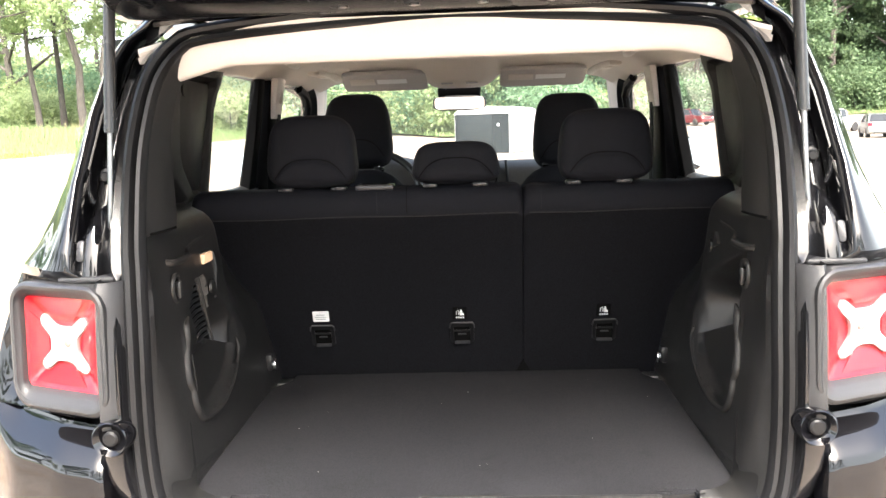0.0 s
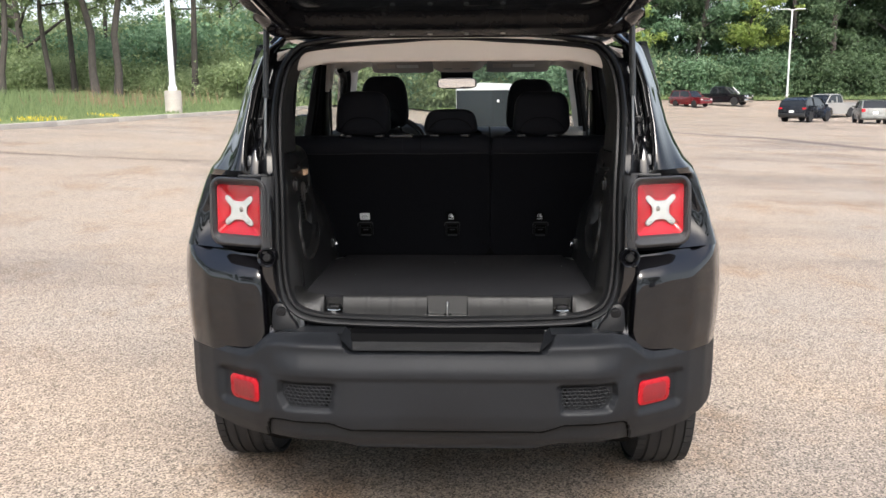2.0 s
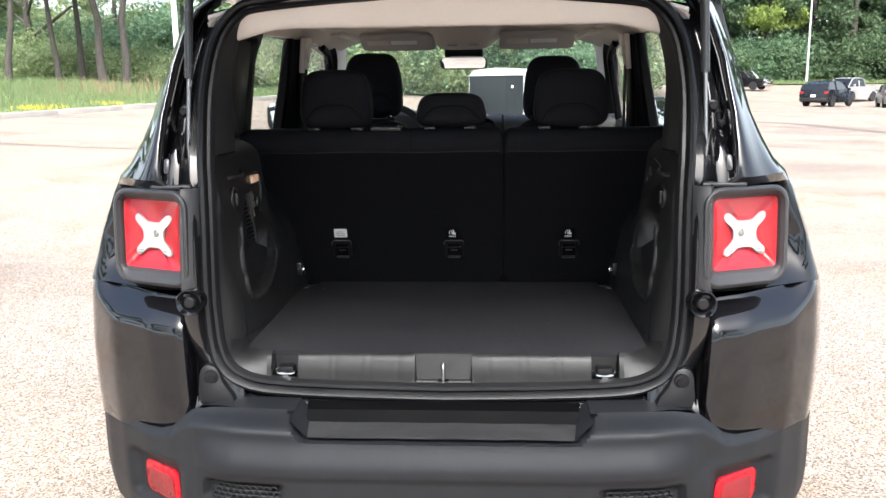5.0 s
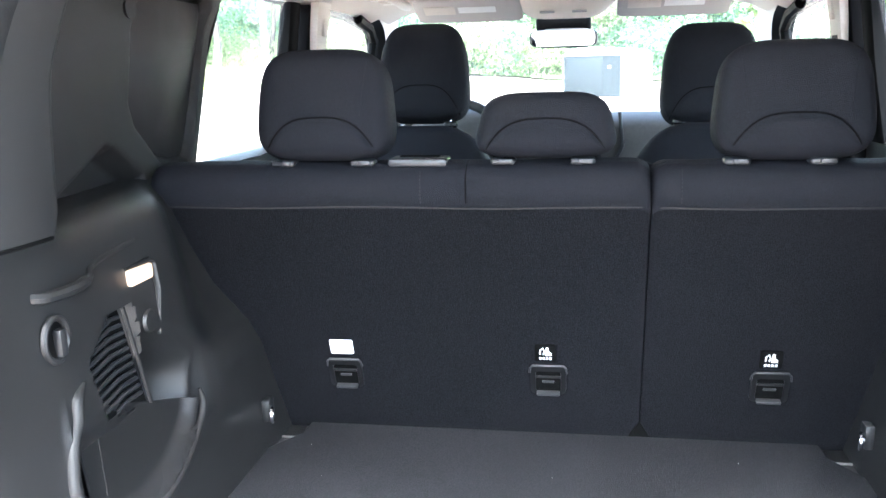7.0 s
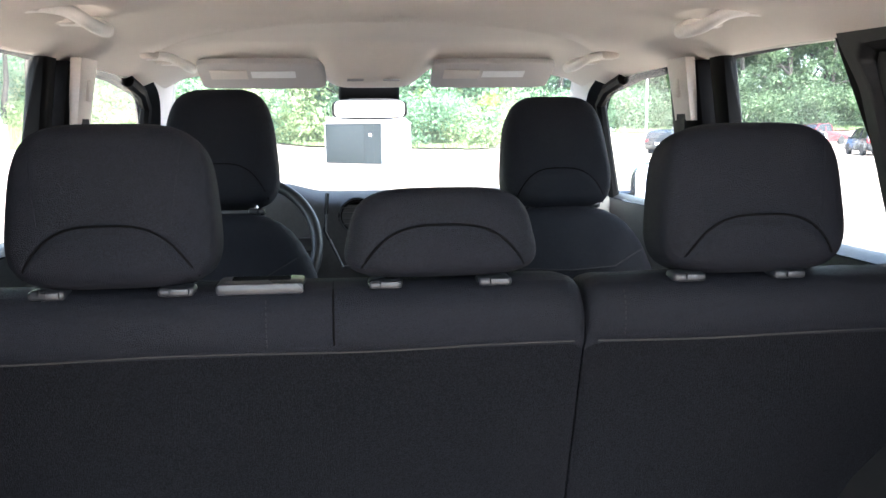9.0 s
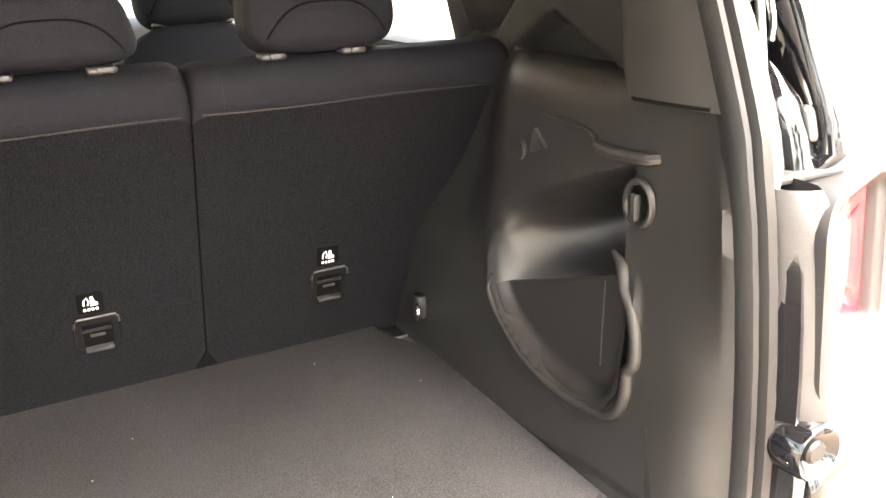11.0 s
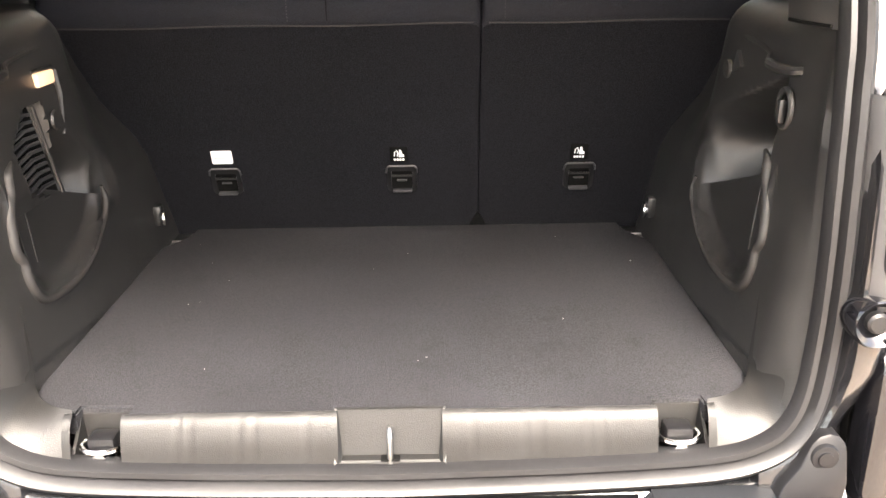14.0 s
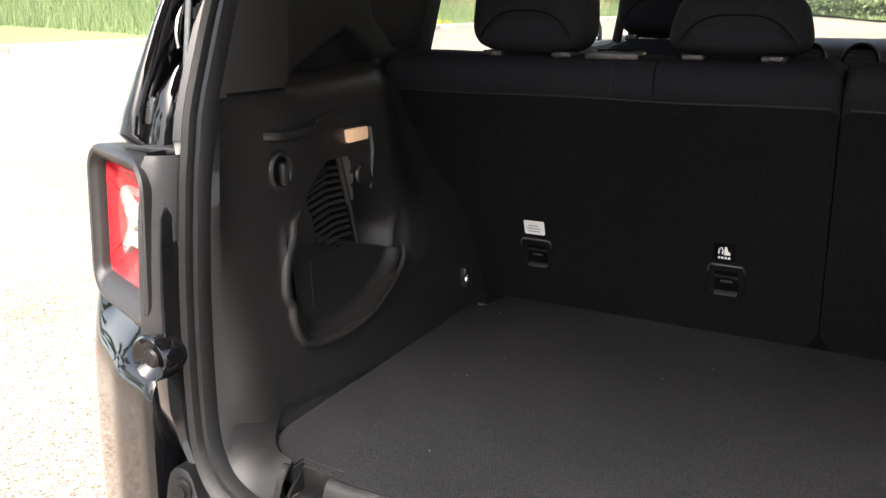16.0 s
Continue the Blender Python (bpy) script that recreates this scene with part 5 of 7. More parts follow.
def child_anchor(x, parent, white):
    """Tether anchor in a plastic surround, with its tag above."""
    tilt = math.degrees(math.atan2(0.35, 1.0))
    at = Matrix.Translation((x, seat_y(0.930), 0.930)) @ pose(0, 0, 0, tilt)
    wide = [(a * 1.0, b) for a, b in rrect(0.060, 0.062, 0.009, 4)]
    hole = [(a, b - 0.004) for a, b in rrect(0.040, 0.042, 0.005, 4)]
    rings = [[(a, 0.004, b) for a, b in wide], [(a * 0.98, -0.004, b * 0.98) for a, b in wide], [(a * 1.06, -0.004, b * 1.04) for a, b in hole], [(a, 0.000, b) for a, b in hole], [(a * 0.9, 0.030, b * 0.9) for a, b in hole]]
    rings = rings[:3] + [[(a, -0.0015, b) for a, b in hole]]
    v, f = loft(rings, True)
    sur = part("anchor_surround", (v, f), DARK_PLASTIC, parent, "black plastic surround of a tether anchor", at)
    # no hole is cut: a black plate on the surface paints its shade
    part("anchor_hole", plate([(a * 1.02, b) for a, b in hole], 0.002, lambda a, b, d: (a, -0.0022 + d, b)), VOID, sur)
    part("anchor_lip", box(0, -0.006, -0.0265, 0.038, 0.012, 0.005, 0.002), BEZEL, sur)
    part("anchor_brow", tube([(-0.0305, -0.003, 0.014), (-0.0295, -0.004, 0.024), (-0.025, -0.004, 0.0295), (0.025, -0.004, 0.0295), (0.0295, -0.004, 0.024), (0.0305, -0.003, 0.014)], 0.0020, 6), BEZEL, sur)
    part("anchor_bar", tube([(-0.020, -0.003, 0.006), (0.020, -0.003, 0.006)], 0.0026, 8), DARK_PLASTIC, sur)
    part("anchor_tab", box(0, -0.003, -0.004, 0.020, 0.004, 0.004, 0.001), BEZEL, sur)
    at2 = Matrix.Translation((x - (0.0 if white else 0.004), seat_y(0.982) - 0.0025, 0.982)) @ pose(0, 0, 0, tilt)
    if white:
        tag = part("tag", plate(rrect(0.040, 0.029, 0.003, 3), 0.002, lambda a, b, d: (a, d - 0.003 * math.cos(a * 55), b), 0.0006), WHITE, parent, "small white fabric tag", at2)
        for z, w in ((0.006, 0.020), (0.0, 0.028), (-0.006, 0.024)):
            part("print", box(0, -0.0035, z, w, 0.0006, 0.0018), INK, tag)
    else:
        tag = part("tag", plate(rrect(0.034, 0.034, 0.003, 3), 0.002, lambda a, b, d: (a, d - 0.001, b), 0.0006), VOID, parent, "black tag with a white child seat pictogram", at2)
        part("print", tube([(-0.0085, -0.0014, -0.003), (-0.008, -0.0014, 0.006), (-0.004, -0.0014, 0.010), (-0.0015, -0.0014, 0.003), (-0.003, -0.0014, -0.003)], 0.0012, 5), WHITE, tag)
        part("print", plate([(0.001, 0.011), (0.0045, 0.011), (0.0065, 0.002), (0.010, 0.000), (0.010, -0.005), (0.000, -0.005)], 0.001, lambda a, b, d: (a, d - 0.0018, b)), WHITE, tag)
        for k in range(4):
            part("print", box(-0.008 + 0.0054 * k, -0.0014, -0.011, 0.0036, 0.0006, 0.0042), WHITE, tag)


child_anchor(-0.353, left_back, True)
child_anchor(-0.006, left_back, False)
child_anchor(0.344, right_back, False)

# black triangle laid on the seat backs paints the shade of their gap
part("seat_gap", plate([(0.128, 0.818), (0.163, 0.818), (0.1455, 0.850)], 0.004, lambda a, b, d: (a, seat_y(b) - 0.004 + d, b)), VOID, left_back)

# ---- cabin ----
# upper rear pillar trims and the rear door pillars
BLANK = [(0.735, 1.574), (0.694, 1.450), (0.676, 1.398), (0.690, 1.366), (0.780, 1.302), (0.850, 1.288), (0.905, 1.288), (0.924, 1.312), (1.020, 1.555), (1.008, 1.574)]
NOTCH = [(0.415, 1.255), (0.440, 1.282), (0.575, 1.338), (0.600, 1.334), (0.700, 1.282), (0.700, 1.255)]


def pillar_trim(s):
    def point(y_, z):
        ax = table([(b, a) for a, b in half_curve[30:66]], z) - 0.014
        a0 = ap_y(z) + 0.004
        y_end = 0.925 + 0.44 * (z - 1.263)
        y = a0 + (y_end - a0) * y_
        column = 0.135 - 0.30 * max(0.0, z - 1.30) + 0.25 * max(0.0, z - 1.45)
        x = ax - 0.016 * (1 - (1 - min(1, (y - a0) / 0.11)) ** 2.2) + (0.612 - ax + 0.016) * smooth(column - 0.015, column + 0.055, y - a0) + 0.045 * smooth(0.45, 0.95, y)
        x -= 0.02 * smooth(1.50, 1.60, z) * smooth(0.0, 0.3, y - a0)
        x += 0.021 * smooth(0.006, -0.009, poly_distance(y, z, BLANK)) + 0.034 * smooth(0.010, -0.016, poly_distance(y, z, NOTCH))
        return (s * x, y, z)
    t = part("pillar_trim", grid(point, steps(0, 1, 190), steps(1.270, 1.61, 66)), TRIM_DIMMED, car, "black plastic trim of the rear pillar")
    part("trim_joint", tube([(p[0] - s * 0.0005, p[1], p[2]) for p in [point(k / 40, 1.273) for k in range(1, 11)]], 0.0022, 6), VOID, t)
    inset = [(y + (0.84 - y) * 0.07, z + (1.44 - z) * 0.07) for y, z in BLANK]
    part("pillar_insert", plate(inset, 0.010, lambda a, b, d: (s * (0.6255 + 0.045 * smooth(0.45, 0.95, a) - 0.02 * smooth(1.50, 1.60, b) + d), a, b), 0.003), INSERT, t, "dark vinyl panel set into the pillar trim")
    part("belt_cap", lathe([(0.0, -0.004), (0.013, -0.004), (0.016, 0.002), (0.0, 0.002)], 16, "x", (s * 0.604, 0.655, 1.535)), TRIM_DIMMED, t)
    return t


for s in (-1, 1):
    pillar_trim(s)


def roof_lining(x, y):
    mid = table([(0.300, 1.640), (0.318, 1.636), (0.324, 1.626), (0.334, 1.596), (0.342, 1.580), (0.352, 1.575), (0.370, 1.577), (0.42, 1.592), (0.50, 1.614), (0.60, 1.634), (0.75, 1.654), (0.9, 1.664), (1.3, 1.672), (1.8, 1.674), (2.1, 1.672), (2.38, 1.655)], y)
    side = table([(0.30, 0.045), (0.5, 0.035), (0.8, 0.024), (1.5, 0.018), (2.1, 0.020), (2.36, 0.034)], y)
    a = abs(x)
    drop = side * smooth(0.38, 0.60, a) + (0.028 + 0.017 * smooth(0.6, 0.9, y)) * max(0.0, a - 0.56) / 0.10
    step = y - 1.44 - 1.75 * (x + 0.02) ** 2
    raised = 0.030 * smooth(-0.012, 0.050, step) - 0.006 * math.exp(-((step + 0.015) / 0.03) ** 2)
    hollow = sum(k * math.exp(-(((a - 0.516) / 0.028) ** 2) - ((y - c) / 0.060) ** 4) for c, k in ((1.245, 0.030), (1.984, 0.008)))
    console = 0.062 * math.exp(-((x + 0.022) / 0.150) ** 6 - ((y - 2.30) / 0.165) ** 4)
    return mid - 0.012 - drop - console + raised * smooth(0.62, 0.50, a) * smooth(2.30, 2.10, y) + hollow


liner = part("headliner", grid(lambda x, y: (x * (0.87 + 0.13 * smooth(0.35, 0.47, y)), y, roof_lining(x * (0.87 + 0.13 * smooth(0.35, 0.47, y)), y)), steps(-0.655, 0.655, 88), [0.318, 0.321, 0.324, 0.328, 0.332, 0.337, 0.342, 0.347, 0.353, 0.362] + steps(0.375, 2.38, 170)), HEADLINER, car, "pale beige fabric headliner")
# the rear edge of the lining rolls round to the seal
edge = []
for v, (dy, dz) in enumerate(((0.0, 0.0), (-0.006, 0.006), (-0.006, 0.014))):
    edge.append([(x, 0.318 + dy, roof_lining(x, 0.318) + dz) for x in steps(-0.566, 0.566, 48)])
part("headliner_edge", loft(edge), HEADLINER, liner)


def grab_handle(x, y, z, s):
    path = []
    for k in (-1, 1):
        leg = [(x + s * 0.034, y + k * 0.078, z + 0.006), (x + s * 0.006, y + k * 0.080, z + 0.006), (x - s * 0.022, y + k * 0.078, z + 0.001), (x - s * 0.042, y + k * 0.068, z - 0.010), (x - s * 0.048, y + k * 0.036, z - 0.016)]
        path += leg if k < 0 else leg[::-1]
    h = part("grab_handle", tube(spline(path, 4), 0.0112, 12, flat=0.9), HANDLE, car, "beige ceiling grab handle")
    for d in (-0.078, 0.078):
        part("handle_mount", box(x + s * 0.026, y + d, z + 0.008, 0.044, 0.034, 0.020, 0.008), BEIGE, h)


for s in (-1, 1):
    grab_handle(s * 0.530, 1.245, 1.640, s)
    grab_handle(s * 0.522, 1.984, 1.630, s)


def sun_visor(x):
    v = part("sun_visor", pillow(0.345, 0.155, 0.020, 1.0, 9), VISOR, car, "folded beige sun visor", Matrix.Translation((x, 2.190, 1.648)) @ pose(0, 0, 0, -113))
    part("visor_label", box(0.03, 0.0118, 0.06, 0.12, 0.001, 0.038), WHITE, v, "pale warning label on the visor")
    part("vanity_flap", box(-0.09, 0.0118, 0.06, 0.10, 0.003, 0.05, 0.001), BEIGE, v)


sun_visor(-0.325)
sun_visor(0.315)
for s in (-1, 1):
    x = -0.022 + s * 0.05
    part("reading_lamp", box(x, 2.235, roof_lining(x, 2.235) - 0.001, 0.045, 0.05, 0.005, 0.0015), WHITE_LENS, liner)
mir = part("rear_view_mirror", pillow(0.232, 0.064, 0.028, 0.97, 4), TRIM_SMOOTH, car, "black rear-view mirror", Matrix.Translation((-0.028, 2.45, 1.492)) @ pose(0, 0, 0, 2, 0, -0.5))
part("mirror_face", plate(rrect(0.212, 0.050, 0.016, 5), 0.002, lambda a, b, d: (a, d - 0.0155, b + 0.032)), MIRROR, mir)
part("mirror_stem", tube([(0, 0.01, 0.05), (0, 0.03, 0.075), (0, 0.045, 0.10)], [0.011, 0.012, 0.02], 10), TRIM_SMOOTH, mir)
part("sensor_cover", box(0.0, 0.030, 0.080, 0.185, 0.06, 0.056, 0.015, 3), MATT, mir)

# pillars between the windows
def bar(name, rows, mat, label="", parent=None):
    """A pillar as a loft of rectangles: rows of (x, y, z, half width along y, half depth along x)."""
    rings = []
    for x, y, z, hy, hx in rows:
        rings.append([(x + a * hx, y + b * hy, z) for a, b in ((-1, -0.8), (-0.75, -1), (0.75, -1), (1, -0.8), (1, 0.8), (0.75, 1), (-0.75, 1), (-1, 0.8))])
    return part(name, loft(rings, True, True), mat, parent or car, label)


for s in (-1, 1):
    bar("centre_pillar", [(s * 0.690, 1.66, 0.85, 0.13, 0.045), (s * 0.690, 1.66, 1.26, 0.095, 0.040), (s * 0.675, 1.648, 1.45, 0.080, 0.034), (s * 0.652, 1.645, 1.60, 0.076, 0.030)], MATT, "black centre pillar trim")
    bar("pillar_upper_trim", [(s * 0.632, 1.622, 1.475, 0.042, 0.010), (s * 0.626, 1.622, 1.53, 0.046, 0.012), (s * 0.616, 1.624, 1.606, 0.052, 0.014)], BEIGE, "beige upper belt trim")
    part("belt_anchor", box(s * 0.612, 1.622, 1.545, 0.012, 0.026, 0.044, 0.005), BEIGE, car)
    part("seat_belt", box(s * 0.622, 1.622, 1.26, 0.004, 0.046, 0.46), FABRIC, car, "black seat belt webbing")
    bar("door_frame", [(s * 0.716, 1.510, 1.25, 0.032, 0.020), (s * 0.682, 1.505, 1.42, 0.030, 0.018), (s * 0.652, 1.495, 1.60, 0.032, 0.016)], MATT, "black door window frame")
    bar("door_frame", [(s * 0.735, 0.955, 1.25, 0.030, 0.022), (s * 0.700, 1.005, 1.42, 0.028, 0.020), (s * 0.665, 1.075, 1.60, 0.026, 0.018)], MATT, "black door window frame")
    bar("outer_rear_pillar", [(s * 0.745, 0.68, 1.25, 0.33, 0.020), (s * 0.720, 0.72, 1.36, 0.31, 0.018), (s * 0.700, 0.74, 1.49, 0.29, 0.016), (s * 0.660, 0.75, 1.63, 0.29, 0.014)], PAINT, "glossy black rear pillar")
    # roof rail above the windows
    part("roof_rail_trim", tube([(s * 0.668, y, z) for y, z in ((0.80, 1.612), (1.0, 1.614), (1.6, 1.608), (2.0, 1.598), (2.25, 1.572), (2.34, 1.550))], 0.016, 8), MATT, car)
    # windscreen pillar: beige inside, painted outside
    inner = spline([(s * 0.585, 2.37, 1.622), (s * 0.605, 2.48, 1.575), (s * 0.655, 2.66, 1.38), (s * 0.705, 2.86, 1.14)], 5)
    crown_ = spline([(s * 0.615, 2.22, 1.606), (s * 0.634, 2.40, 1.545), (s * 0.680, 2.58, 1.37), (s * 0.722, 2.76, 1.16)], 5)
    outer = spline([(s * 0.668, 2.16, 1.592), (s * 0.688, 2.34, 1.535), (s * 0.712, 2.46, 1.40), (s * 0.742, 2.60, 1.20)], 5)
    part("screen_pillar_trim", loft([inner, crown_]), BEIGE, car, "beige windscreen pillar trim")
    part("screen_pillar_edge", loft([crown_, outer]), MATT, car, "black edge of the windscreen pillar")
    part("screen_pillar", tube([(s * 0.64, 2.34, 1.640), (s * 0.685, 2.46, 1.555), (s * 0.735, 2.68, 1.36), (s * 0.775, 2.88, 1.14)], 0.034, 8), PAINT, car)
    part("sail_frame", tube([(s * 0.650, 2.10, 1.592), (s * 0.655, 2.26, 1.570), (s * 0.660, 2.335, 1.530), (s * 0.680, 2.345, 1.42), (s * 0.708, 2.34, 1.25)], 0.017, 8), MATT, car, "black front window frame")
    # doors inside
    part("door_panel", grid(lambda y, z: (s * (0.705 + 0.015 * math.sin((z - 0.5) * 7)), y, z), steps(0.98, 2.55, 14), steps(0.45, 1.25, 10)), TRIM, car, "black inner door panel")
    part("door_cap", grid(lambda y, v: (s * (0.700 + 0.05 * v), y, 1.25 + 0.012 * math.sin(v * 2.6)), steps(0.96, 2.55, 10), steps(0, 1, 6)), TRIM, car)
    # glass
    def pane(name, y0, y1, mat, label, lean=0.0):
        ob = part(name, grid(lambda y, z: (s * (0.735 - 0.075 * ((z - 1.25) / 0.34) - 0.01 * ((z - 1.42) / 0.17) ** 2), y + lean * (1.59 - z), z), steps(y0, y1, 4), steps(1.25, 1.60, 6)), mat, car, label)
        ob.visible_shadow = False
    pane("rear_door_glass", 0.96, 1.50, PRIVACY, "lightly tinted rear door window")
    pane("front_door_glass", 1.80, 2.34, CLEAR, "clear front door window", 0.2)
    # door mirror
    dm = part("door_mirror", pillow(0.205, 0.155, 0.10, 0.92, 3), PAINT, car, "black door mirror with glass", Matrix.Translation((s * 0.918, 2.50, 1.195)) @ pose(0, 0, 0, -3, 0, -s * 8))
    part("mirror_glass", plate(rrect(0.186, 0.136, 0.036, 5), 0.003, lambda a, b, d: (a, d - 0.0525, b + 0.077)), MIRROR, dm)
    part("mirror_arm", tube([(-s * 0.20, 0.05, 0.03), (-s * 0.09, 0.02, 0.035)], 0.025, 8), PAINT, dm)
screen = part("windscreen", grid(lambda u, v: ((0.60 + 0.12 * v) * u, 2.37 + 0.52 * v - 0.05 * u * u + 0.04, 1.672 - 0.53 * v), steps(-1, 1, 10), steps(0, 1, 6)), SCREEN, car, "clear windscreen with a pale veil over the view")
screen.visible_shadow = False

# dashboard
def dash_point(x, v):
    prof = spline([(2.84, 1.225, 0), (2.70, 1.258, 0), (2.48, 1.272, 0), (2.36, 1.260, 0), (2.32, 1.215, 0), (2.34, 1.08, 0), (2.42, 0.80, 0), (2.46, 0.55, 0)], 4)
    p = prof[v]
    hood = 0.035 * math.exp(-((x + 0.37) / 0.15) ** 4) * smooth(2.75, 2.42, p.x) * smooth(1.08, 1.23, p.y)
    return (x, p.x - 0.3 * hood, p.y + hood)


dash = part("dashboard", grid(dash_point, steps(-0.72, 0.72, 60), list(range(29))), DASH, car, "dark grey dashboard with round vents")
for x in (-0.075, 0.075):
    part("vent", lathe([(0.0, 2.330), (0.040, 2.330), (0.047, 2.315), (0.052, 2.315), (0.054, 2.345)], 22, "y", (x, 0, 1.212)), MATT, dash, "oval dashboard air vent")
    part("vent_ring", tube([(x + 0.052 * math.cos(t), 2.313, 1.212 + 0.052 * math.sin(t)) for t in [2 * math.pi * k / 24 for k in range(24)]], 0.0035, 6, True), TRIM_SMOOTH, dash)
    for k in range(4):
        part("vent_slat", box(x, 2.318, 1.188 + 0.016 * k, 0.085, 0.010, 0.003), TRIM, dash)
part("screen_panel", box(0.0, 2.325, 1.14, 0.20, 0.02, 0.11, 0.008), TRIM_SMOOTH, dash)
part("centre_trim", tube([(-0.16, 2.318, 1.28), (-0.17, 2.316, 1.17), (-0.12, 2.32, 1.06), (0.12, 2.32, 1.06), (0.17, 2.316, 1.17), (0.16, 2.318, 1.28)], 0.006, 8), TRIM_SMOOTH, dash)
wheel_at = Matrix.Translation((-0.370, 2.10, 1.160)) @ pose(0, 0, 0, 66)
sw = part("steering_wheel", tube([(0.185 * math.cos(t), 0.185 * math.sin(t), 0) for t in [2 * math.pi * k / 40 for k in range(40)]], 0.0155, 10, True), TRIM, car, "black steering wheel", wheel_at)
part("hub", lathe([(0.0, -0.05), (0.05, -0.05), (0.07, -0.01), (0.055, 0.02), (0.0, 0.025)], 20), TRIM, sw)
for a in (0, 180, 270):
    part("spoke", box(0.115 * math.cos(radians(a)), 0.115 * math.sin(radians(a)), -0.008, 0.115 if a != 270 else 0.04, 0.04 if a != 270 else 0.115, 0.018, 0.006), TRIM_SMOOTH, sw)
part("column", tube([(0, 0, -0.04), (0, 0, -0.28)], 0.05, 12), TRIM, sw)


def front_seat(x):
    back = part("front_seat_back", pillow(0.49, 0.72, 0.15, 0.80, 3.4, 36, 20), FABRIC, car, "black fabric front seat back", Matrix.Translation((x, 1.50, 0.585)) @ pose(0, 0, 0, -11))
    part("seat_cushion", pillow(0.50, 0.16, 0.52, 1.0, 4), FABRIC, back, "", pose(0, 0.28, 0.02, 11) @ Matrix.Translation((0, 0, -0.12)))
    part("back_seam", tube([(-0.16, -0.070, 0.62), (-0.10, -0.076, 0.585), (0.0, -0.078, 0.578), (0.10, -0.076, 0.585), (0.16, -0.070, 0.62)], 0.0016, 5), THREAD, back)
    for s in (-1, 1):
        part("post_guide", box(s * 0.075, 0.0, 0.722, 0.034, 0.030, 0.014, 0.005), TRIM_SMOOTH, back)
    return back


for x in (-0.367, 0.353):
    fs = front_seat(x)
    headrest(0, 0.012, 0.732 if x < 0 else 0.712, 0.250, 0.255, 0.115, fs, 0.070, taper=0.80)
# cabin floor, tunnel and rear bench
part("cabin_floor", box(0, 1.70, 0.42, 1.42, 1.75, 0.05, 0.02), VOID, car)
part("rear_bench", pillow(1.16, 0.20, 0.50, 1.0, 5), FABRIC, car, "black rear bench cushion", Matrix.Translation((0, 1.10, 0.62)))
part("console", box(0, 1.95, 0.62, 0.20, 0.80, 0.36, 0.05), TRIM, car)

# ---- rear corners, lamps, bumper, wheels, tailgate ----
LAMP_W, LAMP_H = 0.226, 0.221


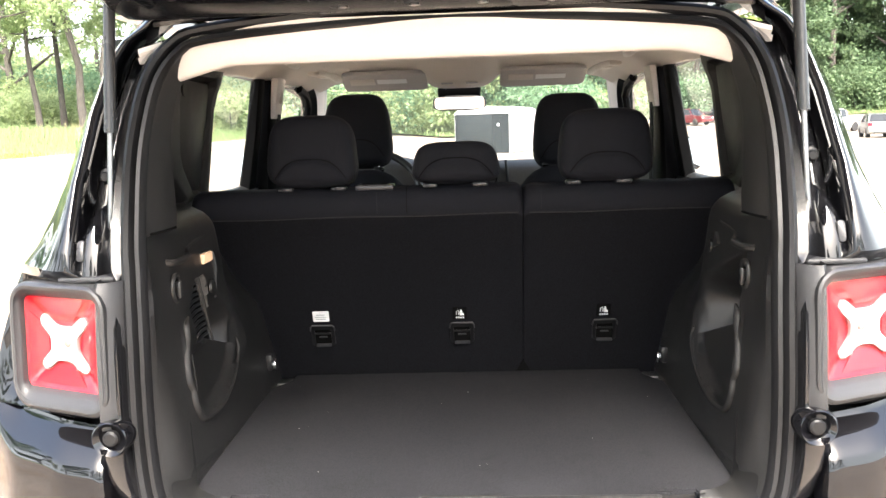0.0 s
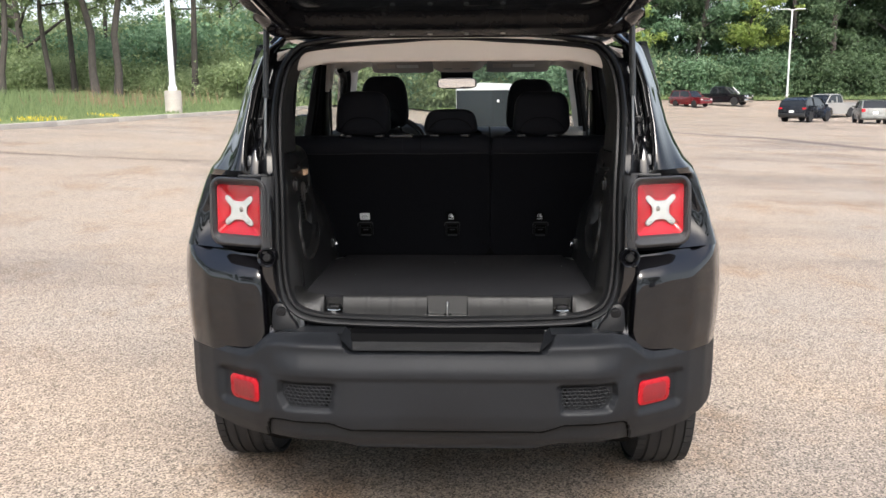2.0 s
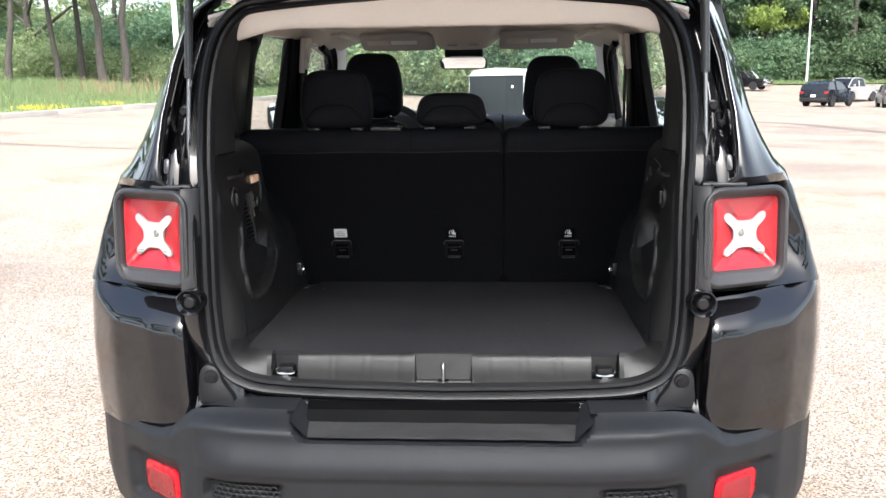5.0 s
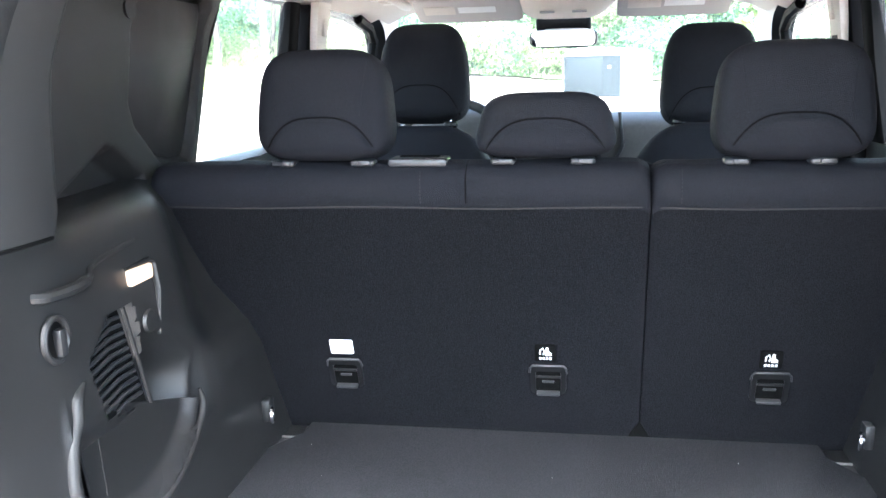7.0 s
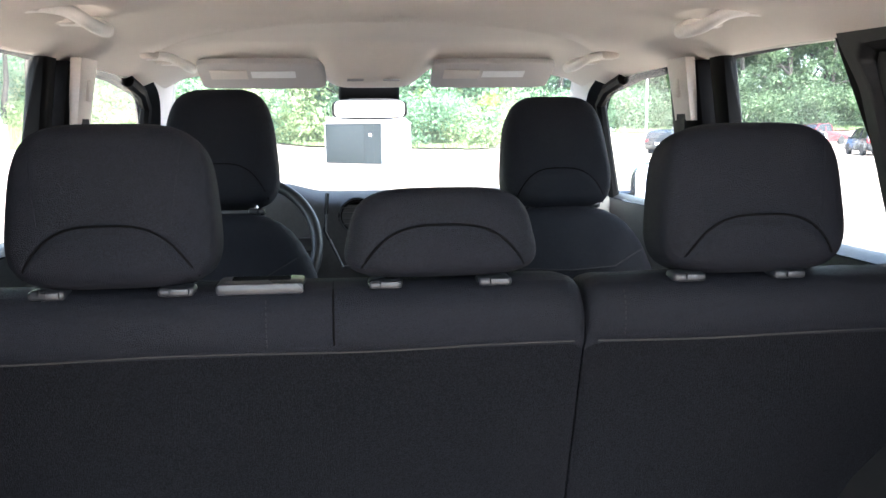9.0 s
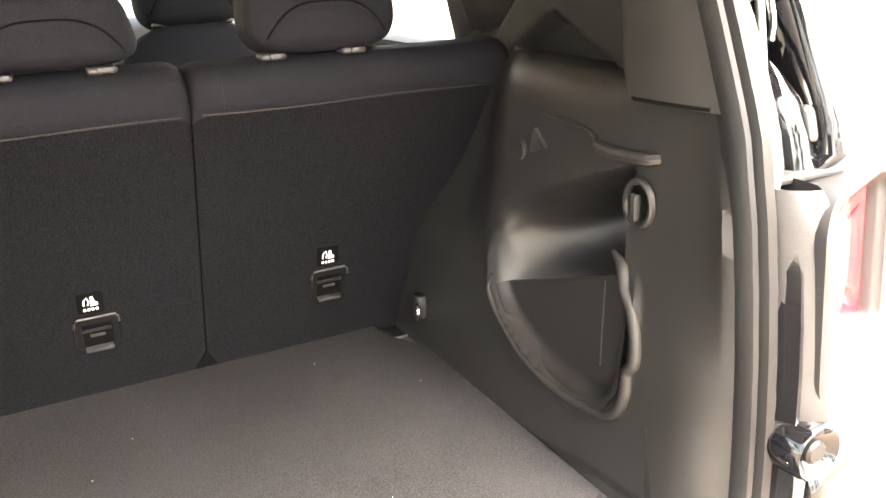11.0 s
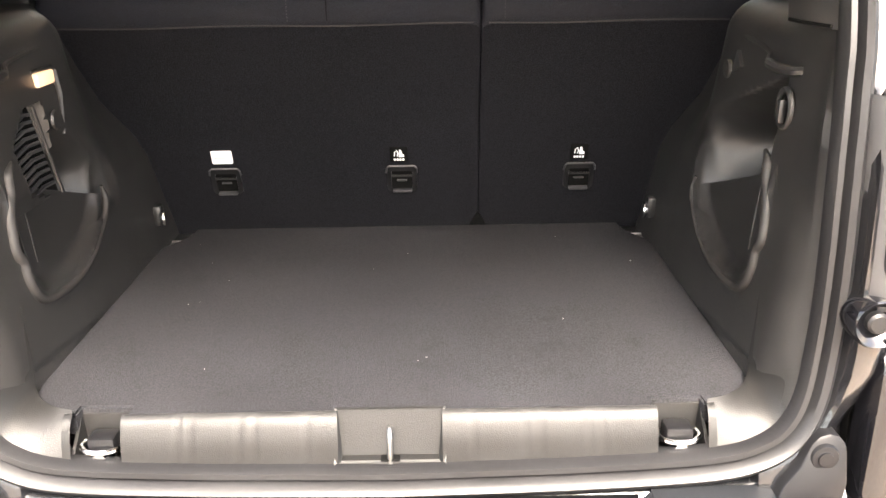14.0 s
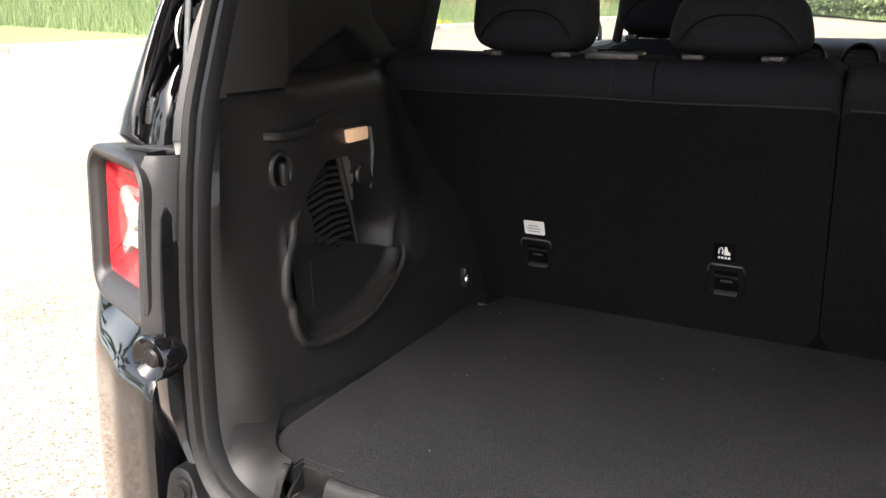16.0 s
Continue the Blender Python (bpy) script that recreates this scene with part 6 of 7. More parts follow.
def tail_lamp(s):
    """Square lamp in a thick rounded bezel: a red bowl with a white cross deep inside, under a clear cover; local x outward, y into the car, z up."""
    turn = Matrix(((s * 0.922, 0.16 * s, -0.01 * s, s * 0.668), (0.387, 0.975, 0.065, 0.116), (0, -0.12, 1, 1.091), (0, 0, 0, 1)))
    w, h = LAMP_W, LAMP_H
    ow, oh, z0 = 0.166, 0.155, 0.007  # the opening
    rings = []
    for f, d, r in ((0.0, 0.075, 0.042), (0.0, 0.012, 0.042), (0.02, 0.002, 0.042), (0.09, -0.006, 0.041), (0.24, -0.010, 0.038), (0.42, -0.008, 0.033), (0.56, -0.001, 0.027), (0.68, 0.002, 0.022), (0.78, 0.006, 0.018), (0.92, 0.016, 0.013), (1.0, 0.022, 0.010)):
        rings.append([(a, d, b + z0 * f) for a, b in rrect(w + (ow - w) * f, h + (oh - h) * f, r, 6)])
    lamp = part("tail_lamp", moved(loft(rings, True), turn), BEZEL, car, "square tail lamp in a thick dark plastic bezel")

    # red bowl: sloping facets between the opening and a flat floor
    def ring(k, d, r):
        return [(a, d, b + z0) for a, b in rrect(ow * k, oh * k, r, 3)]
    bowl = loft([ring(1.02, 0.018, 0.010), ring(0.86, 0.027, 0.008), ring(0.60, 0.044, 0.005), ring(0.02, 0.0445, 0.0001)], True)
    part("lens", moved(bowl, turn), RED_LENS, lamp, "deep red lamp lens", smooth=False)
    for a0, b0 in ((0, -1), (0, 1), (-1, 0), (1, 0)):
        # raised wedge on each wall of the bowl
        ca, cb = a0 * ow * 0.46, b0 * oh * 0.46
        ta, tb = (b0, 0) if a0 == 0 else (0, a0)
        out = [(ca + ta * 0.052, 0.022, cb + tb * 0.052), (ca - ta * 0.052, 0.022, cb - tb * 0.052), (ca * 0.52 - ta * 0.020, 0.041, cb * 0.52 - tb * 0.020), (ca * 0.52 + ta * 0.020, 0.041, cb * 0.52 + tb * 0.020)]
        low = [(a, d + 0.012, b) for a, d, b in out]
        part("facet", moved(([(a, d, b + z0) for a, d, b in out + low], [(0, 1, 2, 3), (0, 4, 5, 1), (1, 5, 6, 2), (2, 6, 7, 3), (3, 7, 4, 0)]), turn), RED_LENS, lamp, smooth=False)
    # white cross: a waisted body with four flared arms
    half = [(0.0315, 0.0), (0.0325, 0.0100), (0.0365, 0.0165), (0.0530, 0.0310), (0.0560, 0.0370), (0.0545, 0.0435), (0.0490, 0.0480), (0.0425, 0.0480), (0.0370, 0.0450), (0.0210, 0.0325), (0.0120, 0.0300), (0.0, 0.0295)]
    outline = half + [(-a, b) for a, b in reversed(half[:-1])]
    outline += [(a, -b) for a, b in reversed(outline[1:-1])]
    cross = part("cross_lens", moved(loft([[(a * 1.03, 0.046, b * 1.03 + z0 * 0.6) for a, b in outline], [(a, 0.033, b + z0 * 0.6) for a, b in outline], [(a * 0.93, 0.029, b * 0.93 + z0 * 0.6) for a, b in outline], [(a * 0.45, 0.0285, b * 0.45 + z0 * 0.6) for a, b in outline]], True, True), turn), WHITE_LENS, lamp, "frosted white cross deep in the lens")
    for a in (-1, 1):
        for k in range(4):
            part("prism", moved(box(a * 0.037 + 0.0012 * k, 0.0288, -0.032 - 0.0035 * k + z0 * 0.6, 0.012, 0.002, 0.0016), turn), BEZEL if k % 2 else WHITE_LENS, cross)
    part("bulb", moved(lathe([(0.0, 0.023), (0.005, 0.023), (0.008, 0.026), (0.009, 0.031), (0.0, 0.031)], 16, "y", (-0.010, 0, z0 + 0.002)), turn), ZINC, lamp)
    cover = part("cover", moved(grid(lambda a, b: (a, 0.017 - 0.006 * (1 - (2 * a / ow) ** 2) * (1 - (2 * b / oh) ** 2), b + z0), steps(-ow / 2, ow / 2, 12), steps(-oh / 2, oh / 2, 12)), turn), CLEAR, lamp, "clear glossy cover")
    cover.visible_shadow = False
    part("backing", moved(box(0, 0.085, 0, w * 0.93, 0.05, h * 0.93, 0.03), turn), BEZEL, lamp)
    return lamp


for s in (-1, 1):
    tail_lamp(s)
    # plastic bracket between the lamp and the opening
    rows = []
    for z in [0.965, 0.975, 1.0, 1.06, 1.12, 1.17, 1.195, 1.205]:
        g = 0.005 if 0.97 < z < 1.2 else 0.0
        y = ap_y(z)
        rows.append([(s * x, y + dy, z) for x, dy in ((0.542, 0.030), (0.545, 0.002 - g), (0.549, -0.012 - g), (0.557, -0.026 - g), (0.568, -0.036 - g), (0.580, -0.040 - g), (0.590, -0.026), (0.600, 0.06))])
    part("lamp_bracket", loft(rows), BEZEL, car, "dark plastic strip beside the tail lamp")
    part("bracket_top", mirrored(box(0.620, ap_y(1.205) + 0.04, 1.203, 0.10, 0.07, 0.010, 0.004), s), BEZEL, car)
    # bump stop in its cup
    cup = part("bump_stop", lathe([(0.013, 0.086), (0.013, 0.080), (0.018, 0.078), (0.024, 0.070), (0.028, 0.066), (0.031, 0.070), (0.032, 0.105), (0.0, 0.105)], 24, "y", (s * 0.567, -0.012, 0.953)), PAINT, car, "round rubber bump stop in a glossy cup")
    part("rubber_pad", lathe([(0.0, 0.064), (0.010, 0.064), (0.013, 0.067), (0.013, 0.09), (0.0, 0.09)], 18, "y", (s * 0.567, -0.008, 0.953)), RUBBER, cup)
    # corner plate and its bolt
    plate_ = [(0.478, 0.742), (0.498, 0.766), (0.512, 0.795), (0.521, 0.804), (0.533, 0.807), (0.544, 0.804), (0.551, 0.796), (0.554, 0.784), (0.556, 0.745), (0.550, 0.722), (0.47, 0.722)]
    cp = part("corner_plate", mirrored(plate([(a, b) for a, b in plate_], 0.03, lambda a, b, d: (a, ap_y(b) - 0.030 + d, b), 0.003), s), DARK_PLASTIC, car, "small black corner plate")
    part("bolt", lathe([(0.0, -0.0045), (0.009, -0.0045), (0.0095, -0.002), (0.0105, -0.0015), (0.016, -0.0015), (0.018, 0.002), (0.018, 0.010), (0.0, 0.010)], 24, "y", (s * 0.527, ap_y(0.779) - 0.031, 0.779)), DARK_PLASTIC, cp)
    # dark channel below the lamp
    part("channel", mirrored(loft([[(0.566 + dx, ap_y(z) + dy, z) for dx, dy in ((0.0, 0.0), (0.004, 0.034), (0.022, 0.036), (0.030, 0.0))] for z in (0.70, 0.78, 0.86, 0.92)]), s), VOID, car)

# bumper: plan curve swept through an upright profile
def bumper_y(x):
    return table([(0, -0.082), (0.30, -0.080), (0.44, -0.066), (0.52, -0.042), (0.60, 0.005), (0.68, 0.062), (0.76, 0.128), (0.83, 0.205), (0.872, 0.275), (0.893, 0.335), (0.902, 0.43)], abs(x))


def bumper_top(x):
    return table([(0, 0.728), (0.50, 0.728), (0.545, 0.720), (0.575, 0.696), (0.60, 0.672), (0.63, 0.660), (0.70, 0.655), (0.902, 0.655)], abs(x))


def bumper_low(x):
    return table([(0, 0.372), (0.26, 0.372), (0.33, 0.392), (0.50, 0.392), (0.56, 0.384), (0.66, 0.376), (0.78, 0.386), (0.86, 0.412), (0.902, 0.475)], abs(x))


REFLECT = [(0.588, 0.580), (0.718, 0.567), (0.716, 0.485), (0.592, 0.494)]
GRILLE = [(0.338, 0.582), (0.496, 0.582), (0.502, 0.550), (0.484, 0.510), (0.350, 0.510)]


def bumper_face(a, z):
    """The bumper's skin without its openings."""
    top, low = bumper_top(a), bumper_low(a)
    v = (z - low) / (top - low)
    y = bumper_y(a)
    y += 0.060 * smooth(0.90, 1.0, v) ** 2 * smooth(0.70, 0.40, a) + 0.012 * smooth(0.93, 1.0, v)
    waist = smooth(0.56, 0.46, a)
    y += 0.006 * waist * smooth(0.615, 0.600, z) - 0.022 * waist * smooth(0.690, 0.625, z)
    y += 0.016 * smooth(0.50, 0.40, z) + 0.022 * smooth(0.44, 0.372, z) ** 2
    lower = smooth(0.004, -0.004, z - table([(0, 0.440), (0.285, 0.440), (0.35, 0.462), (0.52, 0.463), (0.545, 0.452), (0.557, 0.415), (0.560, 0.36)], a))
    y += 0.012 * lower
    y -= 0.016 * math.exp(-((a - 0.585) / 0.07) ** 2) * smooth(0.64, 0.56, z) * smooth(0.40, 0.50, z)
    return y


def bumper_point(x, v):
    a = abs(x)
    z = bumper_low(x) + (bumper_top(x) - bumper_low(x)) * v
    y = bumper_face(a, z)
    y += 0.024 * smooth(0.032, -0.002, poly_distance(a, z, REFLECT))
    y += 0.022 * smooth(0.014, -0.004, poly_distance(a, z, GRILLE))
    pad = smooth(0.326, 0.314, a + 0.95 * (0.726 - z))
    y += 0.150 * pad * smooth(0.684, 0.692, z)
    return (x * 1.024, y, z - 0.034 * pad * smooth(0.692, 0.728, z))


ux = sorted(set([round(v, 4) for v in steps(-0.902, 0.902, 240)]))
bumper = part("bumper", grid(bumper_point, ux, steps(0, 1, 62)), BUMPER, car, "textured dark grey plastic rear bumper")
part("step_pad", grid(lambda x, v: (x * (0.955 + 0.035 * v), -0.074 + 0.072 * v + 0.001 * math.sin(40 * x), 0.693 + 0.006 * v + 0.0015 * math.sin(v * 9)), steps(-0.296, 0.296, 30), steps(0, 1, 4)), SCUFFED, bumper, "dusty scuffed step pad")
part("step_riser", grid(lambda x, v: (x * (0.99 + 0.035 * v), -0.003 + 0.066 * v, 0.698 + 0.020 * smooth(0, 0.35, v) + 0.006 * v), steps(-0.300, 0.300, 12), steps(0, 1, 6)), MATT, bumper, "smooth dark riser behind the step")
for s in (-1, 1):
    part("bumper_shelf", grid(lambda x, v: (x, (bumper_y(x) + 0.068) + (0.105 - bumper_y(x) - 0.045) * v, bumper_top(x) - 0.001 + 0.002 * v), [x for x in ux if 0.318 < s * x < 0.60], steps(0, 1, 4)), BUMPER, bumper)
    part("step_wall", mirrored(loft([[(0.282, -0.072, 0.688), (0.288, 0.06, 0.694)], [(0.322, -0.060, 0.726), (0.322, 0.06, 0.730)]]), s), BUMPER, bumper)
part("valance", grid(lambda x, v: (x, bumper_y(x) * 0.6 + 0.075 + 0.03 * v, bumper_low(x) + 0.008 - 0.055 * v * smooth(0.76, 0.55, abs(x))), [x for x in ux if abs(x) < 0.78], steps(0, 1, 4)), VOID, bumper, "dark lower lip under the bumper")
GAP_LINE = [(0, 0.442), (0.285, 0.442), (0.35, 0.464), (0.52, 0.465), (0.542, 0.456), (0.553, 0.430), (0.557, 0.385)]
seam = [(x * 1.024, bumper_face(abs(x), table(GAP_LINE, abs(x))) + 0.003, table(GAP_LINE, abs(x))) for x in steps(-0.557, 0.557, 160)]
part("panel_gap", tube(seam, 0.0042, 6), VOID, bumper, "dark gap above the lower bumper panel")
for s in (-1, 1):
    # tow-eye flap line and lower panel
    ref = [(0.653 + a + 0.04 * b, 0.5315 + b - 0.11 * a) for a, b in rrect(0.120, 0.078, 0.020)]
    part("reflector", mirrored(plate(ref, 0.02, lambda a, b, d: (a, bumper_face(a, 0.525) + 0.002 + d, b), 0.006), s), RED_REFLECTOR, bumper, "red plastic reflector")
    inner = [(a * 0.74 + 0.653 * 0.26, b * 0.70 + 0.527 * 0.30) for a, b in ref]
    part("reflector_core", mirrored(plate(inner, 0.004, lambda a, b, d: (a, bumper_face(a, 0.525) - 0.0005 + d, b), 0.002), s), RED_CORE, bumper, "darker core of the reflector")
    # honeycomb insert, cell by cell
    cells = []
    for i in range(10):
        for j in range(7):
            a, z = 0.352 + 0.0152 * i + 0.0076 * (j % 2), 0.517 + 0.0112 * j
            if poly_distance(a, z, GRILLE) < -0.005:
                ring = [(a + 0.0078 * math.cos(t), bumper_face(a, z) + 0.014, z + 0.0062 * math.sin(t)) for t in [math.pi * k / 3 for k in range(6)]]
                cells.append(tube(ring, 0.0017, 4, True))
    part("honeycomb", mirrored(join(*cells), s), BUMPER, bumper, "honeycomb grille insert")
    part("honeycomb_back", mirrored(plate(GRILLE, 0.004, lambda a, b, d: (a, bumper_face(a, b) + 0.019 + d, b)), s), VOID, bumper)


# wheels
def wheel(x, y, s):
    w = 0.215
    z = 0.343 + land(x, y)
    prof = [(0.222, -w / 2 + 0.012), (0.245, -w / 2), (0.290, -w / 2 - 0.004), (0.322, -w / 2 + 0.008), (0.337, -w / 2 + 0.030), (0.342, -0.05), (0.343, 0.0), (0.342, 0.05), (0.337, w / 2 - 0.030), (0.322, w / 2 - 0.008), (0.290, w / 2 + 0.004), (0.245, w / 2), (0.222, w / 2 - 0.012)]
    hub = new("wheel")
    hub.parent = car
    hub.matrix_basis = Matrix.Translation((x, y, z))
    part("tyre", lathe(prof, 48, "x"), TYRE, hub, "black rubber tyre with treads")
    blocks = []
    for k in range(60):
        t = 2 * math.pi * k / 60
        for lane, wd in ((-0.085, 0.030), (0.085, 0.030)):
            r = 0.3405
            m = Matrix.Rotation(t + 0.05 * (lane > 0), 4, "X") @ Matrix.Translation((lane, 0, r))
            blocks.append(moved(box(0, 0, 0, wd, 0.0325, 0.009), m))
    for lane, wd in ((-0.045, 0.030), (0.0, 0.036), (0.045, 0.030)):
        blocks.append(lathe([(0.338, lane - wd / 2), (0.348, lane - wd / 2 + 0.001), (0.3495, lane), (0.348, lane + wd / 2 - 0.001), (0.338, lane + wd / 2)], 48, "x"))
    part("tread", join(*blocks), TYRE, hub)
    part("rim", lathe([(0.0, s * 0.06), (0.06, s * 0.07), (0.08, s * 0.05), (0.17, s * 0.04), (0.205, s * 0.085), (0.226, s * 0.095), (0.226, -s * 0.09), (0.20, -s * 0.08), (0.0, -s * 0.05)], 36, "x"), SILVER, hub)


for s in (-1, 1):
    for y in AXLES:
        wheel(s * 0.797, y, s)

# gas struts
for s in (-1, 1):
    foot, head = Vector((s * 0.587, 0.170, 1.238)), Vector((s * 0.580, 0.246, 1.712))
    mid = foot.lerp(head, 0.44)
    st = part("gas_strut", tube([mid, head], 0.0100, 12), TRIM_SMOOTH, car, "black gas strut holding the tailgate")
    part("rod", tube([foot, mid], 0.0048, 10), STEEL, st, "bare steel rod")
    part("socket", tube([foot + Vector((0, 0, -0.015)), foot + Vector((0, 0, 0.028))], 0.0095, 10), TRIM_SMOOTH, st)
    part("drain_channel", mirrored(tube([(0.622, ap_y(1.22) + 0.05, 1.22), (0.618, ap_y(1.34) + 0.05, 1.34), (0.605, ap_y(1.48) + 0.05, 1.48), (0.590, ap_y(1.54) + 0.05, 1.54)], 0.010, 8), s), JAMB, car)
    # moulded bracket at the strut's foot: wide below, drawn in above
    rows = []
    for z, x0, x1, y in ((1.205, 0.598, 0.648, 0.012), (1.240, 0.598, 0.648, 0.012), (1.272, 0.597, 0.643, 0.014), (1.300, 0.596, 0.632, 0.020), (1.322, 0.595, 0.620, 0.030), (1.332, 0.594, 0.612, 0.048)):
        m_ = (x0 + x1) / 2
        rows.append([(x0, ap_y(z) + y + 0.05, z), (x0 + 0.002, ap_y(z) + y + 0.012, z), (x0 + 0.008, ap_y(z) + y + 0.002, z), (m_, ap_y(z) + y - 0.003, z), (x1 - 0.009, ap_y(z) + y + 0.003, z), (x1 - 0.002, ap_y(z) + y + 0.014, z), (x1, ap_y(z) + y + 0.05, z)])
    bracket = part("strut_bracket", mirrored(loft(rows), s), PAINT, car, "moulded black bracket at the foot of the strut")
    part("plug", mirrored(plate([(0.634 + a, 1.250 + b) for a, b in rrect(0.013, 0.034, 0.005, 3)], 0.006, lambda a, b, d: (a, ap_y(b) + 0.009 + d, b), 0.002), s), GUIDE, bracket, "small grey plug")
    part("pillar_stop", lathe([(0.0, -0.010), (0.007, -0.010), (0.009, -0.006), (0.009, 0.0), (0.014, 0.002), (0.014, 0.012), (0.0, 0.012)], 18, "y", (s * 0.612, ap_y(1.371) + 0.034, 1.371)), RUBBER, car, "small round rubber stop on the pillar")
    flange = [(0.630, 1.500), (0.638, 1.456), (0.642, 1.412), (0.641, 1.372), (0.636, 1.345), (0.624, 1.325)]
    part("pillar_flange", mirrored(tube(spline([(x, ap_y(z) + 0.026, z) for x, z in flange], 4), 0.0042, 8), s), JAMB, car, "folded edge of the pillar")

# tailgate, raised: along u from the hinge to its lower edge, w across
GATE_A = radians(15)
HINGE = Vector((0, 0.345, 1.700))


def gate_at(w, u, d):
    """w across, u from the hinge, d below the skin."""
    return (w, HINGE.y - u * math.cos(GATE_A) - d * math.sin(GATE_A), HINGE.z + u * math.sin(GATE_A) - d * math.cos(GATE_A))


def gate_half(u):
    return table([(0.0, 0.560), (0.05, 0.606), (0.10, 0.621), (0.14, 0.614), (0.18, 0.587), (0.205, 0.582), (0.235, 0.594), (0.27, 0.618), (0.30, 0.632), (0.36, 0.635), (0.42, 0.623), (0.50, 0.606), (0.54, 0.598), (0.85, 0.58), (0.93, 0.55), (0.97, 0.47)], u)


gate = part("tailgate", grid(lambda w, u: gate_at(w * gate_half(u), u, 0.028 * abs(w) ** 4 - 0.02 * math.sin(3 * u)), steps(-1, 1, 24), [0, 0.03, 0.06, 0.10, 0.13, 0.16, 0.185, 0.205, 0.23, 0.26, 0.30, 0.35, 0.4, 0.47, 0.55, 0.65, 0.75, 0.85, 0.9, 0.94, 0.97]), PAINT, car, "raised black tailgate")
GLASS = [(w, u) for w, u in ((-0.43, 0.17), (0.43, 0.17), (0.470, 0.21), (0.490, 0.44), (0.46, 0.475), (-0.46, 0.475), (-0.490, 0.44), (-0.470, 0.21))]


def gate_under(w, u):
    ww = w * gate_half(u)
    inner = poly_distance(ww, u, GLASS)
    if inner < -0.012:
        return None
    edge = gate_half(u) - abs(ww)
    d = 0.030 + 0.045 * smooth(0.0, 0.05, edge) * smooth(0.0, 0.05, u) - 0.035 * smooth(0.05, -0.012, inner) - 0.01 * smooth(0.50, 0.56, u)
    d -= 0.03 * smooth(0.90, 0.97, u)
    return gate_at(ww, u, d)


GATE_INNER = material("black_gate_frame", (0.007, 0.007, 0.008), 0.24, vary=0.15, spec=0.22)
part("gate_frame", grid(gate_under, steps(-1, 1, 80), sorted(steps(0, 0.97, 70))), GATE_INNER, gate, "glossy black inner frame of the tailgate")
part("gate_lip", loft([[gate_at(s_ * gate_half(u), u, 0.028) for s_, u in [(-1, u) for u in steps(0, 0.97, 60)] + [(1, u) for u in reversed(steps(0, 0.97, 60))]], [gate_at(s_ * gate_half(u), u, 0.034) for s_, u in [(-1, u) for u in steps(0, 0.97, 60)] + [(1, u) for u in reversed(steps(0, 0.97, 60))]]], True), JAMB, gate)
part("rear_glass", plate([(w, u) for w, u in GLASS], 0.004, lambda a, b, d: gate_at(a, b, 0.034 + d)), DARK_GLASS, gate, "dark tinted rear window")
part("gate_trim", grid(lambda w, u: gate_at(w * (gate_half(u) - 0.07), u, 0.066 - 0.02 * abs(w) ** 6 - 0.03 * smooth(0.86, 0.93, u)), steps(-1, 1, 30), steps(0.53, 0.93, 12)), DARK_PLASTIC, gate, "black plastic trim inside the tailgate")
for k, w in enumerate((-0.175, -0.055, 0.060, 0.175)):
    part("trim_screw", lathe([(0.0, 0.0), (0.007, 0.0), (0.009, 0.004), (0.0, 0.006)], 12, "z"), ZINC, gate, "", Matrix.Translation(gate_at(w, 0.105, 0.084)) @ pose(0, 0, 0, 180))
for w in (-0.36, 0.36):
    part("gate_hinge", box(w, 0.40, 1.700, 0.06, 0.10, 0.02, 0.006), JAMB, gate)
for s in (-1, 1):
    part("gate_gusset", tube([gate_at(s * 0.50, 0.12, 0.07), gate_at(s * 0.515, 0.25, 0.085), gate_at(s * 0.53, 0.45, 0.09)], 0.014, 8), JAMB, gate)

# ---- the lot: lamp posts, shed, parked cars ----
def lamp_post(x, y, z, high, heads, base, label):
    t = new("lamp_post")
    t.matrix_basis = Matrix.Translation((x, y, z))
    part("pole", lathe([(0.16 * base, 1.05 * base), (0.13, 1.12 * base), (0.105, 1.4), (0.075, high)], 16), POLE, t, "white painted pole")
    part("base", lathe([(0.40 * base, -0.4), (0.40 * base, 1.02 * base), (0.37 * base, 1.08 * base), (0.0, 1.08 * base)], 28), CONCRETE, t, "round concrete base")
    part("collar", lathe([(0.21 * base, 1.08 * base), (0.21 * base, 1.20 * base), (0.15, 1.30 * base), (0.12, 1.3 * base)], 16), POLE, t)
    for s in heads:
        part("lamp_head", box(s * 0.85, 0, high + 0.05, 1.05, 0.40, 0.09, 0.03), POLE, t, "flat white lamp head")
        part("arm", tube([(0, 0, high - 0.06), (s * 0.5, 0, high + 0.03)], 0.05, 8), POLE, t)
    return tagged(t, label, "lamp post", "lamp posts")


lamp_post(-11.15, 28.6, land(-11.15, 28.6) + 0.10, 7.6, (1,), 0.76, "white lamp post on a round concrete base")
lamp_post(34.0, 93.5, land(34.0, 93.5), 9.7, (-1, 1), 0.4, "white lamp post with two flat heads")


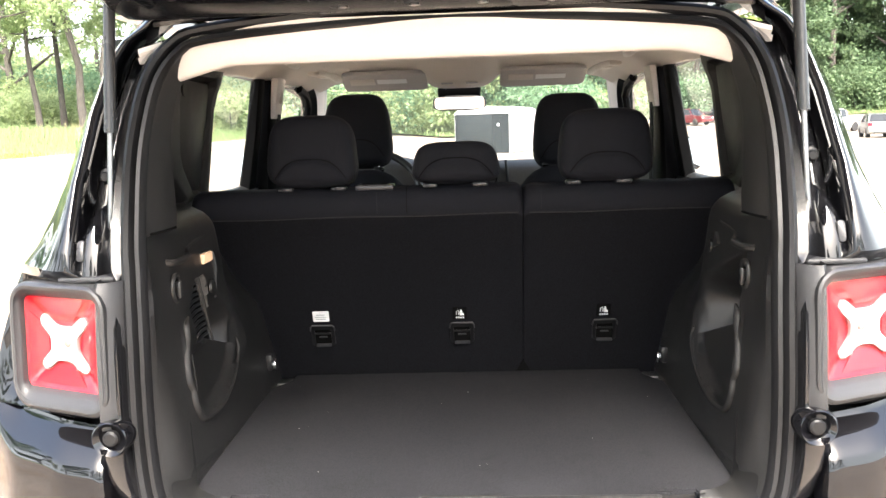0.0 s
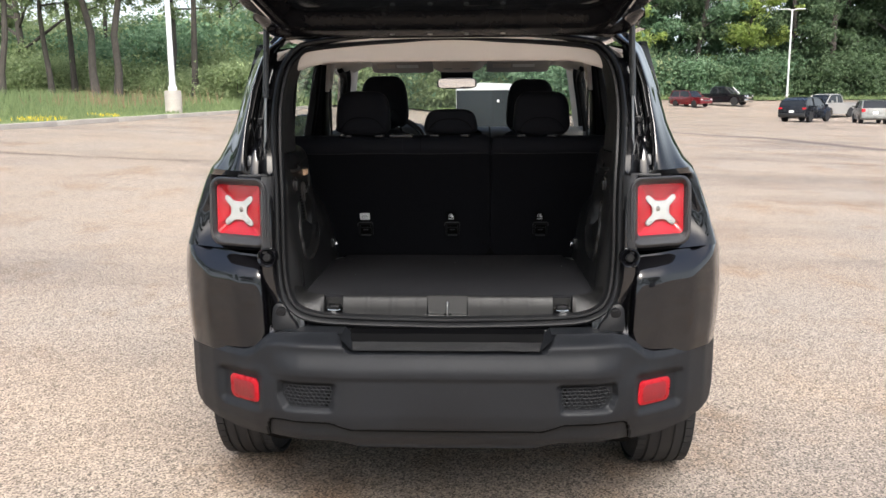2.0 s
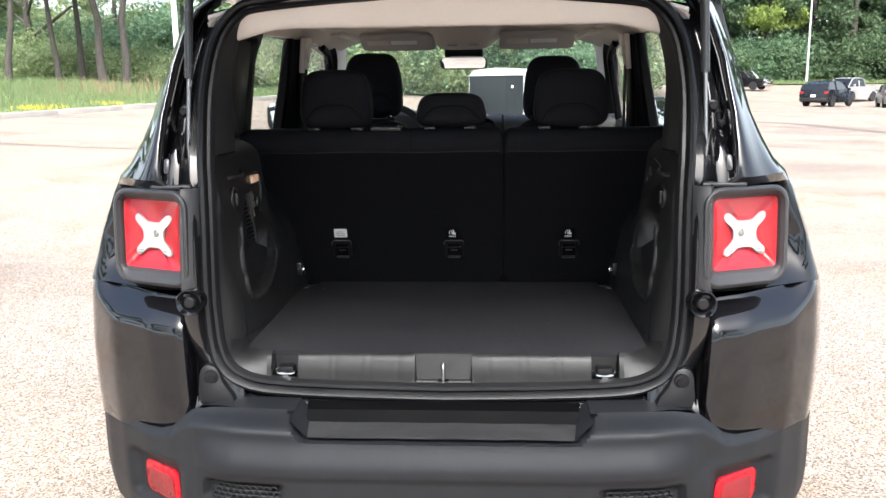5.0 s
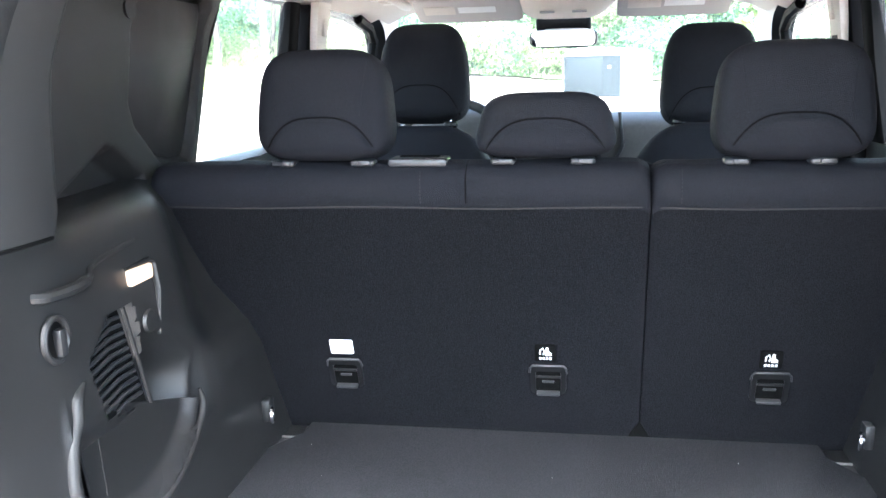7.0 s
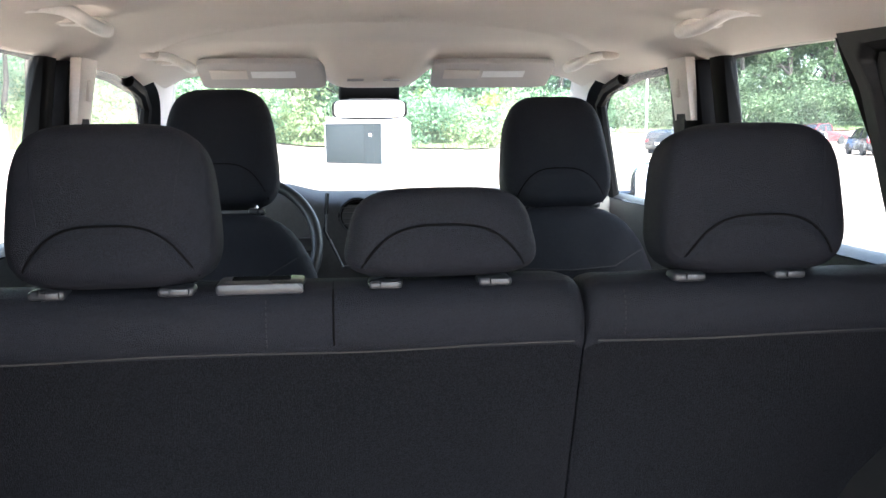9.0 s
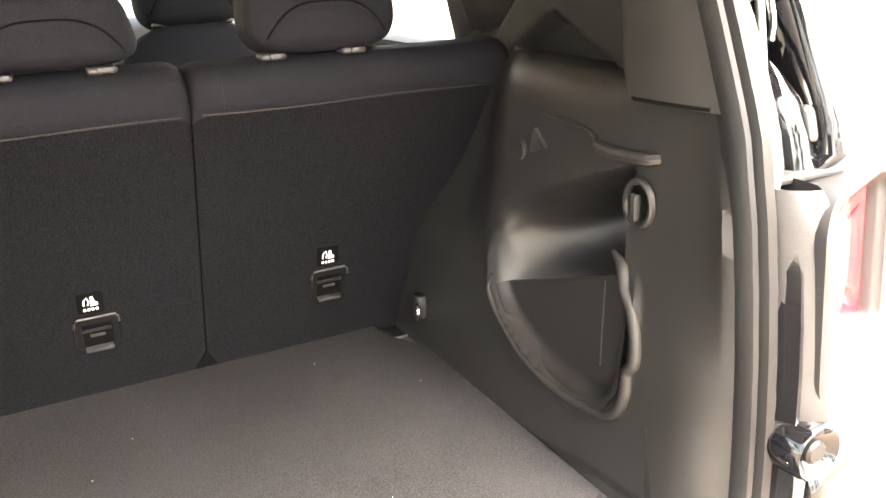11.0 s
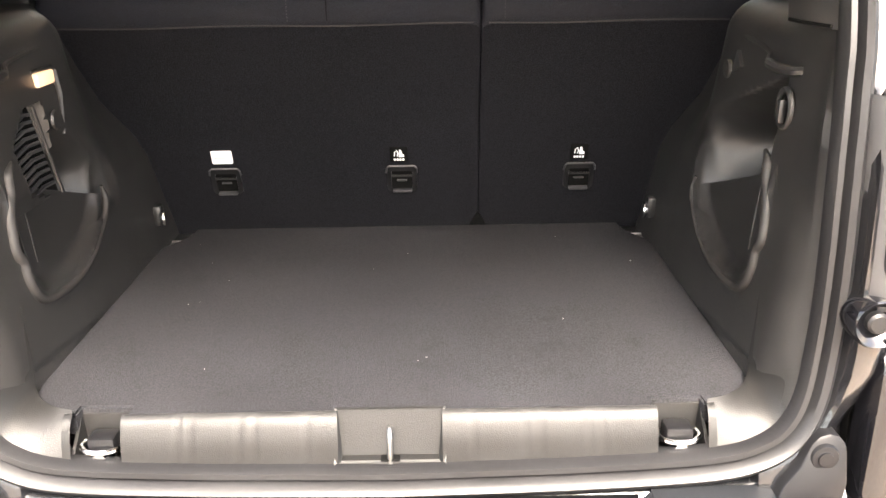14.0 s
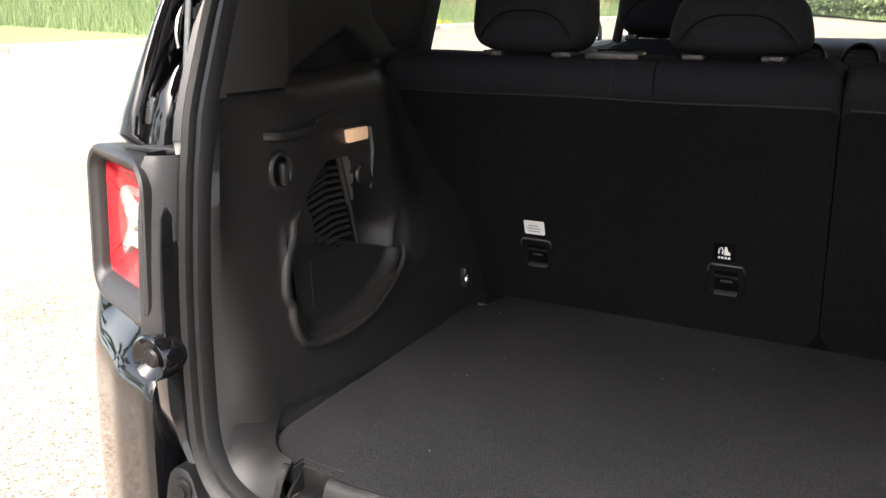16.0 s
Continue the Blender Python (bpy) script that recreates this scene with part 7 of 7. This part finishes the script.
def shed(x, y, turn):
    t = new("storage_shed")
    t.matrix_basis = Matrix.Translation((x, y, land(x, y))) @ pose(0, 0, 0, 0, 0, turn)
    w, d, h = 2.35, 4.2, 1.62
    part("wall", box(0, 0, h / 2, w, 0.06, h), SHED_WALL, t, "grey metal front wall")
    part("wall", box(0, d, h / 2, w, 0.06, h), SHED_WALL, t)
    for s in (-1, 1):
        part("side_wall", box(s * w / 2, d / 2, h / 2, 0.06, d, h), SHED_WHITE, t, "white metal side wall")
    part("roof", loft([[(-w / 2 - 0.06, yy, h - 0.02), (-w / 2 + 0.25, yy, h + 0.22), (0, yy, h + 0.30), (w / 2 - 0.25, yy, h + 0.22), (w / 2 + 0.06, yy, h - 0.02)] for yy in (-0.05, d + 0.05)], True, True), SHED_WHITE, t, "pale rounded roof")
    part("door", box(-0.30, -0.045, 0.78, 1.5, 0.03, 1.5, 0.01), SHED_WALL, t)
    part("sign", box(0.72, -0.05, 1.15, 0.09, 0.02, 0.11), WHITE, t)
    for k in range(9):
        part("rib", box(-w / 2 + 0.06 + 0.28 * k, -0.036, h / 2, 0.03, 0.014, h), SHED_WALL, t)
    return tagged(t, "grey storage shed with a white rounded roof", "shed")


shed(0.25, 34.0, -20)


def parked(kind, paint, x, y, turn, label, scale=1.0):
    """A parked vehicle: side outline lofted across its width, cabin of dark glass with pillars, wheels and lamps. Nose along +x."""
    t = new("parked_car" if kind != "pickup" else "pickup_truck")
    z = land(x, y)
    t.matrix_basis = Matrix.Translation((x, y, z)) @ pose(0, 0, 0, 0, 0, turn) @ Matrix.Scale(scale, 4)
    mat = PAINTS[paint]
    L, W, wheel_r, axle = {"suv": (4.65, 0.90, 0.36, 1.36), "pickup": (5.6, 0.98, 0.40, 1.75), "hatch": (3.9, 0.84, 0.31, 1.23), "crossover": (4.6, 0.92, 0.37, 1.36)}[kind]
    low = [(-L / 2, 0.50), (-L / 2 + 0.02, 0.36), (-axle - wheel_r - 0.08, 0.28), (-axle - wheel_r * 0.85, 0.34 + wheel_r * 0.6), (-axle, 0.42 + wheel_r), (-axle + wheel_r * 0.85, 0.34 + wheel_r * 0.6), (-axle + wheel_r + 0.08, 0.27),
           (axle - wheel_r - 0.08, 0.27), (axle - wheel_r * 0.85, 0.34 + wheel_r * 0.6), (axle, 0.42 + wheel_r), (axle + wheel_r * 0.85, 0.34 + wheel_r * 0.6), (axle + wheel_r + 0.08, 0.28), (L / 2 - 0.03, 0.36), (L / 2, 0.55)]
    belt = {"suv": [(L / 2 - 0.06, 0.92), (0.95, 1.06), (-L / 2 + 0.10, 1.08), (-L / 2, 0.75)], "crossover": [(L / 2 - 0.12, 0.86), (1.05, 1.06), (-L / 2 + 0.12, 1.12), (-L / 2, 0.80)],
            "hatch": [(L / 2 - 0.10, 0.78), (1.10, 0.98), (-L / 2 + 0.10, 1.02), (-L / 2, 0.72)], "pickup": [(L / 2 - 0.04, 1.02), (1.20, 1.16), (-L / 2 + 0.05, 1.16), (-L / 2, 0.80)]}[kind]
    side = low + belt

    def shell(outline, wide):
        rows = []
        for f, k in ((-1.0, 0.965), (-0.97, 0.99), (-0.90, 1.0), (0.90, 1.0), (0.97, 0.99), (1.0, 0.965)):
            cx, cz = 0.0, 0.75
            rows.append([(cx + (a - cx) * k, wide * f, cz + (b - cz) * k) for a, b in outline])
        return loft(rows, True, True)
    part("body", shell(side, W), mat, t, angle=30)
    roof = {"suv": [(0.95, 1.06), (0.32, 1.66), (-0.2, 1.74), (-L / 2 + 0.45, 1.72), (-L / 2 + 0.12, 1.08)], "crossover": [(1.15, 1.04), (0.35, 1.56), (-0.3, 1.66), (-L / 2 + 0.75, 1.60), (-L / 2 + 0.30, 1.42), (-L / 2 + 0.10, 1.10)],
            "hatch": [(1.15, 0.97), (0.45, 1.46), (-0.3, 1.53), (-L / 2 + 0.55, 1.47), (-L / 2 + 0.12, 1.02)], "pickup": [(1.35, 1.14), (0.72, 1.74), (0.3, 1.83), (-0.45, 1.82), (-0.68, 1.72), (-0.80, 1.14)]}[kind]
    rows = []
    for f in (-1, -0.6, 0.6, 1):
        rows.append([(a, f * (W - 0.06 - 0.22 * max(0, b - 1.05)), b - (0.03 if abs(f) == 1 else 0) * (b > 1.3)) for a, b in roof])
    part("cabin_glass", loft(rows, True, True), DARK_GLASS, t, "dark windows", angle=25)
    tops = [(a, b) for a, b in roof if b > 1.38]
    part("roof", loft([[(a, f * (W - 0.05 - 0.22 * (b - 1.05)), b + dz) for a, b in tops] for f, dz in ((-1.0, -0.045), (-0.96, 0.004), (-0.5, 0.02), (0.5, 0.02), (0.96, 0.004), (1.0, -0.045))]), mat, t)
    for s in (-1, 1):
        for (a, b), (c, d) in zip(roof, roof[1:]):
            if abs(b - d) > 0.25:
                part("pillar", tube([(a, s * (W - 0.045 - 0.22 * max(0, b - 1.05)), b), (c, s * (W - 0.05 - 0.22 * max(0, d - 1.05)), d)], 0.045, 6), mat, t)
        mid = (roof[1][0] + roof[-2][0]) / 2
        part("pillar", tube([(mid, s * (W - 0.045), 1.06), (mid - 0.05, s * (W - 0.17), 1.60 if kind != "hatch" else 1.46)], 0.04, 6), mat, t)
        for ax in (-axle, axle):
            wh = part("wheel", lathe([(wheel_r * 0.62, s * (W - 0.22)), (wheel_r * 0.95, s * (W - 0.22)), (wheel_r, s * (W - 0.18)), (wheel_r, s * (W - 0.03)), (wheel_r * 0.95, s * (W + 0.005)), (wheel_r * 0.62, s * (W + 0.005))], 24, "y", (ax, 0, wheel_r)), TYRE, t)
            part("rim", lathe([(0.0, s * (W - 0.01)), (wheel_r * 0.2, s * (W + 0.0)), (wheel_r * 0.55, s * (W - 0.03)), (wheel_r * 0.64, s * (W + 0.004)), (wheel_r * 0.64, s * (W - 0.1))], 20, "y", (ax, 0, wheel_r)), SILVER if kind != "crossover" else TRIM_SMOOTH, wh)
        part("headlight", box(L / 2 - 0.10, s * (W - 0.20), 0.76 if kind != "pickup" else 0.88, 0.16, 0.30, 0.15, 0.04), WHITE_LENS, t)
        part("tail_light", box(-L / 2 + 0.06, s * (W - 0.13), 0.92 if kind != "hatch" else 0.88, 0.12, 0.24, 0.22 if kind != "crossover" else 0.13, 0.03), RED_LENS, t)
        part("mirror", box(0.85, s * (W + 0.09), 1.10 if kind != "pickup" else 1.25, 0.10, 0.17, 0.14, 0.03), mat, t)
    if kind == "pickup":
        part("bed_floor", box(-1.85, 0, 1.10, 1.7, 1.7, 0.12), TRIM, t)
        part("grille", box(L / 2 - 0.01, 0, 0.80, 0.06, 1.1, 0.32, 0.03), CHROME, t)
        part("bumper", box(L / 2 - 0.02, 0, 0.50, 0.14, 1.86, 0.20, 0.05), CHROME, t)
    else:
        part("grille", box(L / 2 - 0.04, 0, 0.66, 0.06, 0.9, 0.16, 0.03), TRIM_SMOOTH, t)
        part("bumper", box(-L / 2 + 0.03, 0, 0.48, 0.14, 2 * W - 0.1, 0.26, 0.06), TRIM if kind == "crossover" else mat, t)
        part("number_plate", box(-L / 2 - 0.012, 0, 0.72, 0.02, 0.32, 0.16), WHITE, t)
    return tagged(t, label, "truck" if kind == "pickup" else "car", "parked vehicles")


parked("suv", "red", 20.1, 79.5, -58, "dark red station wagon parked near the woods", 0.88)
parked("pickup", "black", 24.0, 83.0, -42, "black pickup truck parked near the woods")
parked("crossover", "grey", 22.1, 56.0, 47, "charcoal crossover parked with its back to the lot")
parked("pickup", "pewter", 27.6, 66.5, 214, "pewter pickup truck facing the lot")
parked("hatch", "silver", 25.9, 55.0, 75, "silver hatchback parked with its back to the lot")
parked("suv", "blue", 31.6, 61.0, 215, "blue car parked behind a hatchback")
parked("hatch", "white", 31.0, 54.0, 70, "white car parked in the row")
parked("suv", "grey", 33.4, 51.0, 75, "dark estate car parked in the row")
parked("hatch", "silver", 36.0, 50.5, 75, "silver car parked at the end of the row")
parked("pickup", "red", 41.0, 70.0, 195, "red pickup truck parked in the far row")


# tar-sealed cracks in the asphalt
def tar_seam(points, wide):
    path, rows = spline([(x, y, 0) for x, y in points], 8), []
    for i, p in enumerate(path):
        d = (path[min(i + 1, len(path) - 1)] - path[max(i - 1, 0)]).normalized()
        w = wide * (0.7 + 0.5 * noise.noise((p.x * 0.9, p.y * 0.9, 3)))
        rows.append([(p.x - d.y * w * k, p.y + d.x * w * k, land(p.x - d.y * w * k, p.y + d.x * w * k) + 0.006) for k in (-1, 0, 1)])
    return tagged(part("tar_seam", loft(rows), TAR), "dark tar-sealed crack across the asphalt", "crack", "tar seams", "structure")


TAR = material("old_tar", (0.125, 0.098, 0.086), 0.8, vary=0.3, scale=3, fine=40)
tar_seam([(4.0, 34.5), (7.0, 34.6), (9.3, 31.5), (11.0, 29.5), (12.2, 24.3), (14, 20), (18, 15)], 0.55)
tar_seam([(9, 46), (14, 43.5), (20, 42.5), (27, 43)], 0.3)
tar_seam([(5.5, 18.6), (9, 17.2), (14, 16.2), (20, 15.8)], 0.07)
tar_seam([(-3, 15), (-5, 13.2), (-8, 12.6), (-12, 12.9)], 0.05)
